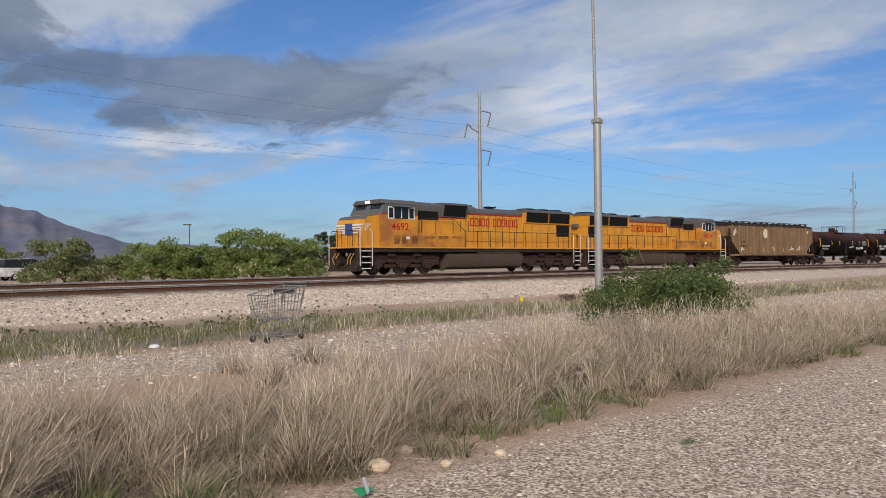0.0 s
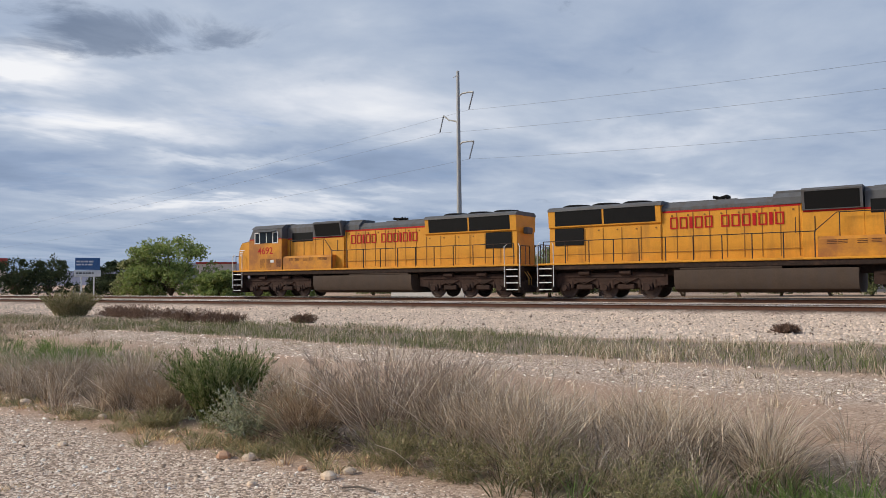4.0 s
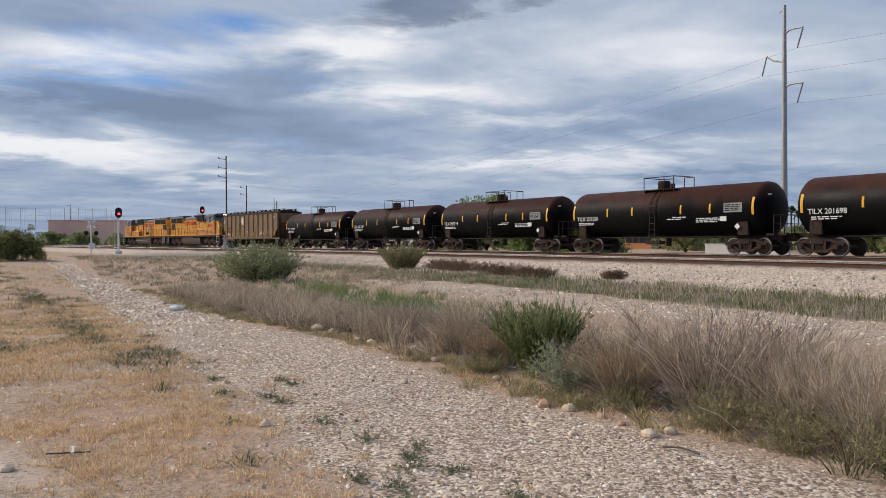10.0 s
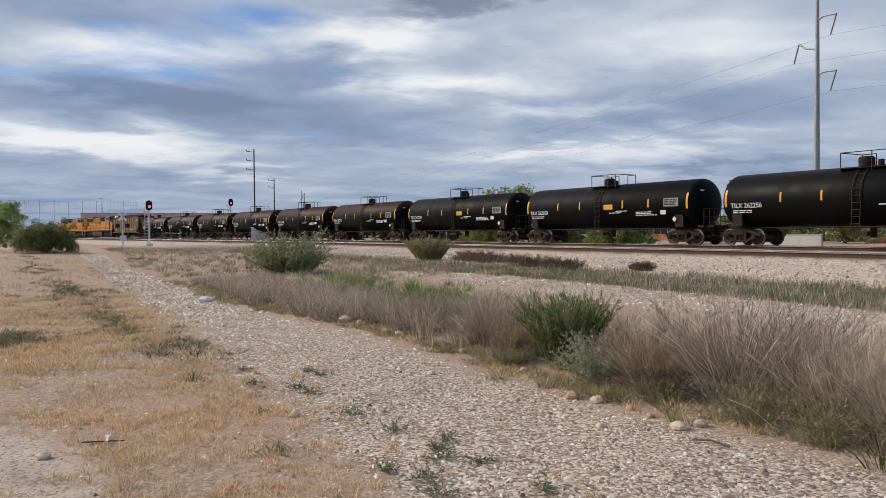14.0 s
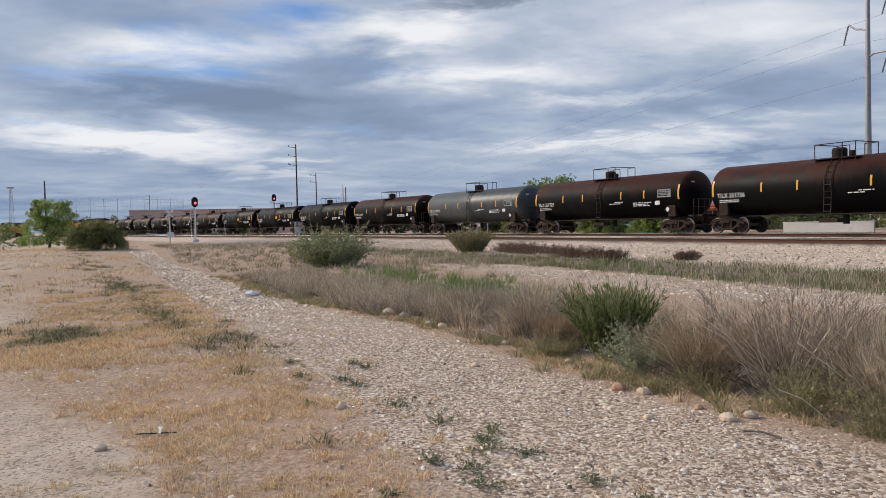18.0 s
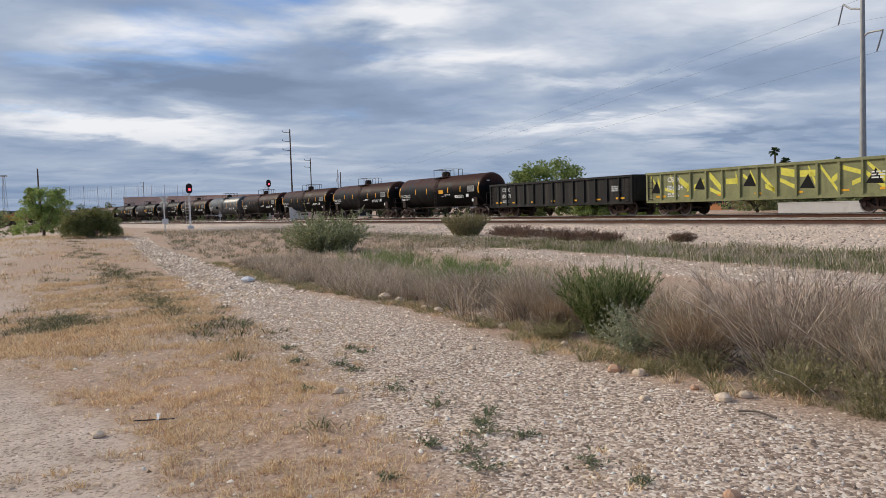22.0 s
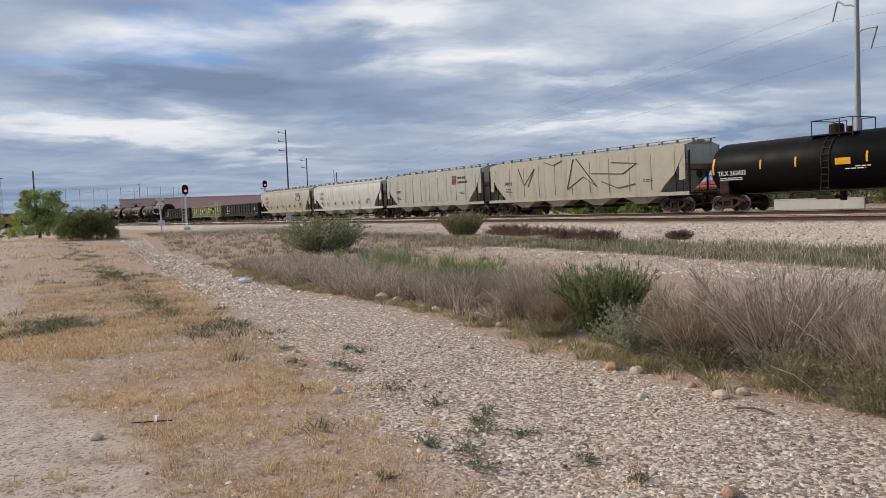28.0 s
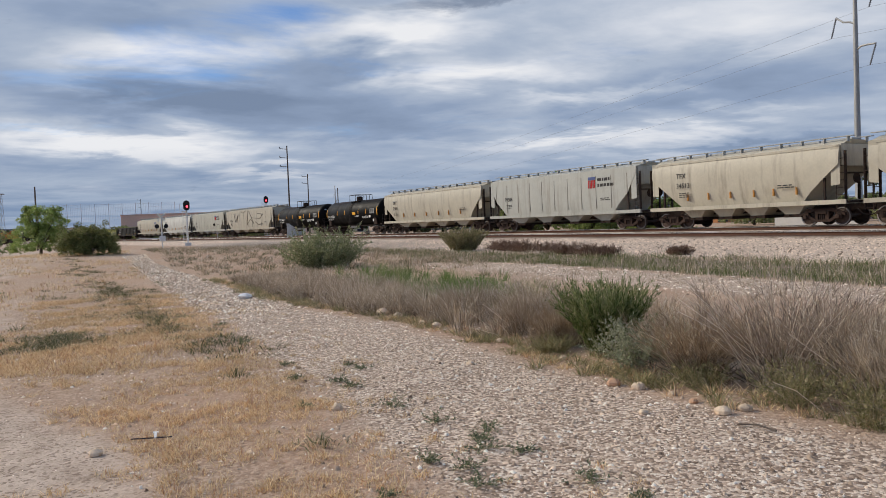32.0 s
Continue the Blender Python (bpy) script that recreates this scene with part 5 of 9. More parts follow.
def ribbed_hopper(L):
    paint = principled("brown_hopper_paint", (0.25, 0.155, 0.085), 0.8, 0.0, 1.5, 0.25, dirt=(0.13, 0.085, 0.055), dirt_amt=0.35, streak=2.5, bump=0.15)
    car = thing("hopper_car", "rusty brown ribbed covered hopper car with graffiti and round emblem", "hopper car")
    h, lo, top = L / 2 - 0.85, 1.25, 4.12
    side = [(-h, top), (-h, 2.5), (-h + 1.55, lo), (h - 1.55, lo), (h, 2.5), (h, top)]
    m = Mesh()
    for y in (-1, 1):
        m.prism(side, "y", y * 1.42, y * 1.46)
    for s in (-1, 1):
        m.add([(s * h, -1.42, top), (s * h, 1.42, top), (s * h, 1.42, 3.0), (s * h, -1.42, 3.0)], [(0, 1, 2, 3)])
        m.add([(s * h, -1.42, 3.0), (s * h, 1.42, 3.0), (s * (h - 2.0), 1.42, 1.3), (s * (h - 2.0), -1.42, 1.3)], [(0, 1, 2, 3)])
    m.box(-h + 1.5, h - 1.5, -1.4, 1.4, lo, lo + 0.05)
    part("body", m, paint, car)
    m = Mesh().prism([(-1.5, top - 0.05), (-1.5, top + 0.06), (-0.6, top + 0.28), (0.6, top + 0.28), (1.5, top + 0.06), (1.5, top - 0.05)], "x", -h - 0.05, h + 0.05)
    part("roof", m, grime, car)
    n = 12
    for i in range(n + 1):
        x = -h + 0.08 + (2 * h - 0.16) * i / n
        z0 = lo if abs(x) < h - 1.55 else lo + (abs(x) - h + 1.55) / 1.55 * (2.5 - lo)
        for y in (-1, 1):
            part("side_rib", Mesh().prism([(x - 0.1, y * 1.455), (x - 0.05, y * 1.56), (x + 0.05, y * 1.56), (x + 0.1, y * 1.455)], "z", z0, top), paint, car)
    m = Mesh()
    for y in (-1, 1):
        m.box(-h + 1.4, h - 1.4, y * 1.40, y * 1.58, lo - 0.12, lo + 0.04)
        m.box(-L / 2 + 0.5, L / 2 - 0.5, y * 1.36, y * 1.5, 1.05, 1.22)
    m.box(-L / 2 + 0.3, L / 2 - 0.3, -0.25, 0.25, 0.75, 1.05)
    part("side_sill", m, paint, car)
    hopper_bays(car, (-4.2, 0.0, 4.2), 3.9, lo, grime)
    roof_walk(car, h, top + 0.25, grime, 5)
    for s in (-1, 1):
        freight_truck(car, s * (L / 2 - 2.1))
        coupler(car, s * L / 2, s)
        end_cage(car, L, s, top, grime)
    g = Mesh().lathe([(0.48, 0.0), (0.48, 0.012)], "y", (h * 0.22, 1.462, 3.35), 24)
    part("round_emblem", g, principled("cream_emblem", (0.72, 0.62, 0.45), 0.7), car)
    rng = random.Random(9)
    g = Mesh()
    for x0, x1, z0, z1 in ((h * 0.98, h * 0.9, 3.0, 3.9), (h * 0.12, -h * 0.05, 1.5, 2.1), (-h * 0.35, -h * 0.52, 1.6, 2.1), (-h * 0.58, -h * 0.72, 1.55, 2.1), (h * 0.85, h * 0.72, 1.5, 1.9), (-h * 0.8, -h * 0.9, 3.2, 3.9)):
        p = [(rng.uniform(x1, x0), rng.uniform(z0, z1)) for _ in range(9)]
        g.tube([(x, 1.47, zz) for x, zz in p], 0.035, 4)
    pieces("graffiti_stroke", g, white_paint, car, "white spray-painted stroke")
    bars(car, h * 0.82, 1.47, 2.35, 1.3, 0.22, 2, rust, seed=4)
    for k in (-0.9, -0.55, -0.2, 0.3, 0.6, 0.85):
        pieces("reflective_strip", Mesh().box(h * k - 0.04, h * k + 0.04, 1.57, 1.575, 1.4, 1.9), reflect, car)
    return car


def covered_hopper(L, tone, number, seed, rounded=True, marks="", bays=4):
    tones = {"cream": (0.56, 0.51, 0.40), "grey": (0.47, 0.47, 0.42), "white": (0.64, 0.63, 0.57), "pale": (0.47, 0.46, 0.385), "tan": (0.50, 0.455, 0.36)}
    paint = principled("hopper_" + tone, tones[tone], 0.5, 0.0, 1.2, 0.10, dirt=(0.26, 0.21, 0.16), dirt_amt=0.22, streak=2.0, bump=0.06, rnd=0.05)
    words = {"cream": "cream", "grey": "light grey", "white": "glossy white", "pale": "pale grey", "tan": "dusty tan"}[tone]
    car = thing("covered_hopper_car", f"{words} covered hopper car with {bays} bays and weathered streaks", "hopper car", group="covered hopper cars")
    h, lo, top = L / 2 - 0.75, 1.25, 3.97 if rounded else 4.06
    if rounded:
        cross = [(1.28, lo), (1.42, lo + 0.45), (1.53, lo + 1.1), (1.58, lo + 1.75), (1.55, lo + 2.3), (1.45, lo + 2.6), (1.2, top), (0.55, top + 0.22)]
    else:
        cross = [(1.44, lo), (1.50, lo + 0.4), (1.52, lo + 1.1), (1.52, lo + 2.4), (1.50, lo + 2.8), (1.36, top), (0.6, top + 0.22)]
    out = cross + [(-y, z) for y, z in cross[::-1]]
    # the shell is cut back at both ends towards the bottom, like the slope sheets behind it
    def setback(z):
        return 0.0 if z > 3.0 else min(2.1, (3.0 - z) * 1.25)
    n = len(out)
    v = [(h - setback(z), y, z) for y, z in out] + [(-h + setback(z), y, z) for y, z in out]
    f = [(i, i + 1, n + i + 1, n + i) for i in range(n - 1)] + [tuple(range(n)), tuple(range(n, 2 * n))[::-1], (n - 1, 0, n, 2 * n - 1)]
    part("shell", Mesh().add(v, f), paint, car)
    # plates and bulkhead of the open end bay
    m = Mesh()
    for s in (-1, 1):
        for y in (-1, 1):
            m.prism([(s * (h + 0.02), top - 0.05), (s * (h + 0.02), 2.0), (s * (h - 0.45), 1.95), (s * (h - 0.45), top - 0.2)], "y", y * 1.50, y * 1.47)
        m.box(s * h, s * (h + 0.03), -1.35, 1.35, 2.9, top)
    pieces("end_panel", m, paint, car)
    m = Mesh()
    for y in (-1, 1):
        m.box(-L / 2 + 0.45, L / 2 - 0.45, y * 1.34, y * 1.5, lo - 0.20, lo + 0.02)
        m.box(-h, h, y * 1.40, y * 1.50, top - 0.16, top - 0.04)
    part("side_sill", m, paint, car)
    m = Mesh().box(-L / 2 + 0.3, L / 2 - 0.3, -0.25, 0.25, 0.75, 1.05)
    part("centre_sill", m, grime, car)
    span = 2 * (h - 1.9)
    w = span / bays
    hopper_bays(car, [-span / 2 + w * (i + 0.5) for i in range(bays)], w * 0.98, lo, paint)
    roof_walk(car, h, top + 0.2, principled("galvanised_walk", (0.38, 0.38, 0.37), 0.55, 0.5), 7)
    if not rounded:
        m = Mesh()
        for i in range(11):
            x = -h + 0.8 + (2 * h - 1.6) * i / 10
            for y in (-1, 1):
                m.box(x - 0.02, x + 0.02, y * 1.515, y * 1.53, lo + (0.2 if abs(x) < h - 2 else 1.2), top - 0.4)
        pieces("weld_seam", m, principled("seam_shade", (0.22, 0.20, 0.17), 0.7), car)
    for s in (-1, 1):
        freight_truck(car, s * (L / 2 - 2.0))
        coupler(car, s * L / 2, s)
        end_cage(car, L, s, top, grime if rounded else rail_dark)
    yb = 1.60 if rounded else 1.535
    scrawl = principled("faded_spray_paint", (0.15, 0.13, 0.11), 0.8)
    dark = principled("dark_lettering", (0.06, 0.055, 0.05), 0.7)
    a, b = number
    if a:
        lettering(a, 0.42, dark, car, on_side(h - 2.0, yb - 0.005, 2.95, 1), "car_mark")
    lettering(b, 0.42, dark, car, on_side(h - 2.0, yb, 2.38, 1), "car_number")
    bars(car, h - 2.2, yb - 0.02, 2.05, 0.9, 0.06, 3, dark, seed=seed)
    bars(car, -h + 3.4, yb - 0.02, 2.1, 1.0, 0.06, 2, dark, seed=seed + 3)
    for k in (-0.62, -0.4, -0.2, 0.05, 0.3, 0.55):
        pieces("reflective_strip", Mesh().box(h * k - (0.03 if rounded else 0.2), h * k + (0.03 if rounded else 0.2), yb - 0.16, yb - 0.06, 1.62 if rounded else 1.55, 2.0 if rounded else 1.65), principled("reflective_worn", (0.62, 0.30, 0.08), 0.6), car)
    if marks == "shield":
        x0 = -h + 4.6
        m = Mesh().box(x0, x0 - 0.75, yb - 0.02, yb + 0.004, 3.42, 3.62)
        part("emblem_band", m, principled("emblem_blue", (0.10, 0.13, 0.28), 0.6), car)
        m = Mesh()
        for i in range(5):
            m.box(x0 - 0.02 - 0.15 * i, x0 - 0.11 - 0.15 * i, yb - 0.02, yb + 0.004, 2.85, 3.4)
        pieces("emblem_stripe", m, red_paint, car, "red stripe of a shield shape")
        bars(car, x0 - 0.95, yb - 0.005, 3.3, 1.6, 0.2, 2, dark, seed=8)
    if marks == "arc":
        x0 = -h * 0.57
        m = Mesh()
        for i in range(3):
            m.box(x0 + 0.6 - 0.45 * i, x0 + 0.25 - 0.45 * i, yb, yb + 0.006, 3.0, 3.5)
        pieces("emblem_block", m, principled("emblem_navy", (0.20, 0.22, 0.30), 0.6), car)
        m = Mesh()
        p = [(x0 + 0.8 * math.cos(a), yb + 0.004, 3.1 + 0.65 * math.sin(a)) for a in [radians(v) for v in range(170, 345, 12)]]
        m.tube(p, 0.035, 4)
        part("emblem_arc", m, principled("emblem_blue", (0.10, 0.13, 0.28), 0.6), car)
    if marks == "scrawl":
        rng = random.Random(3)
        m = Mesh()
        for pts in ([(0.62, 3.6), (0.55, 2.3), (0.42, 3.5), (0.5, 2.2)], [(-0.05, 3.9), (-0.25, 1.9), (-0.12, 2.6), (0.05, 1.8), (-0.02, 3.9)], [(-0.2, 2.8), (-0.5, 2.6), (-0.62, 3.2), (-0.4, 3.4)], [(0.3, 3.9), (0.2, 3.6), (0.1, 3.9)], [(-0.3, 2.2), (-0.45, 1.7), (-0.6, 1.9)]):
            m.tube([(h * x, yb + 0.005, zz) for x, zz in pts], 0.038, 4)
        pieces("graffiti_stroke", m, scrawl, car, "dark spray-painted stroke")
    return car


# lengths over couplers, front to back
TRAIN = []


def make_train():
    def put(car, L):
        TRAIN.append((car, L))
    put(locomotive("4692", 1), 22.56)
    put(locomotive("4034", 2), 22.56)
    put(ribbed_hopper(18.9), 18.9)
    numbers = ["TILX 201599", "TILX 201639", "TILX 200719", "TILX 201581", "TILX 201698", "TILX 262263", "TILX 262258", "TILX 262260", "TILX 262256",
               "TILX 261409", "TILX 261423", "TILX 261728", "TILX 261736", "TILX 261722", "TILX 262532"]
    lens = [15.25, 15.25, 15.25, 15.78, 15.77, 16.04] + [17.2] * 7 + [16.9, 17.15]
    grey = principled("tank_grey_paint", (0.085, 0.09, 0.09), 0.4, 0.0, 1.5, 0.2, dirt=(0.04, 0.035, 0.03), dirt_amt=0.2, streak=2.0)
    for i, (n, L) in enumerate(zip(numbers, lens)):
        put(tank_car(L, n, i, grey if i == 10 else tank_plain if i in (6, 7, 8) else None, i in (6, 7, 14)), L)
    for n, L, k in (("CBFX 806071", 17.95, "black"), ("CBFX 806604", 17.92, "graffiti"), ("CBFX 806643", 17.66, "dusty")):
        put(gondola(L, n, 3, k), L)
    for n, L, tone, rd, mk in ((("CHSX", "581067"), 19.35, "cream", True, "arc"), (("CGAX", "10169"), 19.66, "white", True, ""), (("", "92527"), 18.93, "pale", False, "shield"), (("", "34018"), 22.27, "tan", False, "scrawl")):
        put(covered_hopper(L, tone, n, 4, rd, mk), L)
    for n, L in (("TILX 262433", 16.58), ("TILX 262434", 16.01)):
        put(tank_car(L, n, 31, tank_plain, True), L)
    for n, L, tone, rd, mk in ((("TILX", "57005"), 19.67, "cream", True, ""), (("", "99506"), 18.22, "grey", False, "shield"), (("TFX", "34513"), 13.88, "cream", True, ""), (("WFRX", "811118"), 18.83, "tan", True, "")):
        put(covered_hopper(L, tone, n, 7, rd, mk), L)


make_train()
S0, SPEED, GAIN = -26.4, 17.735, 0.0302     # where the first coupler is at 0 s, metres a second, and the slight gain


def key_train():
    back = 0.0
    for i, (car, L) in enumerate(TRAIN):
        rows = []
        for t in range(0, 33):
            s = S0 + SPEED * t + 0.5 * GAIN * t * t - back - L / 2
            xa, ya, _ = on_line(s + 0.35 * L)
            xb, yb, _ = on_line(s - 0.35 * L)
            turn = math.degrees(math.atan2(ya - yb, xa - xb)) + (180 if i == 1 else 0)
            rows.append((t, pose((xa + xb) / 2, (ya + yb) / 2, RAIL_FAR, 0, 0, turn)))
        walk(car, rows)
        back += L


def key_wheels():
    """Wheels roll with the train, less than a quarter turn from row to row; alike wheels share one set of keys about their own axles."""
    done = {}
    for w, r, way in WHEELS:
        w.matrix_parent_inverse = Matrix.Translation(w.matrix_basis.translation)
        w.matrix_basis = Matrix.Identity(4)
        if (r, way) not in done:
            walk(w, [(f / FPS, pose(0, 0, 0, 0, way * math.degrees((SPEED * f / FPS + 0.5 * GAIN * (f / FPS) ** 2) / r) % 360, 0)) for f in range(0, 961)])
            done[r, way] = w.animation_data.action
        else:
            w.rotation_mode = "QUATERNION"
            w.animation_data_create().action = done[r, way]
            w.animation_data.action_slot = done[r, way].slots[0]


# ---- grass, shrubs, stones ----
def blades(px, py, rng, height, spread, lean, width, curl=0.5, z=None, wind=(0.0, 0.0)):
    """Bent, tapering blades, one for each root place: vertices and triangles."""
    n = len(px)
    a = rng.uniform(0, 2 * np.pi, n)
    h = height * rng.uniform(0.55, 1.1, n)
    tilt = lean * np.abs(rng.normal(0.5, 0.4, n))
    bx, by = px + rng.normal(0, spread, n), py + rng.normal(0, spread, n)
    z = ground_z(bx, by) - 0.02 if z is None else z
    dx, dy = np.cos(a) * tilt + wind[0], np.sin(a) * tilt + wind[1]
    w = width * rng.uniform(0.6, 1.3, n)
    side = rng.uniform(0, np.pi, n)
    sx, sy = np.cos(side) * w, np.sin(side) * w
    mx, my = bx + dx * h * 0.42, by + dy * h * 0.42
    tx, ty = bx + dx * h * (1 + curl * 0.3), by + dy * h * (1 + curl * 0.3)
    mz, tz = z + h * 0.58, z + h * (1.0 - 0.25 * np.minimum(1, tilt * curl))
    v = np.stack([np.stack([bx - sx, by - sy, z], -1), np.stack([bx + sx, by + sy, z], -1), np.stack([mx - sx * 0.7, my - sy * 0.7, mz], -1),
                  np.stack([mx + sx * 0.7, my + sy * 0.7, mz], -1), np.stack([tx, ty, tz], -1)], 1).reshape(-1, 3)
    i = np.arange(n)[:, None] * 5
    f = (i[:, None, :] + np.array([[0, 1, 3], [0, 3, 2], [2, 3, 4]])[None]).reshape(-1, 3)
    return v, f


def clumps(cx, cy, per, rng, h, **kw):
    """Blades in clumps round the centres; h: a height for each clump."""
    px, py, hh = np.repeat(cx, per), np.repeat(cy, per), np.repeat(h, per)
    return blades(px, py, rng, hh, **kw)


def tussocks(cx, cy, per, rng, h, root=0.07, lean=0.75, width=0.003, droop=0.45, wind=(0.0, 0.0)):
    """Grass tussocks: blades that rise from a tight root and arch outwards, straight inside and hanging over at the rim."""
    n = len(cx) * per
    px, py, hh = np.repeat(cx, per), np.repeat(cy, per), np.repeat(h, per) * rng.uniform(0.45, 1.12, n)
    a = rng.uniform(0, 2 * np.pi, n)
    q = rng.uniform(0, 1, n) ** 0.7
    bx, by = px + np.cos(a) * q * root, py + np.sin(a) * q * root
    z = np.repeat(ground_z(cx, cy), per) - 0.02
    way = a + rng.normal(0, 0.9, n)
    tilt = lean * (q * 0.9 + np.abs(rng.normal(0.1, 0.15, n)))
    blown = np.repeat(rng.normal(0, 0.16, (len(cx), 2)), per, axis=0)
    dx, dy = np.cos(way) * tilt + wind[0] + blown[:, 0], np.sin(way) * tilt + wind[1] + blown[:, 1]
    w = width * rng.uniform(0.55, 1.35, n)
    side = rng.uniform(0, np.pi, n)
    sx, sy = np.cos(side) * w, np.sin(side) * w
    lay = []
    for t, k in ((0.0, 1.0), (0.4, 0.9), (0.75, 0.6)):
        ox, oy, oz = dx * hh * t ** 1.6, dy * hh * t ** 1.6, hh * (t - droop * tilt * t ** 2.4)
        lay += [np.stack([bx + ox - sx * k, by + oy - sy * k, z + oz], -1), np.stack([bx + ox + sx * k, by + oy + sy * k, z + oz], -1)]
    lay.append(np.stack([bx + dx * hh, by + dy * hh, z + hh * (1 - droop * tilt)], -1))
    v = np.stack(lay, 1).reshape(-1, 3)
    i = np.arange(n)[:, None] * 7
    f = (i[:, None, :] + np.array([[0, 1, 3], [0, 3, 2], [2, 3, 5], [2, 5, 4], [4, 5, 6]])[None]).reshape(-1, 3)
    return v, f


def ribbons(p, w, rng):
    """Thin tapering strips along rows of points p (strip, point, axis)."""
    n, k = p.shape[:2]
    side = rng.normal(0, 1, (n, 3))
    side /= np.linalg.norm(side, axis=1)[:, None]
    taper = np.linspace(1.0, 0.45, k)[None, :, None]
    off = side[:, None, :] * w[:, None, None] * taper
    v = np.stack([p - off, p + off], 2).reshape(-1, 3)
    i = np.arange(n)[:, None, None] * 2 * k + np.arange(k - 1)[None, :, None] * 2
    f = np.concatenate([i + np.array([0, 1, 3]), i + np.array([0, 3, 2])], 1).reshape(-1, 3)
    return v, f


def sprays(rng, n, h, root, lean, width, kids=0, kid_len=0.08, kid_open=0.6, kid_width=0.0015, start=0.35, sag=0.25, kink=0.03, flat=0.15):
    """A bush of many stems from one root, each a crooked strip, with short shoots along its upper part: stems, shoots and stem tips."""
    a, q = rng.uniform(0, 2 * np.pi, n), rng.uniform(0, 1, n) ** 0.6
    tilt = lean * q + np.abs(rng.normal(0, 0.12, n))
    L = h * rng.uniform(0.6, 1.05, n) * (1 + flat * tilt)
    way = a + rng.normal(0, 0.5, n)
    ts = np.array([0.0, 0.3, 0.62, 1.0])
    p = np.zeros((n, 4, 3))
    run = (L * np.sin(np.minimum(tilt, 1.35)))[:, None] * ts ** 1.25
    p[..., 0] = (root * q * np.cos(a))[:, None] + np.cos(way)[:, None] * run
    p[..., 1] = (root * q * np.sin(a))[:, None] + np.sin(way)[:, None] * run
    p[..., 2] = -0.02 + (L * np.cos(np.minimum(tilt, 1.35)))[:, None] * (ts + sag * tilt[:, None] * (ts - ts * ts))
    p[:, 1:] += rng.normal(0, kink, (n, 3, 3)) * L[:, None, None]
    p[:, 1:, 2] = np.maximum(p[:, 1:, 2], 0.015)
    stems = ribbons(p, width * rng.uniform(0.5, 1.4, n), rng)
    if not kids:
        return stems, None, p[:, 3]
    m = n * kids
    k = np.repeat(np.arange(n), kids)
    t = start + (1 - start) * rng.uniform(0, 1, m)
    seg = np.minimum(2, np.searchsorted(ts, t) - 1)
    u = ((t - ts[seg]) / (ts[seg + 1] - ts[seg]))[:, None]
    a0, b0 = p[k, seg], p[k, seg + 1]
    c = a0 * (1 - u) + b0 * u
    d = b0 - a0
    d /= np.linalg.norm(d, axis=1)[:, None]
    d = d * 0.7 + rng.normal(0, kid_open, (m, 3)) + np.array([0, 0, 0.25])
    d /= np.linalg.norm(d, axis=1)[:, None]
    tip = c + d * (kid_len * rng.uniform(0.5, 1.3, m))[:, None]
    tip[:, 2] = np.maximum(tip[:, 2], 0.01)
    side = np.cross(d, rng.normal(0, 1, (m, 3)))
    side *= (kid_width * rng.uniform(0.6, 1.4, m) / np.linalg.norm(side, axis=1))[:, None]
    mid = c * 0.45 + tip * 0.55
    v = np.stack([c, mid - side, tip, mid + side], 1).reshape(-1, 3)
    f = (np.arange(m)[:, None, None] * 4 + np.array([[0, 1, 2], [0, 2, 3]])[None]).reshape(-1, 3)
    return stems, (v, f), p[:, 3]


def bush(name, label, x, y, rows, category="shrub", group="", seed=1):
    """A shrub of stems and shoots. rows: part name, shoot part name, stem and shoot material, and what sprays() takes."""
    t = thing(name, label, category, pose(x, y, float(ground_z(x, y))), group)
    for i, (stem_name, kid_name, stem_mat, kid_mat, kw) in enumerate(rows):
        rng = np.random.default_rng(seed + 17 * i)
        stems, kids, _ = sprays(rng, **kw)
        tagged(part(stem_name, raw(stem_name, *stems, stem_mat), None, t), kind="stuff")
        if kids:
            tagged(part(kid_name, raw(kid_name, *kids, kid_mat), None, t), kind="stuff")
    return t


def scatter(rng, n, x0, x1, y0, y1, keep=None):
    x, y = rng.uniform(x0, x1, n), rng.uniform(y0, y1, n)
    if keep is not None:
        k = keep(x, y) > rng.uniform(0, 1, n)
        x, y = x[k], y[k]
    return x, y


def stuff(name, vf, mat, label):
    v = np.concatenate([a for a, _ in vf])
    off, fs = 0, []
    for a, f in vf:
        fs.append(f + off)
        off += len(a)
    ob = new(name, raw(name, v, np.concatenate(fs), mat))
    return tagged(ob, label, "grass" if "stone" not in name and "gravel" not in name else "stones", kind="stuff")


straw = island("straw_blades", (0.30, 0.225, 0.15), (0.66, 0.53, 0.385), alt=(0.88, 0.76, 0.60), alt_share=0.22, transl=0.2)
grey_straw = island("grey_blades", (0.19, 0.145, 0.10), (0.60, 0.485, 0.36), alt=(0.74, 0.65, 0.55), alt_share=0.14, transl=0.15)
# dead basal growth, coloured dark to stand for shade inside tussocks and bushes
shade_thatch = island("dead_thatch", (0.06, 0.045, 0.033), (0.23, 0.17, 0.12), alt=(0.44, 0.35, 0.25), alt_share=0.14)
plume = island("plume_blades", (0.66, 0.50, 0.35), (0.95, 0.80, 0.61), transl=0.25)
olive = island("olive_blades", (0.075, 0.085, 0.035), (0.25, 0.24, 0.12), alt=(0.46, 0.38, 0.26), alt_share=0.3, transl=0.2)
ditch_green = island("ditch_green_blades", (0.085, 0.11, 0.04), (0.26, 0.275, 0.115), alt=(0.52, 0.45, 0.29), alt_share=0.10, transl=0.25)
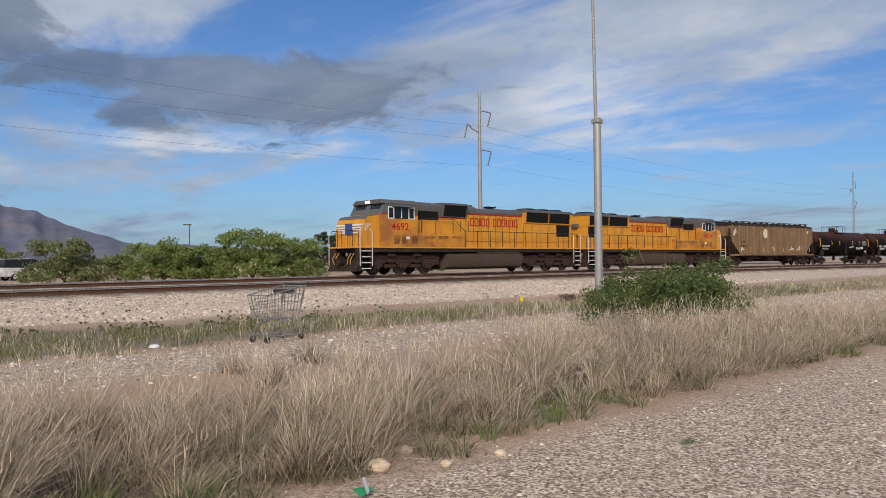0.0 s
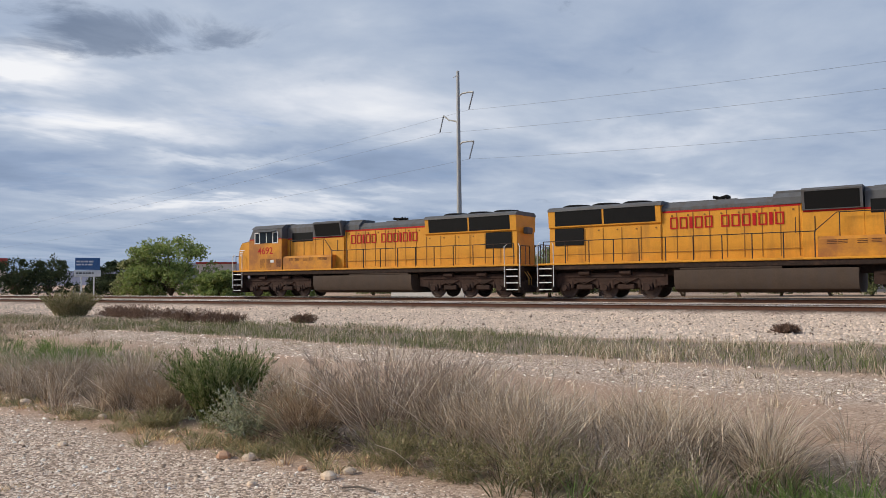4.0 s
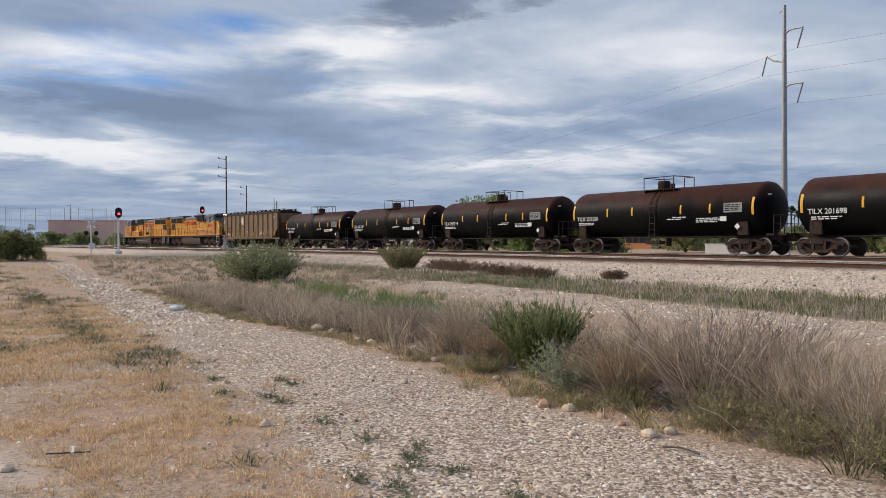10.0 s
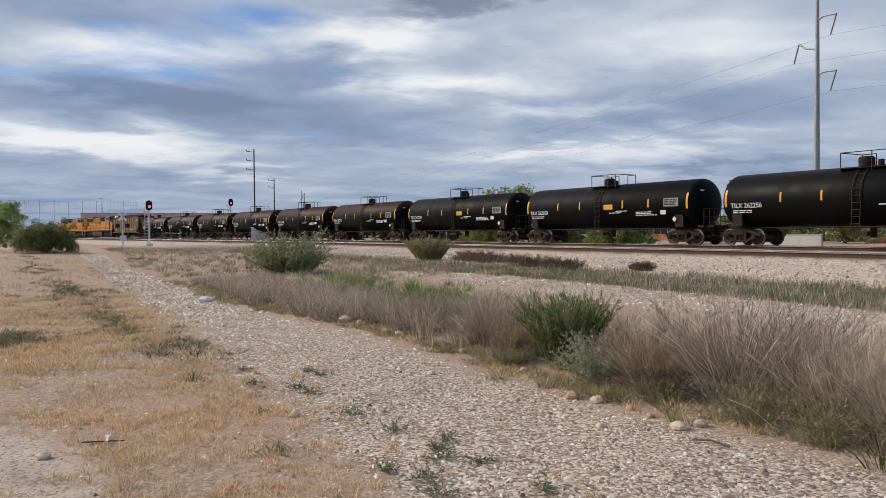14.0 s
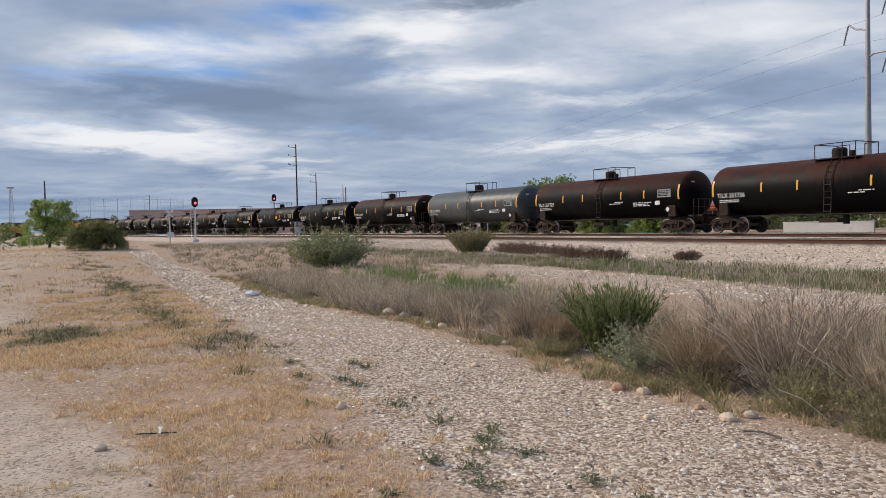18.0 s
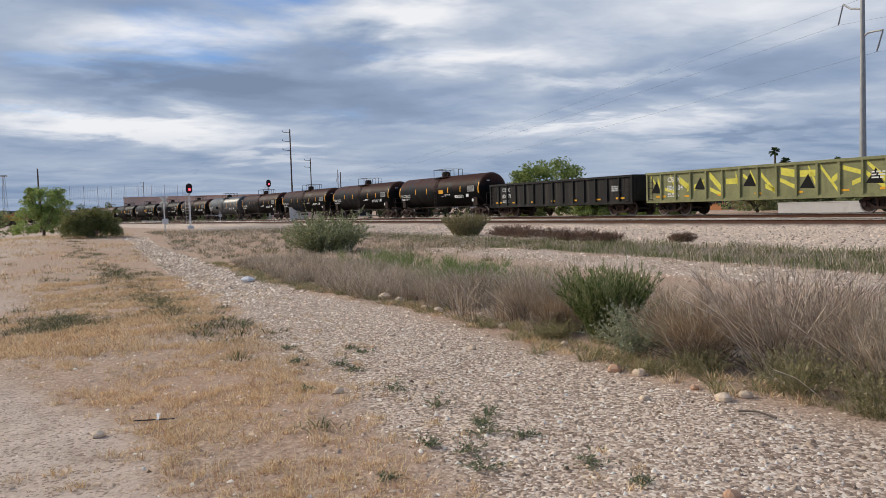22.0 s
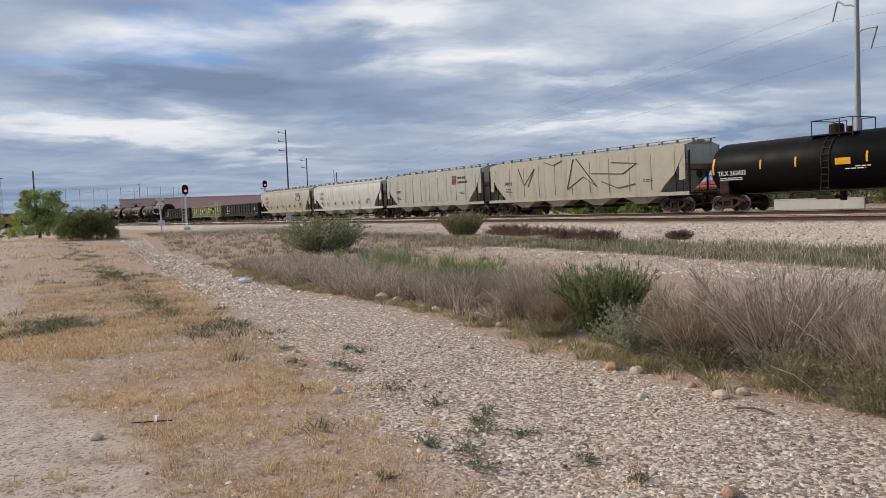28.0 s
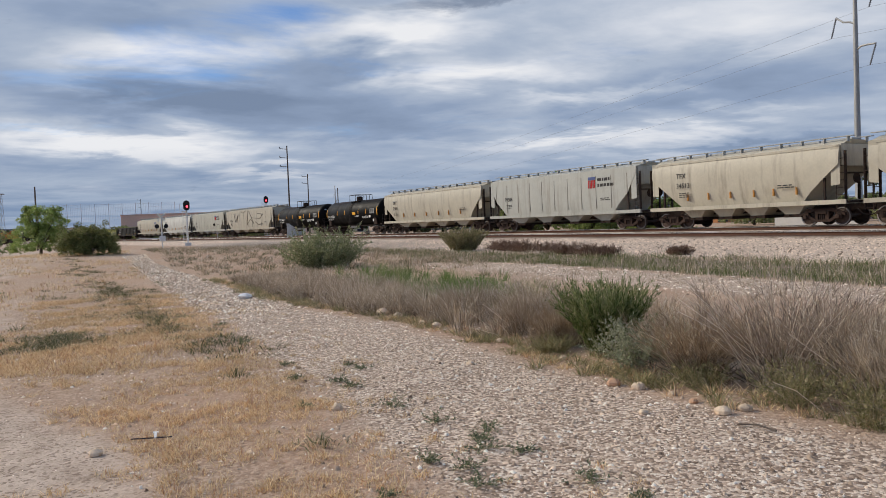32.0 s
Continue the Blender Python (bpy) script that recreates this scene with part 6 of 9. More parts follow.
golden = island("golden_blades", (0.58, 0.385, 0.20), (1.0, 0.82, 0.53), alt=(0.52, 0.30, 0.18), alt_share=0.14, transl=0.25)
green_leaf = island("green_leaves", (0.05, 0.085, 0.025), (0.19, 0.235, 0.08), alt=(0.33, 0.35, 0.15), alt_share=0.12, transl=0.3)
fresh = island("fresh_leaves", (0.11, 0.18, 0.05), (0.24, 0.32, 0.10), transl=0.3)
sage = island("sage_leaves", (0.25, 0.27, 0.155), (0.47, 0.48, 0.32), alt=(0.50, 0.48, 0.36), alt_share=0.15, transl=0.2)
weedy = island("weed_leaves", (0.19, 0.18, 0.085), (0.42, 0.385, 0.20), alt=(0.46, 0.38, 0.24), alt_share=0.25, transl=0.25)
rusty = island("rusty_twigs", (0.10, 0.062, 0.045), (0.30, 0.19, 0.135), alt=(0.45, 0.33, 0.24), alt_share=0.1, transl=0.15)
twig = principled("grey_twig", (0.33, 0.27, 0.225), 0.9, 0.0, 10.0, 0.3)
bark = principled("bark", (0.13, 0.095, 0.065), 0.9, 0.0, 6.0, 0.3, bump=0.3)


def make_grass():
    rng = np.random.default_rng(11)
    # the tall strip before the camera, in tussocks
    def strip(x, y):
        far = np.where(y > 6.9 + 0.4 * np.sin(x * 0.7) + np.clip(x - 6, 0, 6) * 0.25, 0.05, 1.0)
        hole = np.exp(-((x + 1.4) ** 2 + (y - 5.2) ** 2) / 0.5) + np.exp(-((x + 12) ** 2 + (y - 8.0) ** 2) / 6)
        return far * np.clip(1.0 - hole, 0, 1)
    x, y = scatter(rng, 560, -3.9, 18, 4.6, 9.6, strip)
    h = rng.uniform(0.40, 0.74, len(x)) * np.where(y < 5.0, 0.8, 1.0) * np.where(x > 9, 0.85, 1.0)
    stuff("bunch_grass", [tussocks(x, y, 95, rng, h * 1.12, 0.09, 0.85, 0.0021, 0.42, (0.06, -0.04))], straw, "tall dry straw-coloured bunch grass in tussocks")
    # short dark blades put the tussocks' inner shade into colour
    stuff("dead_thatch", [tussocks(x, y, 100, rng, h * 0.74, 0.19, 1.1, 0.0034, 0.5)], shade_thatch, "matted dead growth in the heart of the tussocks, coloured dark for the shade there")
    k = rng.uniform(0, 1, len(x)) < 0.5
    stuff("lodged_straw", [tussocks(x[k] + 0.12, y[k] - 0.08, 55, rng, h[k] * 1.05, 0.14, 1.9, 0.0022, 0.42)], straw, "straw bent over and matted between the tussocks")
    k = rng.uniform(0, 1, len(x)) < 0.8
    heads, n_h = [], 17
    cx, cy, ch = np.repeat(x[k], n_h), np.repeat(y[k], n_h), np.repeat(h[k], n_h) * rng.uniform(0.95, 1.42, n_h * int(k.sum()))
    bx, by = cx + rng.normal(0, 0.17, len(cx)) + 0.05, cy + rng.normal(0, 0.17, len(cx))
    heads.append(tussocks(x[k], y[k], n_h, rng, h[k] * 1.33, 0.13, 0.62, 0.0017, 0.3, (0.10, -0.02)))
    heads.append(blades(bx, by, rng, 0.11, 0.03, 0.9, 0.0032, 0.5, z=ground_z(cx, cy) + ch * 0.86))
    stuff("grass_plumes", heads, plume, "pale feathery seed stalks over the dry grass")
    x, y = scatter(rng, 400, -3.6, 18, 4.55, 8.6, strip)
    stuff("grey_grass", [tussocks(x, y, 80, rng, rng.uniform(0.35, 0.70, len(x)), 0.16, 1.15, 0.0024, 0.5, (0.06, -0.06))], grey_straw, "weathered grey dead grass in tussocks")
    x, y = scatter(rng, 130, -9.0, -2.6, 5.1, 7.6, lambda x, y: np.clip((7.0 + 0.25 * (x + 4) - y) / 0.6, 0.05, 1))
    stuff("straw_stalks", [tussocks(x, y, 70, rng, rng.uniform(0.34, 0.56, len(x)), 0.13, 0.6, 0.0022, 0.35, (0.05, 0.0))], straw, "pale straw stalks standing behind the dry bushes")
    x, y = scatter(rng, 170, -3.6, 17, 4.3, 5.1)
    stuff("edge_weeds", [tussocks(x, y, 40, rng, rng.uniform(0.10, 0.30, len(x)), 0.1, 1.1, 0.004, 0.4)], olive, "low olive weeds along the edge of the gravel")
    x, y = scatter(rng, 110, -3, 14, 4.4, 6.0)
    x, y = np.r_[x, rng.normal(-1.25, 0.25, 26)], np.r_[y, rng.normal(5.3, 0.25, 26)]
    stuff("green_shoots", [tussocks(x, y, 26, rng, rng.uniform(0.15, 0.40, len(x)), 0.07, 0.7, 0.004, 0.4)], fresh, "fresh green shoots between the dry tussocks")
    # the strip goes on to the left in a close mat of grey and straw tufts
    mat = lambda x, y: np.clip((y - path_edge(x)) / 0.35, 0, 1) * np.clip((path_edge(x) + 2.6 + 0.05 * np.abs(x + 9) - y) / 0.8, 0.02, 1)
    x, y = scatter(rng, 1150, -24, -7.6, 3.2, 9.0, mat)
    hh = rng.uniform(0.22, 0.50, len(x)) * np.clip(0.45 + (y - path_edge(x)) / 0.8, 0.4, 1.0) * np.where(x < -18, 0.8, 1.0)
    stuff("grey_scrub_grass", [tussocks(x, y, 60, rng, hh, 0.14, 1.05, 0.0030, 0.45)], grey_straw, "grey dead grass and scrub along the path")
    # shade under the scrub, put in as low dark blades
    stuff("scrub_thatch", [tussocks(x, y, 26, rng, hh * 0.7, 0.18, 1.3, 0.0045, 0.5)], shade_thatch, "matted dead growth under the scrub, coloured dark for the shade there")
    k = rng.uniform(0, 1, len(x)) < 0.75
    stuff("mixed_grass", [tussocks(x[k], y[k], 46, rng, hh[k] * 1.25, 0.12, 0.7, 0.0026, 0.35)], straw, "dry straw grass thinning out along the path")
    gx, gy = rng.normal(-13.2, 0.9, 60), rng.normal(6.0, 0.5, 60)
    gx, gy = np.r_[gx, rng.normal(-17, 2.5, 60)], np.r_[gy, rng.normal(6.6, 0.6, 60)]
    stuff("fresh_grass", [tussocks(gx, gy, 60, rng, rng.uniform(0.35, 0.55, len(gx)), 0.14, 0.7, 0.0032, 0.4)], fresh, "a patch of fresh green grass amid the dead growth")
    x = rng.uniform(-24, -3.4, 420)
    y = path_edge(x) + rng.normal(0.12, 0.13, len(x))
    k = rng.uniform(0, 1, len(x))
    stuff("edge_herbs", [tussocks(x[k < 0.6], y[k < 0.6], 46, rng, rng.uniform(0.07, 0.20, int((k < 0.6).sum())), 0.09, 1.3, 0.0038, 0.4)], weedy, "low yellow-green herbs where the gravel meets the growth")
    stuff("edge_straw", [tussocks(x[k >= 0.6], y[k >= 0.6], 36, rng, rng.uniform(0.06, 0.16, int((k >= 0.6).sum())), 0.08, 1.1, 0.003, 0.4)], golden, "low golden tufts where the gravel meets the growth")
    x, y = scatter(rng, 1300, -72, -22, 2.2, 14.5, lambda x, y: np.clip((y - path_edge(x)) / 1.0, 0, 1))
    k = rng.uniform(0, 1, len(x)) + 0.25 * waves(x * 0.25, y * 0.5, 5.0)
    for name, lo, hi, mt, text, hh in (("pale_scrub", -9, 0.5, straw, "pale dry scrub along the path", 0.34), ("olive_grass", 0.5, 0.85, olive, "olive-green grass patches", 0.30), ("brown_scrub", 0.85, 9, grey_straw, "grey-brown scrub along the path", 0.34)):
        q = (k >= lo) & (k < hi)
        stuff(name, [tussocks(x[q], y[q], 26, rng, rng.uniform(0.5, 1.15, int(q.sum())) * hh, 0.2, 1.0, 0.0075, 0.4)], mt, text)
    # the second strip, in the dip before the ballast
    x, y = scatter(rng, 3000, -44, 60, 12.6, 17.6)
    d = off_line(x, y)
    w = 0.5 * waves(x * 0.8, y * 0.8, 1.0)
    ok = (d > SPACING + 11.3 + 0.6 * w) & (y > 12.7 + 0.5 * w)
    x, y = x[ok], y[ok]
    k = rng.uniform(0, 1, len(x)) + 0.25 * waves(x * 0.15, y * 0.3, 3.0)
    stuff("ditch_grass", [clumps(x[k < 0.72], y[k < 0.72], 24, rng, rng.uniform(0.12, 0.32, int((k < 0.72).sum())), spread=0.2, lean=1.1, width=0.0055)], ditch_green, "olive-green grass in the dip beside the ballast")
    stuff("ditch_straw", [clumps(x[k >= 0.72], y[k >= 0.72], 26, rng, rng.uniform(0.15, 0.40, int((k >= 0.72).sum())), spread=0.16, lean=0.8, width=0.006)], straw, "straw-coloured grass in the dip beside the ballast")
    # short golden grass beside the path, in small fluffy tufts
    def gold(x, y):
        w = waves(x * 0.8, y * 0.8, 5.0)
        inner = np.clip((y - bare_edge(x) + 0.3 * w + 0.15) / 0.5, 0.05, 1)
        outer = np.clip((1.75 + 0.35 * w - y) / 0.7, 0, 1) + 0.06 * (y < 2.6)
        return inner * np.clip(outer, 0, 1) * np.clip(0.55 + 1.0 * waves(x * 3.1, y * 3.1, 9.0) + 0.4 * waves(x * 0.7, y * 0.9, 3.0), 0.05, 1)
    x, y = scatter(rng, 24000, -20, -2.2, -3.2, 2.7, gold)
    near = x > -9
    h = rng.uniform(0.035, 0.085, len(x))
    stuff("golden_grass", [clumps(x[near], y[near], 24, rng, h[near], spread=0.03, lean=1.5, width=0.0032), clumps(x[~near], y[~near], 14, rng, h[~near] * 1.2, spread=0.045, lean=1.4, width=0.0055)], golden, "short golden dry foxtail grass beside the gravel path")
    x, y = scatter(rng, 2200, -60, -19, -14, 0.8, lambda x, y: np.clip(0.45 + 0.8 * waves(x * 0.2, y * 0.3, 6.0), 0, 1))
    stuff("far_golden_grass", [clumps(x, y, 14, rng, rng.uniform(0.08, 0.2, len(x)), spread=0.14, lean=0.9, width=0.009)], golden, "patches of dry golden grass on bare earth")
    # low green weeds: a row along the path, a mound, and strays
    u = rng.uniform(0, 1, 210)
    x, y = np.interp(u, [0, 0.3, 0.7, 1], [-44, -24, -15.5, -9.5]), np.interp(u, [0, 0.3, 0.7, 1], [-2.2, -0.2, 0.5, 1.2])
    x, y = np.r_[x + rng.normal(0, 0.6, 210), rng.normal(-12.1, 0.45, 80)], np.r_[y + rng.normal(0, 0.28, 210), rng.normal(-0.75, 0.3, 80)]
    x2, y2 = scatter(rng, 260, -34, -5, -5, 1.5, lambda x, y: np.clip(0.1 + 0.7 * waves(x * 0.4, y * 0.5, 8.0), 0, 1))
    x, y = np.r_[x, x2], np.r_[y, y2]
    stuff("low_green_weeds", [tussocks(x, y, 46, rng, rng.uniform(0.06, 0.17, len(x)), 0.18, 1.4, 0.0055, 0.4)], olive, "low grey-green weeds between the dry grass")
    # thin growth on the dirt road and the ballast edge
    x, y = scatter(rng, 260, -20, 40, 9.2, 13.2)
    stuff("road_tufts", [clumps(x, y, 16, rng, rng.uniform(0.06, 0.2, len(x)), spread=0.06, lean=0.8, width=0.006)], straw, "thin dry tufts on the dirt road")


def pebbles(rng, x, y, size, squash=0.6):
    """Angular stones: a sunk rim of four corners under a crooked ridge."""
    n = len(x)
    base = np.array([(1, 0.7, -0.4), (-1, 0.8, -0.4), (-0.9, -0.8, -0.4), (1, -0.8, -0.4), (0.45, 0.1, 0.8), (-0.45, -0.1, 0.8)], float)
    tri = np.array([(0, 1, 5), (0, 5, 4), (2, 3, 4), (2, 4, 5), (3, 0, 4), (1, 2, 5)])
    v = base[None] * size[:, None, None] * rng.uniform(0.6, 1.3, (n, 6, 3)) * np.stack([rng.uniform(0.8, 1.35, n), rng.uniform(0.65, 1.1, n), np.full(n, squash) * rng.uniform(0.7, 1.3, n)], -1)[:, None, :]
    a = rng.uniform(0, 2 * np.pi, n)[:, None]
    vx, vy = v[..., 0] * np.cos(a) - v[..., 1] * np.sin(a), v[..., 0] * np.sin(a) + v[..., 1] * np.cos(a)
    z = ground_z(x, y)
    out = np.stack([vx + x[:, None], vy + y[:, None], v[..., 2] + z[:, None] + size[:, None] * 0.12], -1).reshape(-1, 3)
    return out, (np.arange(n)[:, None, None] * 6 + tri[None]).reshape(-1, 3)


def make_stones():
    rng = np.random.default_rng(21)
    grit = island("gravel_stones", (0.22, 0.15, 0.105), (0.95, 0.75, 0.57), alt=(1.0, 0.90, 0.77), alt_share=0.2)
    n = 215000
    r = 1.2 + 16 * rng.uniform(0, 1, n) ** 1.1
    a = rng.uniform(-0.45, np.pi + 0.4, n)
    x, y = r * np.cos(a), r * np.sin(a)
    k = (y < 5.6) & (y > -3.0)
    x, y = x[k], y[k]
    g, dry, _, _, bare = zones(x, y, off_line(x, y))[:5]
    k = (g + 0.30 * dry + 0.10 * bare) * np.where(x > 1, 0.5, 1.0) > rng.uniform(0.05, 1, len(x))
    x, y = x[k], y[k]
    size = (0.0030 + 0.015 * rng.uniform(0, 1, len(x)) ** 6.0 + 0.0005 * np.hypot(x, y)) * np.where(x > 0, 0.8, 1.0)
    stuff("gravel", [pebbles(rng, x, y, size, 0.85)], grit, "pale pinkish gravel on the path")
    x = rng.uniform(-45, -14, 9000)
    y = np.interp(x, [-50, -40, -17.5, -14], [0.0, 0.6, 1.3, 1.5]) + rng.uniform(0, 1, len(x)) * (path_edge(x) - np.interp(x, [-50, -40, -17.5, -14], [0.0, 0.6, 1.3, 1.5]))
    stuff("far_gravel", [pebbles(rng, x, y, 0.012 + 0.02 * rng.uniform(0, 1, len(x)) ** 3 + 0.0004 * np.abs(x), 0.8)], grit, "loose gravel far along the path")
    x, y = scatter(rng, 9500, -26, 35, 9.3, 13.0)
    stuff("road_gravel", [pebbles(rng, x, y, 0.014 + 0.026 * rng.uniform(0, 1, len(x)) ** 3)], grit, "loose gravel on the dirt road")
    s, dd = rng.uniform(-50, 60, 27000), rng.uniform(SPACING + 2.0, SPACING + 11.5, 27000)
    x, y, _ = on_line(s, dd)
    ball = island("ballast_stones", (0.54, 0.41, 0.31), (0.95, 0.77, 0.61), alt=(0.26, 0.19, 0.14), alt_share=0.08)
    stuff("ballast_stone_bed", [pebbles(rng, x, y, rng.uniform(0.026, 0.06, len(x)), 0.9)], ball, "coarse pink and grey ballast stones beside the track")


def lump(rng, r, squash=0.65, n=10):
    m = Mesh()
    prof = []
    for k in range(6):
        a = math.pi * k / 5
        prof.append((max(0.003, r * math.sin(a)), -r * squash * math.cos(a)))
    m.lathe(prof, "z", (0, 0, 0), n)
    m.v = [tuple(c * (1 + rng.uniform(-0.16, 0.16)) for c in p) for p in m.v]
    return m


def make_rocks():
    rng = random.Random(4)
    tan = principled("tan_rock", (0.74, 0.58, 0.42), 0.9, 0.0, 14.0, 0.25, bump=0.4, rnd=0.2)
    pink = principled("orange_rock", (0.55, 0.34, 0.22), 0.9, 0.0, 14.0, 0.25, bump=0.4)
    rows = [(-5.58, 3.87, 0.062, pink), (-5.36, 3.95, 0.058, tan), (-4.34, 3.89, 0.058, tan), (-4.33, 4.08, 0.05, tan), (-4.68, 3.48, 0.035, tan), (-6.06, 1.62, 0.045, tan), (-5.0, 4.0, 0.035, tan), (-4.7, 3.95, 0.035, pink),
            (3.45, 4.45, 0.08, tan), (3.9, 4.7, 0.055, tan), (3.85, 4.2, 0.045, tan), (4.3, 4.1, 0.045, tan), (-9.92, 4.06, 0.07, tan), (-11.9, 3.96, 0.11, tan), (-9.27, 4.23, 0.06, pink), (-11.3, 4.0, 0.08, tan),
            (-8.3, 4.2, 0.05, tan), (-10.4, 4.05, 0.06, tan), (-7.2, 3.3, 0.04, tan), (13.6, 5.2, 0.16, tan), (14.3, 5.6, 0.2, tan), (12.8, 5.0, 0.1, tan), (-5.7, -0.1, 0.045, tan), (-3.0, 2.7, 0.04, pink), (-6.9, 4.2, 0.045, tan)]
    for x, y, r, m in rows:
        ob = part("rock", lump(rng, r), m, None)
        ob.matrix_basis = pose(x, y, float(ground_z(x, y)) + r * 0.32, 0, 0, rng.uniform(0, 360))
        tagged(ob, "orange-pink sun-bleached rock on the gravel" if m is pink else "pale tan rock lying on the gravel", "rock", "rocks by the path")


def leaf_cloud(rng, centres, per, radius, size, flat=1.0, single=False):
    """Small leaves, each a bent pair of triangles, gathered round the centres."""
    n = len(centres) * per
    c = np.repeat(np.asarray(centres, float), per, axis=0)
    rad = np.repeat(np.broadcast_to(radius, (len(centres),)), per)
    p = rng.normal(0, 1, (n, 3))
    p /= np.linalg.norm(p, axis=1)[:, None]
    c = c + p * (rad * rng.uniform(0.15, 1.0, n) ** 0.5)[:, None] * (1, 1, flat)
    u = rng.normal(0, 1, (n, 3))
    u /= np.linalg.norm(u, axis=1)[:, None]
    w = np.cross(u, rng.normal(0, 1, (n, 3)))
    w /= np.linalg.norm(w, axis=1)[:, None]
    s = size * rng.uniform(0.6, 1.4, n)[:, None]
    if single:
        return np.stack([c - u * s, c + w * s * 0.75, c + u * s], 1).reshape(-1, 3), np.arange(3 * n).reshape(-1, 3)
    v = np.stack([c - u * s, c + w * s * 0.45, c + u * s, c - w * s * 0.45], 1).reshape(-1, 3)
    i = np.arange(n)[:, None] * 4
    return v, (i[:, None, :] + np.array([[0, 1, 2], [0, 2, 3]])[None]).reshape(-1, 3)


def shrub(name, label, x, y, w, h, leaf, mat, n_c=40, per=60, stems=12, seed=1, stem_mat=None, category="shrub", low=0.12, z=None, group=""):
    """A bush: branching stems from one root, and a crown of leaf clumps with gaps."""
    rng = np.random.default_rng(seed)
    z0 = float(ground_z(x, y)) if z is None else z
    t = thing(name, label, category, pose(x, y, z0), group)
    m, tips = Mesh(), []
    for i in range(stems):
        a, r = rng.uniform(0, 2 * np.pi), rng.uniform(0.25, 1.0) ** 0.6
        tip = Vector((math.cos(a) * r * w * 0.5, math.sin(a) * r * w * 0.5, h * rng.uniform(0.55, 0.98) * math.sqrt(max(0.15, 1 - 0.75 * r * r))))
        mid = tip * 0.5 + Vector((rng.normal(0, 0.05) * w, rng.normal(0, 0.05) * w, h * 0.05))
        rr = 0.012 * h + 0.004
        m.cyl((0, 0, -0.05), mid, rr, rr * 0.6, 5, False)
        m.cyl(mid, tip, rr * 0.6, rr * 0.2, 5, False)
        tips += [tip, mid.lerp(tip, 0.5)]
        for _ in range(2):
            q = mid.lerp(tip, rng.uniform(0.2, 0.8))
            e = q + Vector(rng.normal(0, 0.12 * w, 3)) + Vector((0, 0, 0.1 * h))
            m.cyl(q, e, rr * 0.35, rr * 0.12, 4, False)
            tips.append(e)
    tagged(part("branching_stem", m, stem_mat or twig, t), kind="stuff")
    cs = []
    for i in range(n_c):
        if i < len(tips) and rng.uniform() < 0.8:
            p = tips[i]
        else:
            a, b = rng.uniform(0, 2 * np.pi), rng.uniform(0, 1)
            r = math.sqrt(rng.uniform(0.05, 1.0))
            k = math.sqrt(max(0.0, 1 - r * r))
            p = Vector((math.cos(a) * r * w * 0.5, math.sin(a) * r * w * 0.5, h * (low + (1 - low) * k * (0.25 + 0.75 * b))))
        cs.append((p.x, p.y, max(low * h * 0.5, p.z)))
    v, f = leaf_cloud(rng, cs, per, rng.uniform(0.10, 0.2, len(cs)) * min(w, h * 1.6) * 0.75, leaf, 0.8)
    v[:, 2] = np.maximum(v[:, 2], 0.01)
    tagged(part("crown", raw("crown", v, f, mat), None, t), kind="stuff")
    return t


creosote = island("creosote_leaves", (0.16, 0.185, 0.085), (0.41, 0.43, 0.235), alt=(0.52, 0.50, 0.32), alt_share=0.15, transl=0.3)
brown_shoot = island("brown_shoots", (0.22, 0.15, 0.09), (0.54, 0.40, 0.26), alt=(0.72, 0.60, 0.44), alt_share=0.18)
broom = island("broom_shoots", (0.15, 0.18, 0.07), (0.35, 0.37, 0.17), alt=(0.45, 0.42, 0.24), alt_share=0.15, transl=0.3)
grey_shoot = island("grey_shoots", (0.34, 0.27, 0.195), (0.78, 0.66, 0.52), alt=(0.98, 0.87, 0.72), alt_share=0.32)
dark_twig = island("dark_twigs", (0.17, 0.125, 0.095), (0.46, 0.355, 0.27), alt=(0.62, 0.51, 0.40), alt_share=0.15)
dusty = island("dusty_leaves", (0.11, 0.135, 0.075), (0.27, 0.30, 0.18), alt=(0.38, 0.36, 0.22), alt_share=0.1, transl=0.25)
weed_green = island("olive_leaves", (0.085, 0.105, 0.035), (0.27, 0.275, 0.105), alt=(0.32, 0.29, 0.13), alt_share=0.12, transl=0.3)


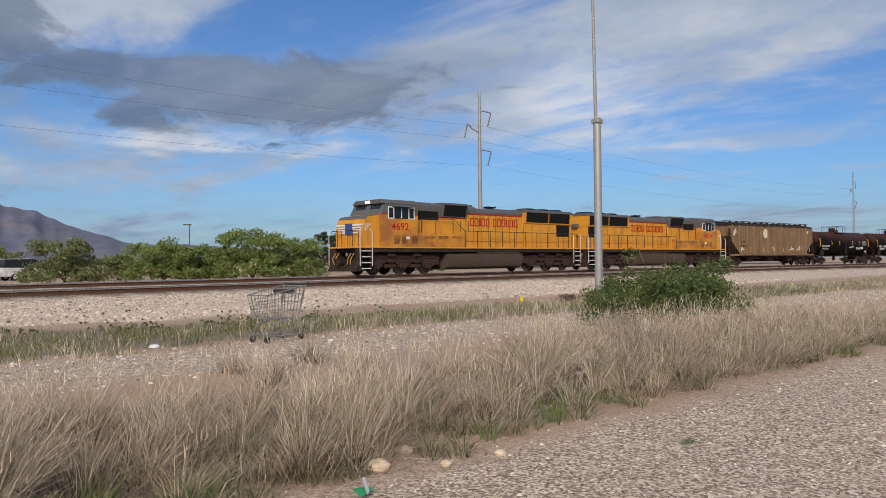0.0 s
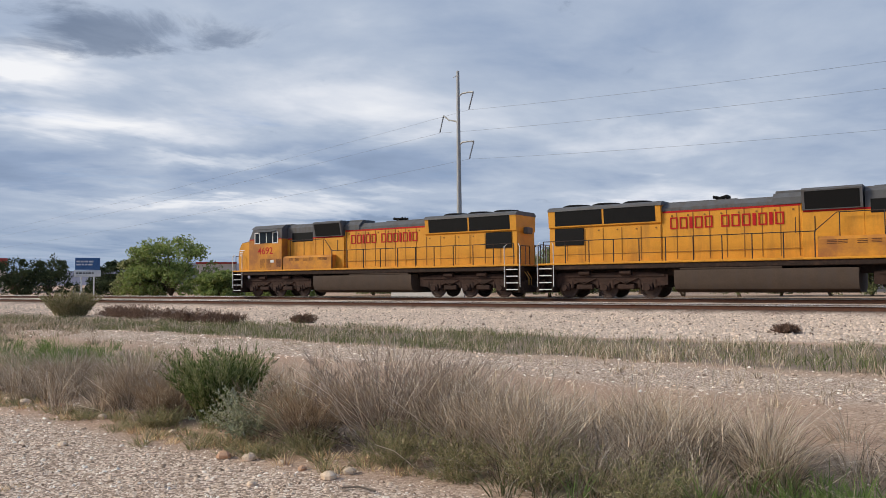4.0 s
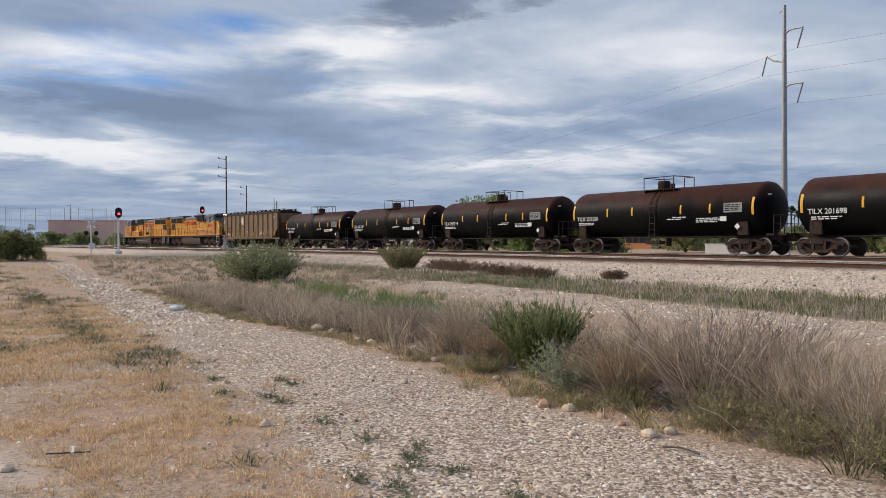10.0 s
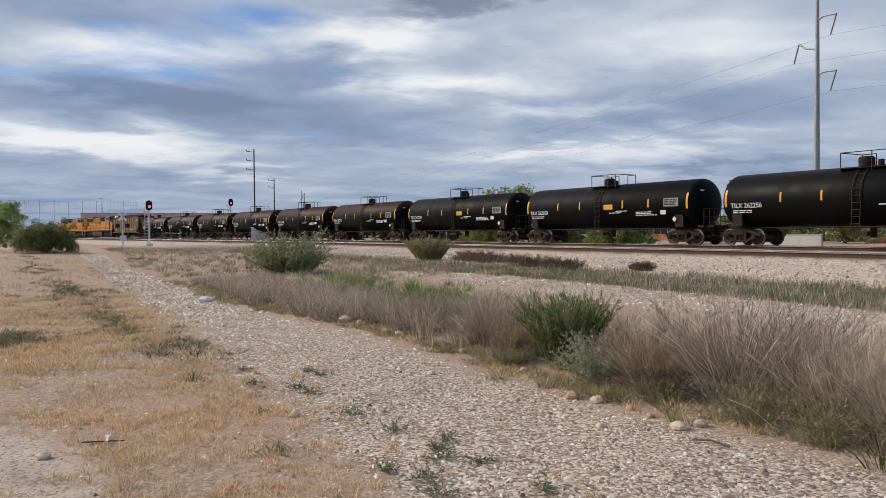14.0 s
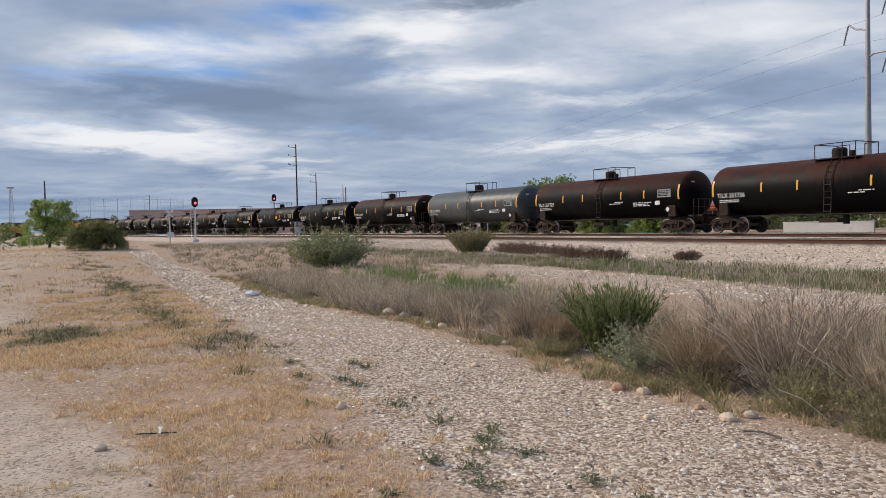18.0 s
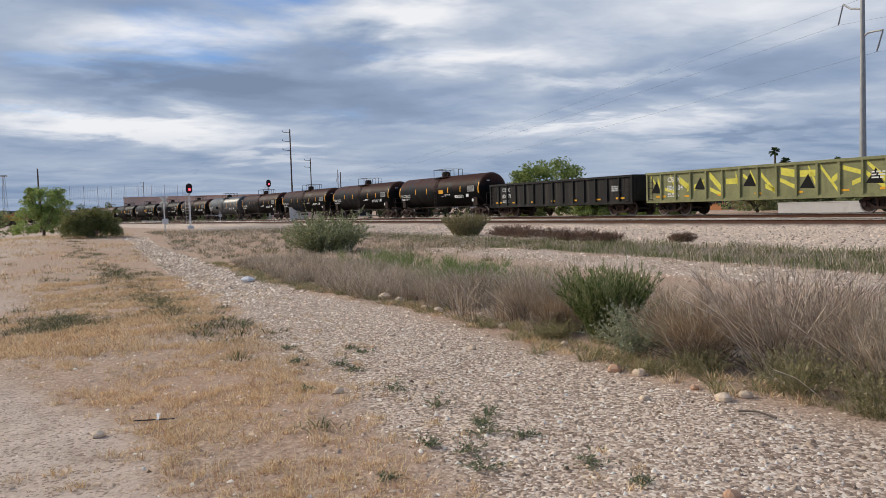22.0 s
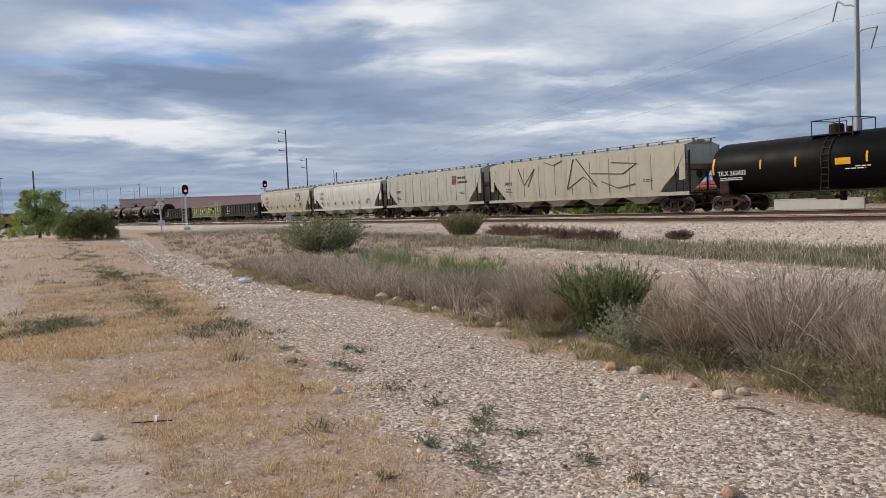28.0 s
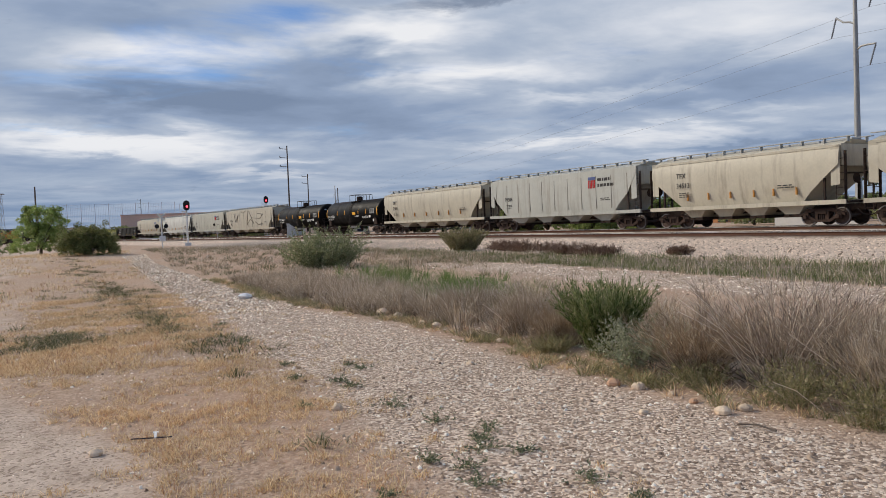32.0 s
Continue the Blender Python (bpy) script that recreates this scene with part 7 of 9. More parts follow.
def make_shrubs():
    shrub("green_shrub", "dense dark green desert broom bush by the dirt road", 14.9, 9.2, 3.3, 1.3, 0.032, green_leaf, 200, 150, 40, 3)
    leaf_g, tip_g = green_leaf, broom
    bush("broom_bush", "feathery green broom bush at the edge of the gravel", -6.75, 4.62, (
        ("stem_tangle", "foliage", brown_shoot, leaf_g, dict(n=170, h=0.72, root=0.14, lean=0.52, width=0.0022, kids=70, kid_len=0.075, kid_open=0.35, kid_width=0.0042, start=0.10, sag=0.3)),
        ("upright_growth", "young_growth", broom, tip_g, dict(n=230, h=0.78, root=0.20, lean=0.36, width=0.0018, kids=38, kid_len=0.065, kid_open=0.28, kid_width=0.0034, start=0.45, sag=0.3))), seed=44)
    t = bush("saltbush", "grey-green saltbush with small pale leaves", -5.95, 4.40, (("stem_tangle", "pale_foliage", twig, sage, dict(n=170, h=0.50, root=0.12, lean=0.8, width=0.0018, kids=34, kid_len=0.032, kid_open=0.9, kid_width=0.006, start=0.2)),), seed=45)
    woody = [(-5.42, 4.62, 0.60, 230, brown_shoot, brown_shoot, "brown dry broom bush with fine upright twigs"), (-4.85, 4.95, 0.84, 240, grey_shoot, dark_twig, "bare grey-brown woody bush with tangled twigs"),
             (-4.45, 5.15, 0.80, 200, grey_shoot, dark_twig, "bare grey woody bush with dry twigs"), (-3.95, 5.05, 0.66, 210, grey_shoot, straw, "bare grey woody bush with dry twigs"), (-3.4, 5.0, 0.62, 200, grey_shoot, straw, "grey dry bush grown through with straw"),
             (-7.75, 4.7, 0.46, 240, brown_shoot, brown_shoot, "brown dry bush beside the gravel path"), (-8.75, 4.75, 0.60, 260, grey_shoot, grey_straw, "grey-brown domed dry bush beside the gravel path"), (-9.3, 5.3, 0.58, 240, grey_shoot, straw, "grey-brown domed dry bush beside the gravel path"),
             (-10.6, 4.9, 0.5, 220, grey_shoot, grey_straw, "low grey dry bush beside the gravel path"), (-5.0, 5.9, 0.52, 160, grey_shoot, straw, "grey dry bush grown through with straw"), (-7.6, 5.6, 0.44, 160, grey_shoot, straw, "grey dry bush grown through with straw"),
             (1.2, 5.3, 0.62, 200, grey_shoot, grey_straw, "grey dead bush in the tall grass"), (6.5, 5.6, 0.6, 200, grey_shoot, grey_straw, "grey dead bush in the tall grass"), (9.2, 5.9, 0.6, 200, grey_shoot, grey_straw, "grey dead bush in the tall grass")]
    for i, (x, y, h, n, m1, m2, words) in enumerate(woody):
        bush("dead_bush", words, x, y, (
            ("twig_tangle", "twiggy_growth", m1, m2, dict(n=n, h=h * 1.04, root=0.16, lean=0.72, width=0.0034, kids=22, kid_len=0.12, kid_open=0.32, kid_width=0.0017, start=0.30, kink=0.03)),
            # dark stems and shoots stand for the shade in the bush's core
            ("dead_heart", "dry_litter", shade_thatch, shade_thatch, dict(n=60, h=h * 0.55, root=0.2, lean=1.0, width=0.004, kids=10, kid_len=0.08, kid_open=0.8, kid_width=0.003, start=0.1))), group="dead bushes", seed=600 + 40 * i)
    for i, (x, y, h, words) in enumerate(((-4.25, 4.5, 0.36, "yellow-green weed clump beside the gravel"), (-3.72, 4.62, 0.32, "olive weed clump beside the gravel"), (-3.05, 4.62, 0.40, "olive weed clump beside the gravel"), (-5.15, 4.4, 0.22, "olive weed clump beside the gravel"), (-2.3, 4.7, 0.36, "olive weed clump beside the gravel"), (-7.35, 4.35, 0.22, "olive weed clump beside the gravel"))):
        bush("yellow_green_weed", words, x, y, (("leafy_growth", "foliage", weedy, weedy, dict(n=150, h=h, root=0.13, lean=0.85, width=0.0019, kids=22, kid_len=0.032, kid_open=0.5, kid_width=0.0036, start=0.2)),), seed=650 + i)
    for i, (x, y) in enumerate(((-4.05, 4.62), (-3.5, 4.72), (-4.75, 4.6), (-8.6, 4.45))):
        bush("fallen_twigs", "pale bare stems fallen out of the dry bushes", x, y, (("bare_stem_tangle", "", grey_shoot, grey_shoot, dict(n=22, h=0.46, root=0.16, lean=1.3, width=0.0032, kink=0.03, sag=0.2)),), category="twigs", group="dead bushes", seed=900 + i)
    bush("creosote_bush", "loose grey-green creosote bush in the grass", -27.0, 6.9, (
        ("stem_tangle", "foliage", bark, creosote, dict(n=190, h=1.30, root=0.75, lean=0.9, width=0.008, kids=100, kid_len=0.11, kid_open=0.8, kid_width=0.013, start=0.06, kink=0.06)),
        ("upright_growth", "young_growth", twig, creosote, dict(n=60, h=1.6, root=0.6, lean=0.55, width=0.007, kids=70, kid_len=0.10, kid_open=0.5, kid_width=0.010, start=0.3, kink=0.05))), seed=9)
    bush("round_bush", "small yellow-green bush before the ballast", -35.6, 16.2, (("stem_tangle", "foliage", bark, weedy, dict(n=210, h=1.12, root=0.6, lean=0.6, width=0.007, kids=76, kid_len=0.13, kid_open=0.3, kid_width=0.014, start=0.06)),), seed=10)
    shrub("large_bush", "dense olive-green desert bush beside the path", -47.8, -1.3, 3.1, 1.6, 0.045, weed_green, 300, 110, 40, 11, low=0.02)
    tumble = ((-31.6, 16.8, 0.55, "dark brown dry tumbleweed thicket"), (-30.2, 16.9, 0.6, "dark brown dry tumbleweed thicket"), (-27.8, 16.7, 0.5, "dark brown dry tumbleweed thicket"), (-26.6, 16.6, 0.5, "reddish-brown dry weeds at the ballast's foot"),
              (-24.8, 16.5, 0.48, "reddish-brown dry weeds at the ballast's foot"), (-23.6, 16.4, 0.4, "reddish-brown dry weeds at the ballast's foot"), (-33.2, 17.0, 0.5, "reddish-brown dry weeds at the ballast's foot"), (-21.5, 17.9, 0.34, "small brown tuft on the ballast"),
              (1.9, 21.6, 0.3, "small dry brown tuft on the ballast slope"), (-6.2, 21.0, 0.2, "small dry brown tuft on the ballast slope"), (22, 17.5, 0.3, "small dry brown tuft on the ballast slope"), (24, 17.8, 0.34, "small dry brown tuft on the ballast slope"), (26.5, 18.2, 0.36, "small dry brown tuft on the ballast slope"),
              (28.6, 20.2, 0.34, "small dry brown tuft on the ballast slope"), (31, 18.5, 0.36, "small dry brown tuft on the ballast slope"))
    for i, (x, y, h, words) in enumerate(tumble):
        bush("dry_tumbleweed", words, x, y, (("twig_tangle", "twiggy_growth", rusty, rusty, dict(n=110, h=h * 1.05, root=h * 0.55, lean=1.1, width=0.005, kids=34, kid_len=0.13, kid_open=0.6, kid_width=0.006, start=0.2)),), group="dry weeds", seed=840 + i)
    for i, (x, y, w) in enumerate(((6.5, 17.3, 1.8), (9.0, 17.2, 2.2), (4.0, 17.6, 1.6), (11.5, 17.0, 1.6), (13.2, 16.7, 1.2))):
        shrub("low_green_weed", "low dark green weeds at the foot of the ballast", x, y, w, 0.17, 0.013, green_leaf, 60, 70, 12, 50 + i)
    weeds = [(-8.33, 1.66, 0.9), (-7.41, 1.58, 0.9), (-7.07, 1.9, 1.0), (-6.8, 1.96, 0.9), (-5.92, 2.04, 1.2), (-5.33, 2.16, 1.1), (-4.89, 2.35, 1.1), (-4.48, 2.11, 1.1), (-4.24, 1.9, 1.0), (-3.95, 1.84, 1.1), (-4.43, 1.73, 0.9), (-3.71, 2.38, 1.2),
             (-3.36, 2.44, 0.6), (-4.04, 1.33, 0.5), (-7.88, 2.24, 0.7), (-10.12, 1.52, 1.0), (-14.11, 1.16, 1.4), (-6.29, 1.41, 0.7), (-7.6, 2.3, 0.9), (-4.7, 2.22, 0.8), (-4.3, 2.3, 0.8), (-12.2, 1.5, 1.1), (5.6, 3.3, 0.7)]
    for i, (x, y, k) in enumerate(weeds):
        bush("weed", "small dusty green weed growing in the gravel", x, y, (("runner_growth", "foliage", olive, dusty, dict(n=16, h=0.10 * k, root=0.02, lean=1.45, width=0.0016, kids=13, kid_len=0.026 * k ** 0.5, kid_open=0.7, kid_width=0.0036, start=0.15, kink=0.08, flat=0.3)),), "weed", "weeds in the path", 700 + i)


make_grass()
make_stones()
make_rocks()
make_shrubs()


# ---- poles, signals, buildings, trees ----
def at(az, d, dz=0.0):
    """A place by bearing (degrees to the left of straight across the tracks) and distance."""
    x, y = -math.sin(radians(az)) * d, math.cos(radians(az)) * d
    return x, y, float(ground_z(x, y)) + dz


pole_steel = principled("galvanised_pole", (0.36, 0.36, 0.35), 0.55, 0.35, 1.5, 0.15, dirt=(0.22, 0.20, 0.18), dirt_amt=0.2, streak=1.5)
dark_wood = principled("dark_pole_wood", (0.13, 0.105, 0.085), 0.9, 0.0, 3.0, 0.3)
wire_mat = principled("wire", (0.15, 0.155, 0.17), 0.6, 0.4)
insul = principled("insulator_grey", (0.20, 0.21, 0.23), 0.5)


def tower_pole(az, d, h, turn, name="transmission_pole"):
    """A tapered steel pole with three bent davit arms and hanging insulators. Returns where the wires hang."""
    x, y, z = at(az, d)
    t = thing(name, "tall grey steel power transmission pole with three davit arms", "utility pole", pose(x, y, z, 0, 0, turn), "transmission poles")
    part("shaft", Mesh().cyl((0, 0, -0.2), (0, 0, h), 0.42, 0.20, 16), pole_steel, t)
    k = h / 29.0
    hang = []
    for side, zz in ((1, 25.6 * k), (-1, 22.2 * k), (1, 19.2 * k)):
        bend = Mesh().tube([(0, 0, zz), (side * 0.7, 0, zz + 0.35), (side * 1.6, 0, zz + 0.55 if side < 0 else zz + 0.35), (side * 2.6, 0, zz + (1.3 if side < 0 else 0.25))], 0.11, 8)
        part("davit_arm", bend, pole_steel, t)
        tip = (side * 2.6, 0, zz + (1.3 if side < 0 else 0.25))
        end = (side * 1.8 if side > 0 else side * 3.3, 0, tip[2] - 2.3)
        ins = Mesh().cyl(tip, end, 0.07, 0.07, 8)
        a, b = Vector(tip), Vector(end)
        for q in range(1, 10):
            c = a.lerp(b, q / 10)
            u = (b - a).normalized() * 0.03
            ins.cyl(c - u, c + u, 0.13, 0.13, 8)
        part("insulator", ins, insul, t)
        hang.append(Vector((x, y, z)) + Matrix.Rotation(radians(turn), 3, "Z") @ Vector(end))
    part("collar", Mesh().cyl((0, 0, h - 0.5), (-0.8, 0, h - 0.75), 0.05, 0.04, 6), pole_steel, t)
    hang.append(Vector((x, y, z + h)))
    return hang


def wire(a, b, sag, r=0.035):
    a, b = Vector(a), Vector(b)
    m = Mesh()
    n = 26
    pts = [a.lerp(b, i / n) - Vector((0, 0, 4 * sag * (i / n) * (1 - i / n))) for i in range(n + 1)]
    m.tube([tuple(p) for p in pts], r, 4)
    tagged(part("power_line", m, wire_mat, None), "thin grey overhead power line between steel poles", "power line", "power lines")


def make_poles():
    line = []
    for az, d, h, turn in ((-70.4, 300, 30.5, 0), (-45.2, 122, 28.0, 0), (38.75, 104, 30.0, 0), (74.8, 480, 27.0, 0)):
        line.append(tower_pole(az, d, h, turn))
    for p, q in zip(line[:-1], line[1:]):
        for i in range(3):
            wire(p[i], q[i], 2.2, 0.014)
    # near mast: a wide lower tube with a thin pole above
    x, y, z = 28.2, 20.7, float(ground_z(28.2, 20.7))
    t = thing("light_mast", "tall grey steel mast with a thick lower tube, on the ballast", "mast", pose(x, y, z))
    part("lower_tube", Mesh().lathe([(0.17, -0.2), (0.17, 7.6), (0.14, 7.7)], "z", (0, 0, 0), 14), pole_steel, t)
    part("upper_pole", Mesh().cyl((-0.05, 0, 5.5), (-0.32, 0, 17.5), 0.085, 0.05, 10), pole_steel, t)
    m = Mesh().box(-0.2, 0.2, -0.2, 0.2, 7.45, 7.65, 0.03)
    m.box(-0.25, 0.25, -0.25, 0.25, -0.02, 0.05)
    part("bracket", m, pole_steel, t)
    # wooden power poles far along the line
    for az, d, h, arms in ((78.1, 117, 13.4, 3), (76.72, 150, 11.8, 2), (94.6, 110, 8.0, 0), (88.2, 300, 14.5, 3), (74.6, 150, 9.0, 0)):
        x, y, z = at(az, d)
        p = thing("utility_pole", "dark wooden utility pole with short cross arms" if arms else "dark wooden pole without arms", "utility pole", pose(x, y, z), "wooden poles")
        part("shaft", Mesh().cyl((0, 0, -0.2), (0, 0, h), 0.135, 0.085, 10), dark_wood, p)
        for k in range(arms):
            zz = h - 0.5 - 1.3 * k
            part("cross_arm", Mesh().box(-0.05, 0.05, -0.06, 0.06, zz, zz + 0.1).cyl((0, -0.05, zz), (-0.2, -1.05, zz + 0.12), 0.045, n=6), dark_wood, p)
            part("insulator", Mesh().cyl((-0.2, -1.05, zz + 0.1), (-0.2, -1.05, zz + 0.35), 0.06, n=8), insul, p)
    # street lamps
    for az, d, h in ((-24.3, 120, 7.0), (5.8, 170, 8.0), (-4.1, 140, 8.8), (47.7, 130, 4.8), (24.8, 110, 5.4)):
        x, y, z = at(az, d)
        p = thing("street_lamp", "dark parking-lot lamp post with flat head", "street lamp", pose(x, y, z), "street lamps")
        part("post", Mesh().cyl((0, 0, -0.2), (0, 0, h), 0.09, 0.07, 8), dark_wood, p)
        part("lamp_head", Mesh().box(-0.9, 0.3, -0.15, 0.15, h, h + 0.16, 0.03), dark_wood, p)


red_glow = principled("red_signal_glow", (0.5, 0.02, 0.02), 0.4, emit=(1.0, 0.04, 0.06), emit_gain=6.0)
signal_black = principled("signal_black", (0.02, 0.02, 0.022), 0.6)
white_metal = principled("white_metal", (0.70, 0.70, 0.68), 0.5, 0.0, 3.0, 0.1, dirt=(0.4, 0.37, 0.33), dirt_amt=0.2)


def signal(az, d, lit, h=5.0):
    x, y, z = at(az, d)
    t = thing("railway_signal", "railway signal mast with black oval head showing red" if lit else "railway signal mast with black head, unlit side", "signal", pose(x, y, z, 0, 0, az), "signals")
    part("mast", Mesh().cyl((0, 0, -0.2), (0, 0, h - 0.3), 0.08, n=10).box(-0.35, 0.35, -0.35, 0.35, -0.05, 0.35, 0.03), white_metal, t)
    g = Mesh().lathe([(0.02, 0.0), (0.36, 0.02), (0.36, 0.06)], "y", (0, -0.1, h - 0.1), 20)
    g.box(-0.36, 0.36, -0.1, -0.04, h - 0.55, h - 0.1)
    g.lathe([(0.36, 0.0), (0.36, 0.06)], "y", (0, -0.1, h - 0.55), 20)
    g.box(-0.2, 0.2, -0.04, 0.3, h - 0.75, h + 0.1, 0.04)
    part("head", g, signal_black, t)
    if lit:
        part("lens", Mesh().lathe([(0.13, -0.19), (0.13, -0.13)], "y", (0.05, 0, h - 0.45), 14), red_glow, t, "glowing red lens")
    lad = ladder(t, -0.3, 0.15, 0.3, h - 0.6, 0.35, white_metal)
    part("platform", Mesh().box(-0.75, 0.1, -0.3, 0.4, h - 1.05, h - 1.0).cyl((-0.75, -0.3, h - 1.0), (-0.75, -0.3, h - 0.1), 0.02, n=5).cyl((-0.75, 0.4, h - 1.0), (-0.75, 0.4, h - 0.1), 0.02, n=5), white_metal, t)


def crossing_mast(az, d):
    x, y, z = at(az, d)
    t = thing("crossing_signal", "white grade-crossing signal mast with lamps and gate arm", "crossing signal", pose(x, y, z, 0, 0, az), "crossing signals")
    part("mast", Mesh().cyl((0, 0, -0.2), (0, 0, 3.5), 0.07, n=8), white_metal, t)
    g = Mesh()
    for s in (-1, 1):
        c, q = math.cos(s * 0.8), math.sin(s * 0.8)
        g.add([(c * u - q * w, -0.1, 3.2 + q * u + c * w) for u, w in ((-0.55, -0.1), (0.55, -0.1), (0.55, 0.1), (-0.55, 0.1))], [(0, 1, 2, 3), (3, 2, 1, 0)])
    part("crossbuck", g, white_metal, t)
    g = Mesh()
    for s in (-0.45, 0.45):
        g.lathe([(0.22, -0.12), (0.22, 0.02)], "y", (s, 0, 2.3), 14)
    pieces("flasher", g, signal_black, t)
    part("gate_arm", Mesh().cyl((0.1, 0, 1.0), (-2.2, 0.2, 1.15), 0.05, n=6).box(-0.25, 0.35, -0.3, 0.2, 0.75, 1.3, 0.03), white_metal, t)


def make_signals():
    signal(85.2, 95, True)
    signal(79.75, 128, True, 6.4)
    crossing_mast(86.9, 85)
    crossing_mast(83.2, 138)
    x, y, z = at(77.7, 108)
    t = thing("equipment_cabinet", "silver metal railway equipment cabinet with door", "cabinet", pose(x, y, z - 0.05, 0, 0, 60))
    part("body", Mesh().box(-1.1, 1.1, -0.6, 0.6, 0, 1.75, 0.03), white_metal, t)
    part("roof", Mesh().box(-1.18, 1.18, -0.68, 0.68, 1.75, 1.85, 0.02), white_metal, t)
    d = part("door", Mesh().box(-0.4, 0.4, -0.63, -0.6, 0.12, 1.65), white_metal, t)
    part("handle", Mesh().box(0.26, 0.32, -0.66, -0.63, 0.8, 1.0), signal_black, d)


def tree(name, label, az, d, w, h, mat, seed, leaf=0.16, n_c=60, per=26, trunk_h=0.22, dz=0.0, category="tree", group="trees beyond the tracks"):
    rng = np.random.default_rng(seed)
    x, y, z = at(az, d)
    d0 = d
    while 0 < az < 91 and float(off_line(x, y)) > -8 - w / 2:      # stay clear of the tracks
        d += 2
        x, y, z = at(az, d)
    w, h, leaf = 0.88 * w * d / d0, h * d / d0, leaf * d / d0
    t = thing(name, label, category, pose(x, y, z + dz), group)
    m, tips = Mesh(), []
    fork = Vector((0, 0, h * trunk_h))
    for k in range(int(rng.integers(2, 4))):
        m.cyl((rng.normal(0, 0.1), rng.normal(0, 0.1), -0.15), fork + Vector((rng.normal(0, 0.15), rng.normal(0, 0.15), 0)), 0.05 * h ** 0.7, 0.035 * h ** 0.7, 7, False)
    for i in range(13):
        a, r = 2 * math.pi * i / 13 + rng.normal(0, 0.25), rng.uniform(0.3, 0.95)
        tip = Vector((math.cos(a) * r * w * 0.5, math.sin(a) * r * w * 0.5, h * (0.45 + 0.5 * math.sqrt(max(0, 1 - r * r)) * rng.uniform(0.6, 1.0))))
        mid = fork.lerp(tip, 0.5) + Vector((0, 0, 0.06 * h))
        rr = 0.022 * h ** 0.7
        m.cyl(fork, mid, rr, rr * 0.6, 5, False)
        m.cyl(mid, tip, rr * 0.6, rr * 0.15, 5, False)
        tips += [tip, mid]
    part("trunk", m, bark, t)
    cs = []
    for i in range(n_c):
        if rng.uniform() < 0.45:
            p = tips[int(rng.integers(len(tips)))]
            cs.append((p.x + rng.normal(0, 0.05 * w), p.y + rng.normal(0, 0.05 * w), p.z))
        else:
            a, r = rng.uniform(0, 2 * math.pi), math.sqrt(rng.uniform(0.02, 1))
            zt = math.sqrt(max(0, 1 - r * r))
            cs.append((math.cos(a) * r * w * 0.5, math.sin(a) * r * w * 0.5, h * (0.06 + 0.06 * r + (0.88 - 0.10 * r) * zt * rng.uniform(0.0, 1.0))))
    v, f = leaf_cloud(rng, cs, per, rng.uniform(0.05, 0.13, len(cs)) * w, leaf, 0.75, True)
    v[:, 2] = np.maximum(v[:, 2], 0.15)
    tagged(part("crown", raw("crown", v, f, mat), None, t), kind="stuff")
    return t


mesquite = island("mesquite_leaves", (0.14, 0.165, 0.065), (0.36, 0.385, 0.18), alt=(0.44, 0.43, 0.24), alt_share=0.15, transl=0.5)
bright_palo = island("light_palo_verde_leaves", (0.17, 0.24, 0.06), (0.38, 0.47, 0.16), alt=(0.45, 0.50, 0.22), alt_share=0.2, transl=0.45)
palo = island("palo_verde_leaves", (0.14, 0.195, 0.05), (0.32, 0.39, 0.13), alt=(0.34, 0.37, 0.15), alt_share=0.2, transl=0.4)
far_tree = island("dark_tree_leaves", (0.03, 0.045, 0.02), (0.09, 0.11, 0.05), transl=0.2)


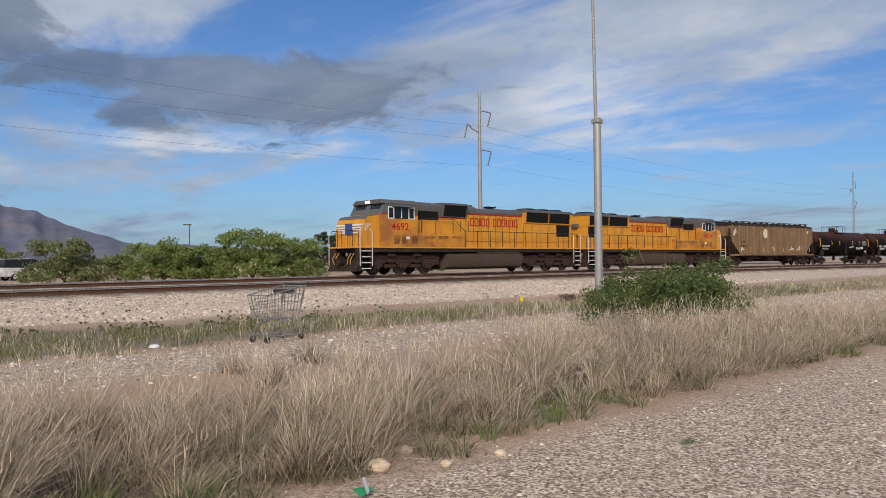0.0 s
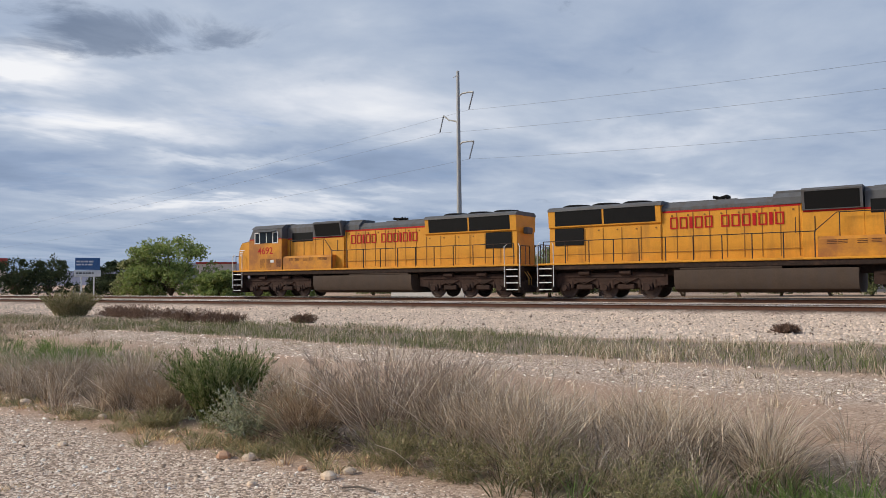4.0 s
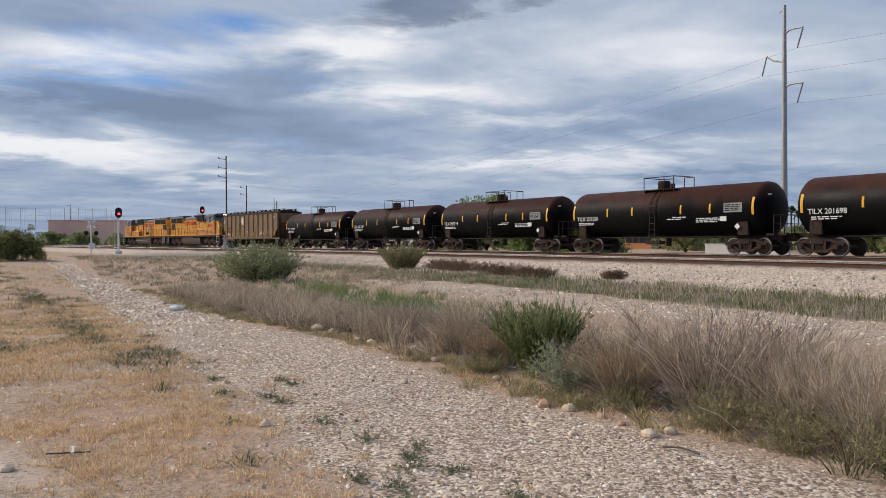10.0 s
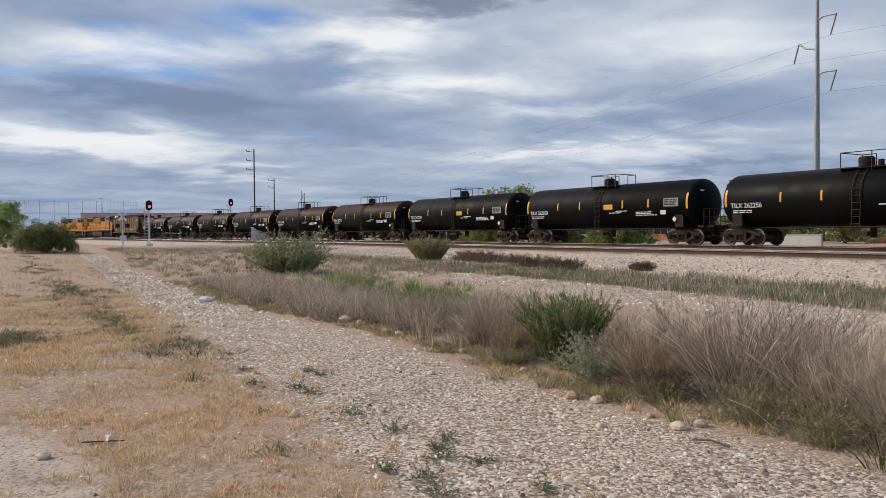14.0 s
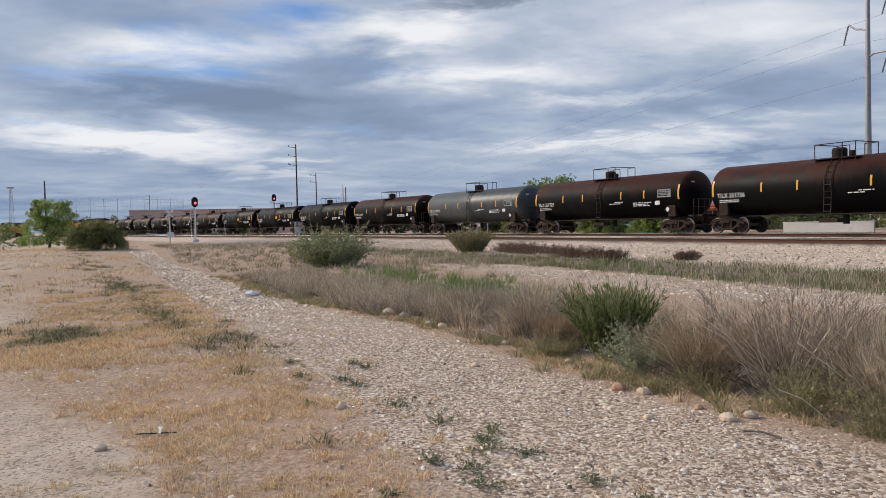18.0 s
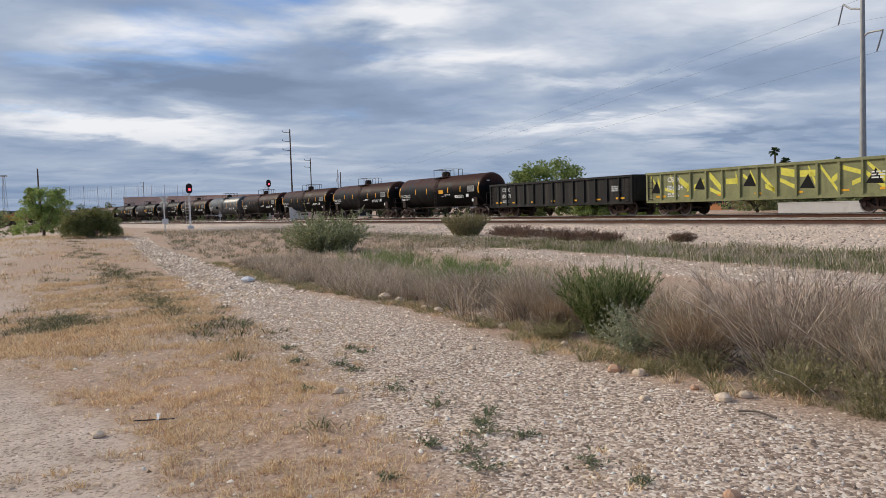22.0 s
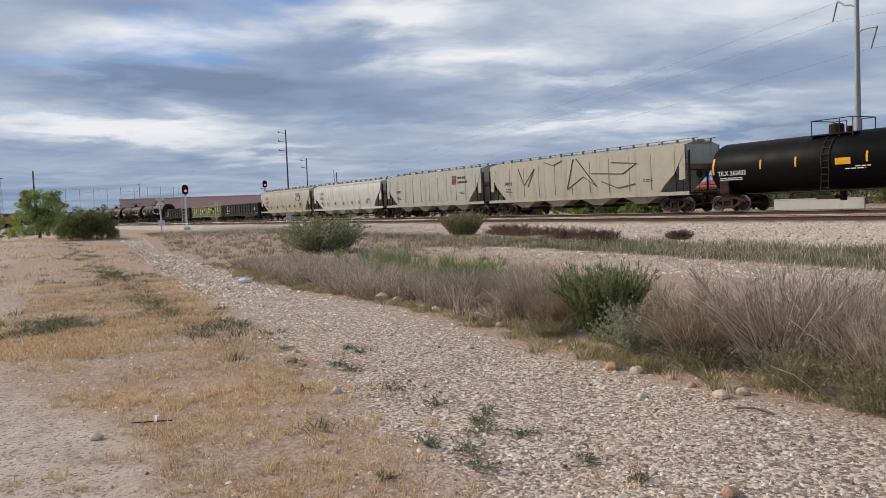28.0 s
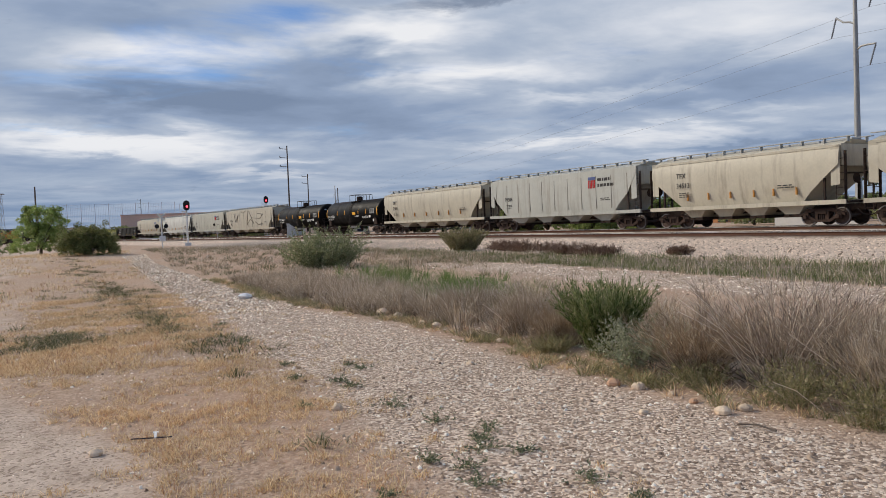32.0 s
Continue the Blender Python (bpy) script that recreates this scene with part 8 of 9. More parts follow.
def make_trees():
    rows = [(-11.6, 88, 6.5, 3.6, 0), (-16.4, 62, 6.2, 3.4, 0), (-19.7, 75, 4.6, 2.5, 0), (-22.6, 62, 6.5, 3.3, 1), (-25.5, 64, 5.0, 3.0, 1), (-28.6, 62, 7.0, 4.3, 1), (-31.5, 64, 6.0, 3.4, 1), (-10, 80, 7, 3.6, 0),
            (13.5, 72, 7.5, 4.3, 0), (11.1, 74, 7.0, 4.2, 0), (8.2, 76, 6.5, 3.9, 0), (4.6, 105, 7.5, 4.0, 0), (2.5, 108, 6.0, 3.6, 0), (-1.5, 95, 5.5, 3.4, 0), (-4.2, 95, 5.5, 3.3, 0), (-6.9, 78, 6.0, 3.1, 1),
            (30.3, 70, 7.0, 4.9, 0), (25.8, 85, 5.0, 4.6, 0), (22.8, 72, 6.0, 4.5, 0), (19.2, 70, 7.0, 5.3, 0), (16.5, 74, 6.0, 4.4, 0), (34.2, 73, 5.5, 4.1, 0), (32.2, 72, 6.0, 4.7, 0), (28.6, 75, 6.5, 4.7, 0),
            (45.1, 90, 7.5, 3.4, 0), (42.4, 95, 7.0, 3.0, 0), (40.0, 95, 7.0, 2.9, 0), (37.0, 92, 7.0, 3.1, 0), (52.2, 60, 4.2, 2.7, 1), (59.3, 58, 7.5, 4.4, 1), (51.3, 64, 5.2, 3.1, 1), (55.9, 66, 4.5, 2.6, 1),
            (61.3, 60, 4.0, 3.2, 0), (63.1, 90, 6, 4.2, 2), (66.9, 110, 8, 5.5, 2), (68.9, 110, 8, 5.1, 2), (71.5, 120, 7, 4.6, 2), (75.0, 110, 4.6, 4.7, 0), (82.6, 140, 6, 2.6, 0), (85.0, 135, 6, 2.4, 0), (80.6, 130, 5, 2.4, 0), (87.5, 120, 5.5, 2.2, 0), (89.3, 110, 4, 1.9, 0),
            (-34.1, 110, 5.5, 6.4, 2), (-37.5, 95, 7, 4.0, 0), (-41, 100, 6, 3.4, 0)]
    mats = (mesquite, palo, far_tree)
    words = ("olive-green mesquite tree with low spreading crown", "bright green palo verde tree with dense crown", "dark green tree standing far beyond the tracks")
    for i, (az, d, w, h, k) in enumerate(rows):
        big = k == 1
        tree("palo_verde_tree" if big else "mesquite_tree" if k == 0 else "dark_tree", words[k], az, d, w, h, mats[k], 100 + i, 0.13 if d < 80 else 0.19, 150 if d < 80 else 90, 66 if d < 80 else 50, 0.05 if big else 0.08)
    tree("palo_verde_tree", "light green feathery palo verde tree beside the path", 94.4, 68, 4.6, 4.3, bright_palo, 300, 0.075, 240, 90, 0.10)
    tree("mesquite_tree", "low green tree far behind the path", 97.5, 75, 6.0, 2.6, mesquite, 301)
    # fan palms
    trunk_mat = principled("palm_trunk", (0.16, 0.12, 0.085), 0.9, 0.0, 4.0, 0.3)
    frond = island("palm_fronds", (0.04, 0.06, 0.02), (0.10, 0.13, 0.045), transl=0.2)
    for i, (az, d, h) in enumerate(((44.0, 150, 10.2), (43.3, 150, 8.2), (41.5, 160, 7.8), (40.2, 160, 8.3), (38.3, 170, 7.6), (37.9, 172, 6.8), (27.0, 150, 6.4), (33.0, 160, 6.2), (49.5, 190, 8.0), (50.2, 195, 7.4))):
        x, y, z = at(az, d)
        rng = np.random.default_rng(500 + i)
        t = thing("palm_tree", "tall slender fan palm with a small round crown", "palm tree", pose(x, y, z), "fan palms")
        part("trunk", Mesh().cyl((0, 0, -0.2), (rng.normal(0, 0.15), 0, h - 0.6), 0.24, 0.15, 8), trunk_mat, t)
        vs, fs, off = [], [], 0
        for k in range(34):
            a, e = rng.uniform(0, 2 * np.pi), rng.uniform(-0.7, 1.4)
            L = rng.uniform(0.9, 1.3)
            u = np.array([math.cos(a) * math.cos(e), math.sin(a) * math.cos(e), math.sin(e)])
            s = np.array([-math.sin(a), math.cos(a), 0]) * 0.32
            c = np.array([0, 0, h - 0.5])
            vs.append(np.stack([c, c + u * L * 0.7 + s, c + u * L - np.array([0, 0, 0.25]), c + u * L * 0.7 - s]))
            fs += [(off, off + 1, off + 2), (off, off + 2, off + 3)]
            off += 4
        tagged(part("crown", raw("crown", np.concatenate(vs), np.array(fs), frond), None, t), kind="stuff")


stucco = principled("cream_stucco", (0.66, 0.58, 0.44), 0.85, 0.0, 0.5, 0.06, bump=0.1)
pink_wall = principled("terracotta_wall", (0.80, 0.54, 0.43), 0.85, 0.0, 0.3, 0.08)
tan_wall = principled("tan_wall", (0.68, 0.57, 0.45), 0.85, 0.0, 0.4, 0.08)
red_roof = principled("red_roof", (0.40, 0.06, 0.045), 0.6, 0.0, 1.0, 0.15)
grey_wall = principled("pale_grey_wall", (0.55, 0.54, 0.51), 0.85, 0.0, 0.6, 0.08, dirt=(0.35, 0.33, 0.30), dirt_amt=0.2)
dark_glass = principled("dark_window", (0.03, 0.035, 0.04), 0.15)


def building(name, label, az, d, w, depth, h, wall_mat, turn, dz=0.0, trim=None, windows=0, door=True):
    x, y, z = at(az, d)
    t = thing(name, label, "building", pose(x, y, z + dz, 0, 0, turn))
    part("wall", Mesh().box(-w / 2, w / 2, 0, depth, -0.3, h), wall_mat, t)
    part("parapet", Mesh().box(-w / 2 - 0.15, w / 2 + 0.15, -0.15, depth + 0.15, h, h + 0.35), trim or wall_mat, t)
    for i in range(windows):
        xx = -w / 2 + w * (i + 0.5) / windows
        p = part("window", Mesh().box(xx - 1.1, xx + 1.1, -0.06, -0.01, 0.8, 2.6), dark_glass, t)
        part("window_frame", Mesh().box(xx - 1.2, xx + 1.2, -0.09, -0.065, 2.6, 2.72).box(xx - 1.2, xx + 1.2, -0.09, -0.065, 0.7, 0.8).box(xx - 0.03, xx + 0.03, -0.09, -0.065, 0.8, 2.6), wall_mat, p)
    if door:
        part("door", Mesh().box(w * 0.3, w * 0.3 + 1.6, -0.07, -0.01, 0, 2.3), dark_glass, t)
    return t


def car_body(name, label, az, d, turn, paint, kind="sedan"):
    x, y, z = at(az, d)
    t = thing(name, label, "car", pose(x, y, z, 0, 0, turn), "parked cars")
    if kind == "sedan":
        low = [(-2.25, 0.35), (-2.25, 0.85), (-1.5, 0.98), (1.2, 0.95), (2.2, 0.75), (2.25, 0.35)]
        top = [(-1.6, 0.96), (-1.0, 1.42), (0.35, 1.45), (1.15, 0.94)]
    elif kind == "pickup":
        low = [(-2.7, 0.45), (-2.7, 1.1), (0.0, 1.1), (1.2, 1.1), (2.6, 1.0), (2.65, 0.45)]
        top = [(-0.6, 1.08), (-0.45, 1.75), (0.75, 1.75), (1.4, 1.08)]
    else:
        low = [(-2.4, 0.4), (-2.4, 1.2), (1.4, 1.15), (2.4, 1.0), (2.45, 0.4)]
        top = [(-2.35, 1.18), (-2.2, 1.95), (0.6, 1.98), (1.5, 1.13)]
    part("body", Mesh().prism(low, "y", -0.88, 0.88), paint, t)
    part("cabin", Mesh().prism(top, "y", -0.76, 0.76), dark_glass, t)
    part("roof", Mesh().box(top[1][0] + 0.1, top[2][0] - 0.1, -0.7, 0.7, top[1][1] - 0.01, top[1][1] + 0.05, 0.02), paint, t)
    for xx in (-1.4, 1.4):
        for yy in (-0.8, 0.8):
            w = part("wheel", Mesh().cyl((xx, yy - 0.11, 0.33), (xx, yy + 0.11, 0.33), 0.33, n=14), signal_black, t)
            part("rim", Mesh().cyl((xx, yy - 0.12, 0.33), (xx, yy + 0.12, 0.33), 0.18, n=10), white_metal, w)


def make_buildings():
    t = building("store_building", "cream stucco store with a tall front and dark cornice", 3.2, 172, 11.5, 20, 7.6, stucco, 2, -1.4, principled("brown_cornice", (0.20, 0.12, 0.09), 0.8), 0, False)
    t = building("store_wing", "long low cream stucco store wing", -2.2, 174, 19.0, 24, 5.6, stucco, 2, -1.4, None, 0, True)
    t = thing("entrance_awning", "red tiled entrance awning on cream posts", "awning", pose(*at(1.0, 168, -1.2), 0, 0, 2))
    part("roof", Mesh().prism([(-1.8, 3.6), (1.6, 4.8), (1.6, 3.6)], "x", -2.2, 2.2), red_roof, t)
    for s in (-2, 2):
        part("post", Mesh().box(s - 0.25, s + 0.25, -1.6, -1.1, -0.3, 3.6), stucco, t)
    t = building("restaurant", "small orange restaurant with a red hip roof", 48.3, 122, 7.0, 9, 2.9, principled("orange_wall", (0.55, 0.24, 0.10), 0.8), 18, 0.1, None, 3)
    part("roof", Mesh().add([(-4.2, -0.7, 2.9), (4.2, -0.7, 2.9), (4.2, 9.7, 2.9), (-4.2, 9.7, 2.9), (-1.5, 4, 4.0), (1.5, 4, 4.0)], [(0, 1, 5, 4), (1, 2, 5), (2, 3, 4, 5), (3, 0, 4)]), red_roof, t)
    building("shop", "low brown shop with white sign band", 46.6, 128, 7, 8, 2.3, principled("brown_wall", (0.25, 0.13, 0.10), 0.85), 18, 0.1, white_metal, 2)
    building("kiosk", "small red and white drive-up kiosk", 35.3, 95, 2.2, 2.5, 1.9, red_roof, 12, 0.0, None, 1, False)
    t = building("warehouse", "long terracotta industrial building with a flat roof", 81.5, 245, 69, 14, 7.1, pink_wall, 81.5, 0.2, principled("terracotta_coping", (0.66, 0.44, 0.36), 0.8), 9)
    building("warehouse_wing", "tan warehouse wing with pale walls", 74.6, 210, 16, 20, 4.6, tan_wall, 74, 0.2, None, 4)
    building("tan_house", "pale tan house behind trees", 56.3, 150, 7, 8, 4.4, tan_wall, 56, 0.8, red_roof, 2)
    building("tan_house", "low pinkish house among the trees", -29.5, 125, 12, 8, 2.3, tan_wall, -29, -0.3, red_roof, 3)
    # long walls beyond the far street
    for az, d, ln, h, mat, turn, label in ((41.2, 76, 8.5, 0.95, grey_wall, 8, "low pale grey block wall beyond the tracks"), (-18, 112, 46, 0.95, pink_wall, -18, "long low pinkish block wall beyond the street"), (-33, 116, 30, 0.95, pink_wall, -33, "long low pinkish block wall beyond the street")):
        x, y, z = at(az, d)
        w = thing("block_wall", label, "wall", pose(x, y, z, 0, 0, turn))
        part("blocks", Mesh().box(-ln / 2, ln / 2, -0.1, 0.1, -0.2, h), mat, w)
        part("coping", Mesh().box(-ln / 2 - 0.05, ln / 2 + 0.05, -0.14, 0.14, h, h + 0.08), mat, w)
    building("tiled_house", "small house with a dark red tiled roof", 70.0, 190, 3.6, 5, 5.4, tan_wall, 70, 0.2, None, 1, False)
    part("roof", Mesh().prism([(-0.8, 5.7), (-0.2, 7.2), (5.2, 7.2), (5.8, 5.7)], "x", -2.2, 2.2), red_roof, bpy.data.objects["tiled_house"])
    x, y, z = at(72.2, 150)
    t = thing("yellow_container", "bright yellow-green container box on a steel frame", "container", pose(x, y, z, 0, 0, 60))
    lime = principled("lime_paint", (0.55, 0.62, 0.06), 0.6, 0.0, 1.5, 0.12)
    part("box", Mesh().box(-1.15, 1.15, -1.0, 1.0, 3.0, 6.2, 0.05), lime, t)
    part("lid", Mesh().box(-1.22, 1.22, -1.07, 1.07, 6.2, 6.34, 0.03), lime, t, "pale lid")
    for sx in (-1.0, 1.0):
        for sy in (-0.85, 0.85):
            part("leg", Mesh().box(sx - 0.08, sx + 0.08, sy - 0.08, sy + 0.08, -0.2, 3.0), pole_steel, t)
    # range netting on tall poles
    t = thing("range_netting", "tall pale netting on a row of thin poles", "net fence", pose(0, 0, 0))
    net = principled("grey_net", (0.50, 0.55, 0.62), 0.9)
    a0, a1, n = 86.0, 94.5, 10
    pts = [at(a0 + (a1 - a0) * i / n, 262) for i in range(n + 1)]
    for i, (x, y, z) in enumerate(pts):
        part("net_pole", Mesh().cyl((x, y, z - 0.2), (x, y, 11.6), 0.09, n=8), net, t)
    m = Mesh()
    for p, q in zip(pts[:-1], pts[1:]):
        for k in range(10):
            zz = 2.0 + k * 1.03
            m.cyl((p[0], p[1], zz), (q[0], q[1], zz), 0.03, n=3, caps=False)
        for k in range(1, 8):
            u = k / 8
            m.cyl((p[0] + (q[0] - p[0]) * u, p[1] + (q[1] - p[1]) * u, 0.5), (p[0] + (q[0] - p[0]) * u, p[1] + (q[1] - p[1]) * u, 11.3), 0.02, n=3, caps=False)
    tagged(part("net", m, net, t), kind="stuff")
    # lattice radio tower
    x, y, z = at(96.6, 350)
    t = thing("radio_tower", "slim grey lattice radio tower", "radio tower", pose(x, y, z))
    m = Mesh()
    for k in range(8):
        z0, z1, r0, r1 = 2.4 * k, 2.4 * k + 2.4, 1.3 - 0.1 * k, 1.2 - 0.1 * k
        for i in range(3):
            a, b = 2 * math.pi * i / 3, 2 * math.pi * (i + 1) / 3
            m.cyl((r0 * math.cos(a), r0 * math.sin(a), z0), (r1 * math.cos(a), r1 * math.sin(a), z1), 0.07, n=4)
            m.cyl((r0 * math.cos(a), r0 * math.sin(a), z0), (r1 * math.cos(b), r1 * math.sin(b), z1), 0.05, n=4)
    part("lattice", m, pole_steel, t)
    part("antenna_ring", Mesh().lathe([(1.4, 19.0), (1.4, 19.4)], "z", (0, 0, 0), 10), pole_steel, t)
    # roadside sign
    x, y, z = at(64.6, 75)
    t = thing("roadside_sign", "blue and white roadside sign on two posts", "sign", pose(x, y, z, 0, 0, 64))
    for s in (-0.5, 0.5):
        part("post", Mesh().cyl((s, 0, -0.2), (s, 0, 2.2), 0.06, n=6), white_metal, t)
    part("panel", Mesh().box(-1.0, 1.0, -0.08, 0.08, 2.55, 3.6, 0.02), principled("sign_blue", (0.06, 0.14, 0.30), 0.5), t)
    part("lower_panel", Mesh().box(-1.05, 1.05, -0.08, 0.08, 1.95, 2.5, 0.02), white_metal, t)
    bars(t, -0.9, -0.085, 3.2, 1.7, 0.14, 2, white_metal, side=-1, seed=3)
    bars(t, -0.9, -0.085, 2.2, 1.7, 0.12, 1, signal_black, side=-1, seed=4)
    # parked vehicles
    white = principled("white_car_paint", (0.72, 0.72, 0.70), 0.3)
    dark = principled("dark_car_paint", (0.05, 0.055, 0.065), 0.3)
    redc = principled("red_car_paint", (0.35, 0.03, 0.03), 0.3)
    silver = principled("silver_car_paint", (0.45, 0.46, 0.48), 0.3, 0.4)
    car_body("suv", "white sport utility car parked on the street", -14.1, 82, 15, white, "van")
    car_body("pickup_truck", "red pickup truck in the car park", -2.8, 122, 180, redc, "pickup")
    for az, d, p, s in ((3.5, 128, white, "white"), (7.8, 128, silver, "silver"), (1.0, 130, redc, "dark red"), (-0.6, 131, dark, "dark"), (-1.6, 132, white, "white"), (9.2, 127, dark, "dark"), (5.2, 129, silver, "silver"), (12.0, 120, white, "white"), (-5.0, 125, dark, "dark"), (29.2, 100, white, "white"), (26.2, 102, silver, "silver"), (24.3, 104, white, "white"), (32.5, 100, white, "white"), (22.0, 105, dark, "blue-black"), (50.0, 110, white, "white"), (37.4, 112, redc, "red"), (36.0, 112, white, "white")):
        car_body("sedan", f"{s} car in the car park beyond the tracks", az, d, -az + (0 if int(az * 10) % 2 else 180), p)
    car_body("van", "white delivery van on the far street", 54.1, 80, -54, white, "van")


def make_mountains():
    """Two ranges with spurs, far behind the place."""
    # rock colour shifted to blue for distance haze; tan blotches stand for sunlit flanks
    rock = principled("hazed_mountain_rock", (0.155, 0.16, 0.21), 0.95, 0.0, 0.005, 0.3, dirt=(0.31, 0.24, 0.215), dirt_amt=0.3, bump=0.0)
    for name, D, prof, depth in (("mountain_range", 3300, [(16, 0.3), (12, 1.3), (9, 2.0), (6, 2.4), (4, 3.3), (2.7, 3.6), (0.5, 3.4), (-1.5, 3.1), (-4, 3.6), (-6, 4.0), (-9, 4.3), (-12, 4.0), (-14.5, 3.4), (-17, 2.4), (-20, 1.5), (-23, 0.8), (-26, 0.3)], 900),
                                 ("far_hills", 3900, [(75, 0.4), (68, 0.9), (62, 1.1), (57, 1.6), (52, 1.2), (45, 0.7), (36, 0.8), (28, 0.6), (15, 1.0), (0, 1.2), (-20, 1.0), (-24, 1.3), (-28, 1.0), (-40, 0.5), (-60, 0.3)], 500)):
        azs = np.arange(min(p[0] for p in prof), max(p[0] for p in prof), 0.16 if D < 3500 else 0.5)
        p = sorted(prof)
        el = np.interp(azs, [q[0] for q in p], [q[1] for q in p])
        rng = np.random.default_rng(77)
        kx, kr, ph = rng.uniform(0.4, 7.0, 26) * rng.choice((-1, 1), 26), rng.uniform(-14, 14, 26), rng.uniform(0, 6.28, 26)

        def crag(r):
            """Broken ground: crossing ridges of many sizes."""
            return sum((1.6 - 2.2 * np.abs(np.sin(0.5 * (azs * u + v * r) + w))) / (1 + abs(u) * 0.8) for u, v, w in zip(kx, kr, ph)) / 6.0
        el = el * (1 + 0.10 * crag(0.0))
        rows = np.linspace(0, 1, 48)
        vs = []
        for r in rows:
            dd = D - depth * (1 - r)
            hh = np.tan(np.radians(el)) * D * np.clip(r ** 1.25 * (1 + 0.55 * crag(r) * (1 - r)), 0, 1.0)
            vs.append(np.stack([-np.sin(np.radians(azs)) * dd, np.cos(np.radians(azs)) * dd, hh - 2], -1))
        n = len(azs)
        i, j = np.meshgrid(np.arange(len(rows) - 1), np.arange(n - 1), indexing="ij")
        q = np.stack([i * n + j, i * n + j + 1, (i + 1) * n + j + 1, (i + 1) * n + j], -1).reshape(-1, 4)
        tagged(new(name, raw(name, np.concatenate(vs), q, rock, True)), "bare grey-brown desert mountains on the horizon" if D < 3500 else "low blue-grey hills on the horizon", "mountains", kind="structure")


make_poles()
make_signals()
make_trees()
make_buildings()
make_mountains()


# ---- small things ----
def shopping_cart():
    x, y = 7.35, 12.54
    z = float(ground_z(x, y))
    wirem = principled("cart_wire", (0.27, 0.275, 0.26), 0.5, 0.3)
    t = thing("shopping_cart", "abandoned grey wire shopping cart on the dirt road", "shopping cart", pose(x, y, z, 0, 0, 196))
    # basket: four sloping wire panels on a base frame; local x runs towards the front
    top = [(-0.44, -0.28, 0.98), (0.46, -0.24, 0.84), (0.46, 0.24, 0.84), (-0.44, 0.28, 0.98)]
    low = [(-0.36, -0.21, 0.40), (0.38, -0.18, 0.42), (0.38, 0.18, 0.42), (-0.36, 0.21, 0.40)]
    T, B = [Vector(p) for p in top], [Vector(p) for p in low]
    for k, nm in enumerate(("side_panel", "front_panel", "side_panel", "back_panel")):
        a, b, c, d = T[k], T[(k + 1) % 4], B[k], B[(k + 1) % 4]
        m = Mesh()
        n = 10 if k % 2 == 0 else 6
        for i in range(n + 1):
            u = i / n
            m.cyl(a.lerp(b, u), c.lerp(d, u), 0.005, n=4, caps=False)
        for i in range(5):
            u = i / 4
            m.cyl(a.lerp(c, u), b.lerp(d, u), 0.011 if i in (0, 4) else 0.006, n=5, caps=False)
        tagged(part(nm, m, wirem, t), kind="stuff")
    m = Mesh()
    for i in range(9):
        u = i / 8
        m.cyl(B[0].lerp(B[1], u), B[3].lerp(B[2], u), 0.004, n=4, caps=False)
    part("basket_floor", m, wirem, t)
    m = Mesh()
    for s in (-1, 1):
        m.tube([(-0.40, s * 0.24, 0.10), (0.42, s * 0.17, 0.12), (0.30, s * 0.17, 0.30), (-0.36, s * 0.21, 0.42), (-0.50, s * 0.27, 1.0)], 0.016, 6)
        m.tube([(-0.40, s * 0.24, 0.10), (-0.36, s * 0.21, 0.45)], 0.016, 6)
    part("frame", m, wirem, t)
    part("handle", Mesh().cyl((-0.52, -0.28, 1.01), (-0.52, 0.28, 1.01), 0.018, n=8), principled("cart_handle", (0.05, 0.045, 0.045), 0.5), t)
    part("child_seat", Mesh().box(-0.30, -0.12, -0.2, 0.2, 0.86, 0.93, 0.02), principled("cart_handle", (0.05, 0.045, 0.045), 0.5), t, "dark plastic flap")
    m = Mesh()
    for i in range(7):
        u = -0.36 + 0.12 * i
        m.cyl((u, -0.2, 0.14), (u, 0.2, 0.14), 0.004, n=4)
    pieces("rack_bar", m, wirem, t)
    for xx, yy in ((-0.40, -0.24), (-0.40, 0.24), (0.40, -0.17), (0.40, 0.17)):
        w = part("caster", Mesh().cyl((xx, yy - 0.012, 0.062), (xx, yy + 0.012, 0.062), 0.062, n=14), principled("caster_rubber", (0.04, 0.04, 0.04), 0.7), t)
        part("fork", Mesh().box(xx - 0.012, xx + 0.012, yy - 0.02, yy + 0.02, 0.06, 0.14), wirem, w)


def drink_carton():
    x, y = 0.50, 4.72
    t = thing("drink_carton", "crumpled black, red and white drink carton caught in the grass", "carton", pose(x, y, 0.345, -28, -17, -8) @ Matrix.Scale(0.68, 4))
    blk = principled("carton_black", (0.025, 0.022, 0.022), 0.5, 0.0, 12.0, 0.2)
    part("carton_body", Mesh().box(-0.10, 0.10, -0.07, 0.07, -0.17, 0.14, 0.012), blk, t)
    wht = principled("carton_white", (0.72, 0.68, 0.58), 0.6)
    part("top_flap", Mesh().prism([(-0.075, 0.14), (0.0, 0.185), (0.075, 0.14)], "x", -0.105, 0.105), wht, t)
    part("red_panel", Mesh().box(-0.075, 0.075, -0.076, -0.0705, -0.07, 0.03), principled("carton_red", (0.30, 0.025, 0.025), 0.5, 0.0, 30.0, 0.4), t)
    m = Mesh().box(-0.05, 0.06, -0.076, -0.0705, 0.06, 0.115)
    for k in range(2):
        m.box(-0.075, 0.075, -0.076, -0.0705, -0.11 - 0.045 * k, -0.085 - 0.045 * k)
    part("white_marks", m, wht, t)


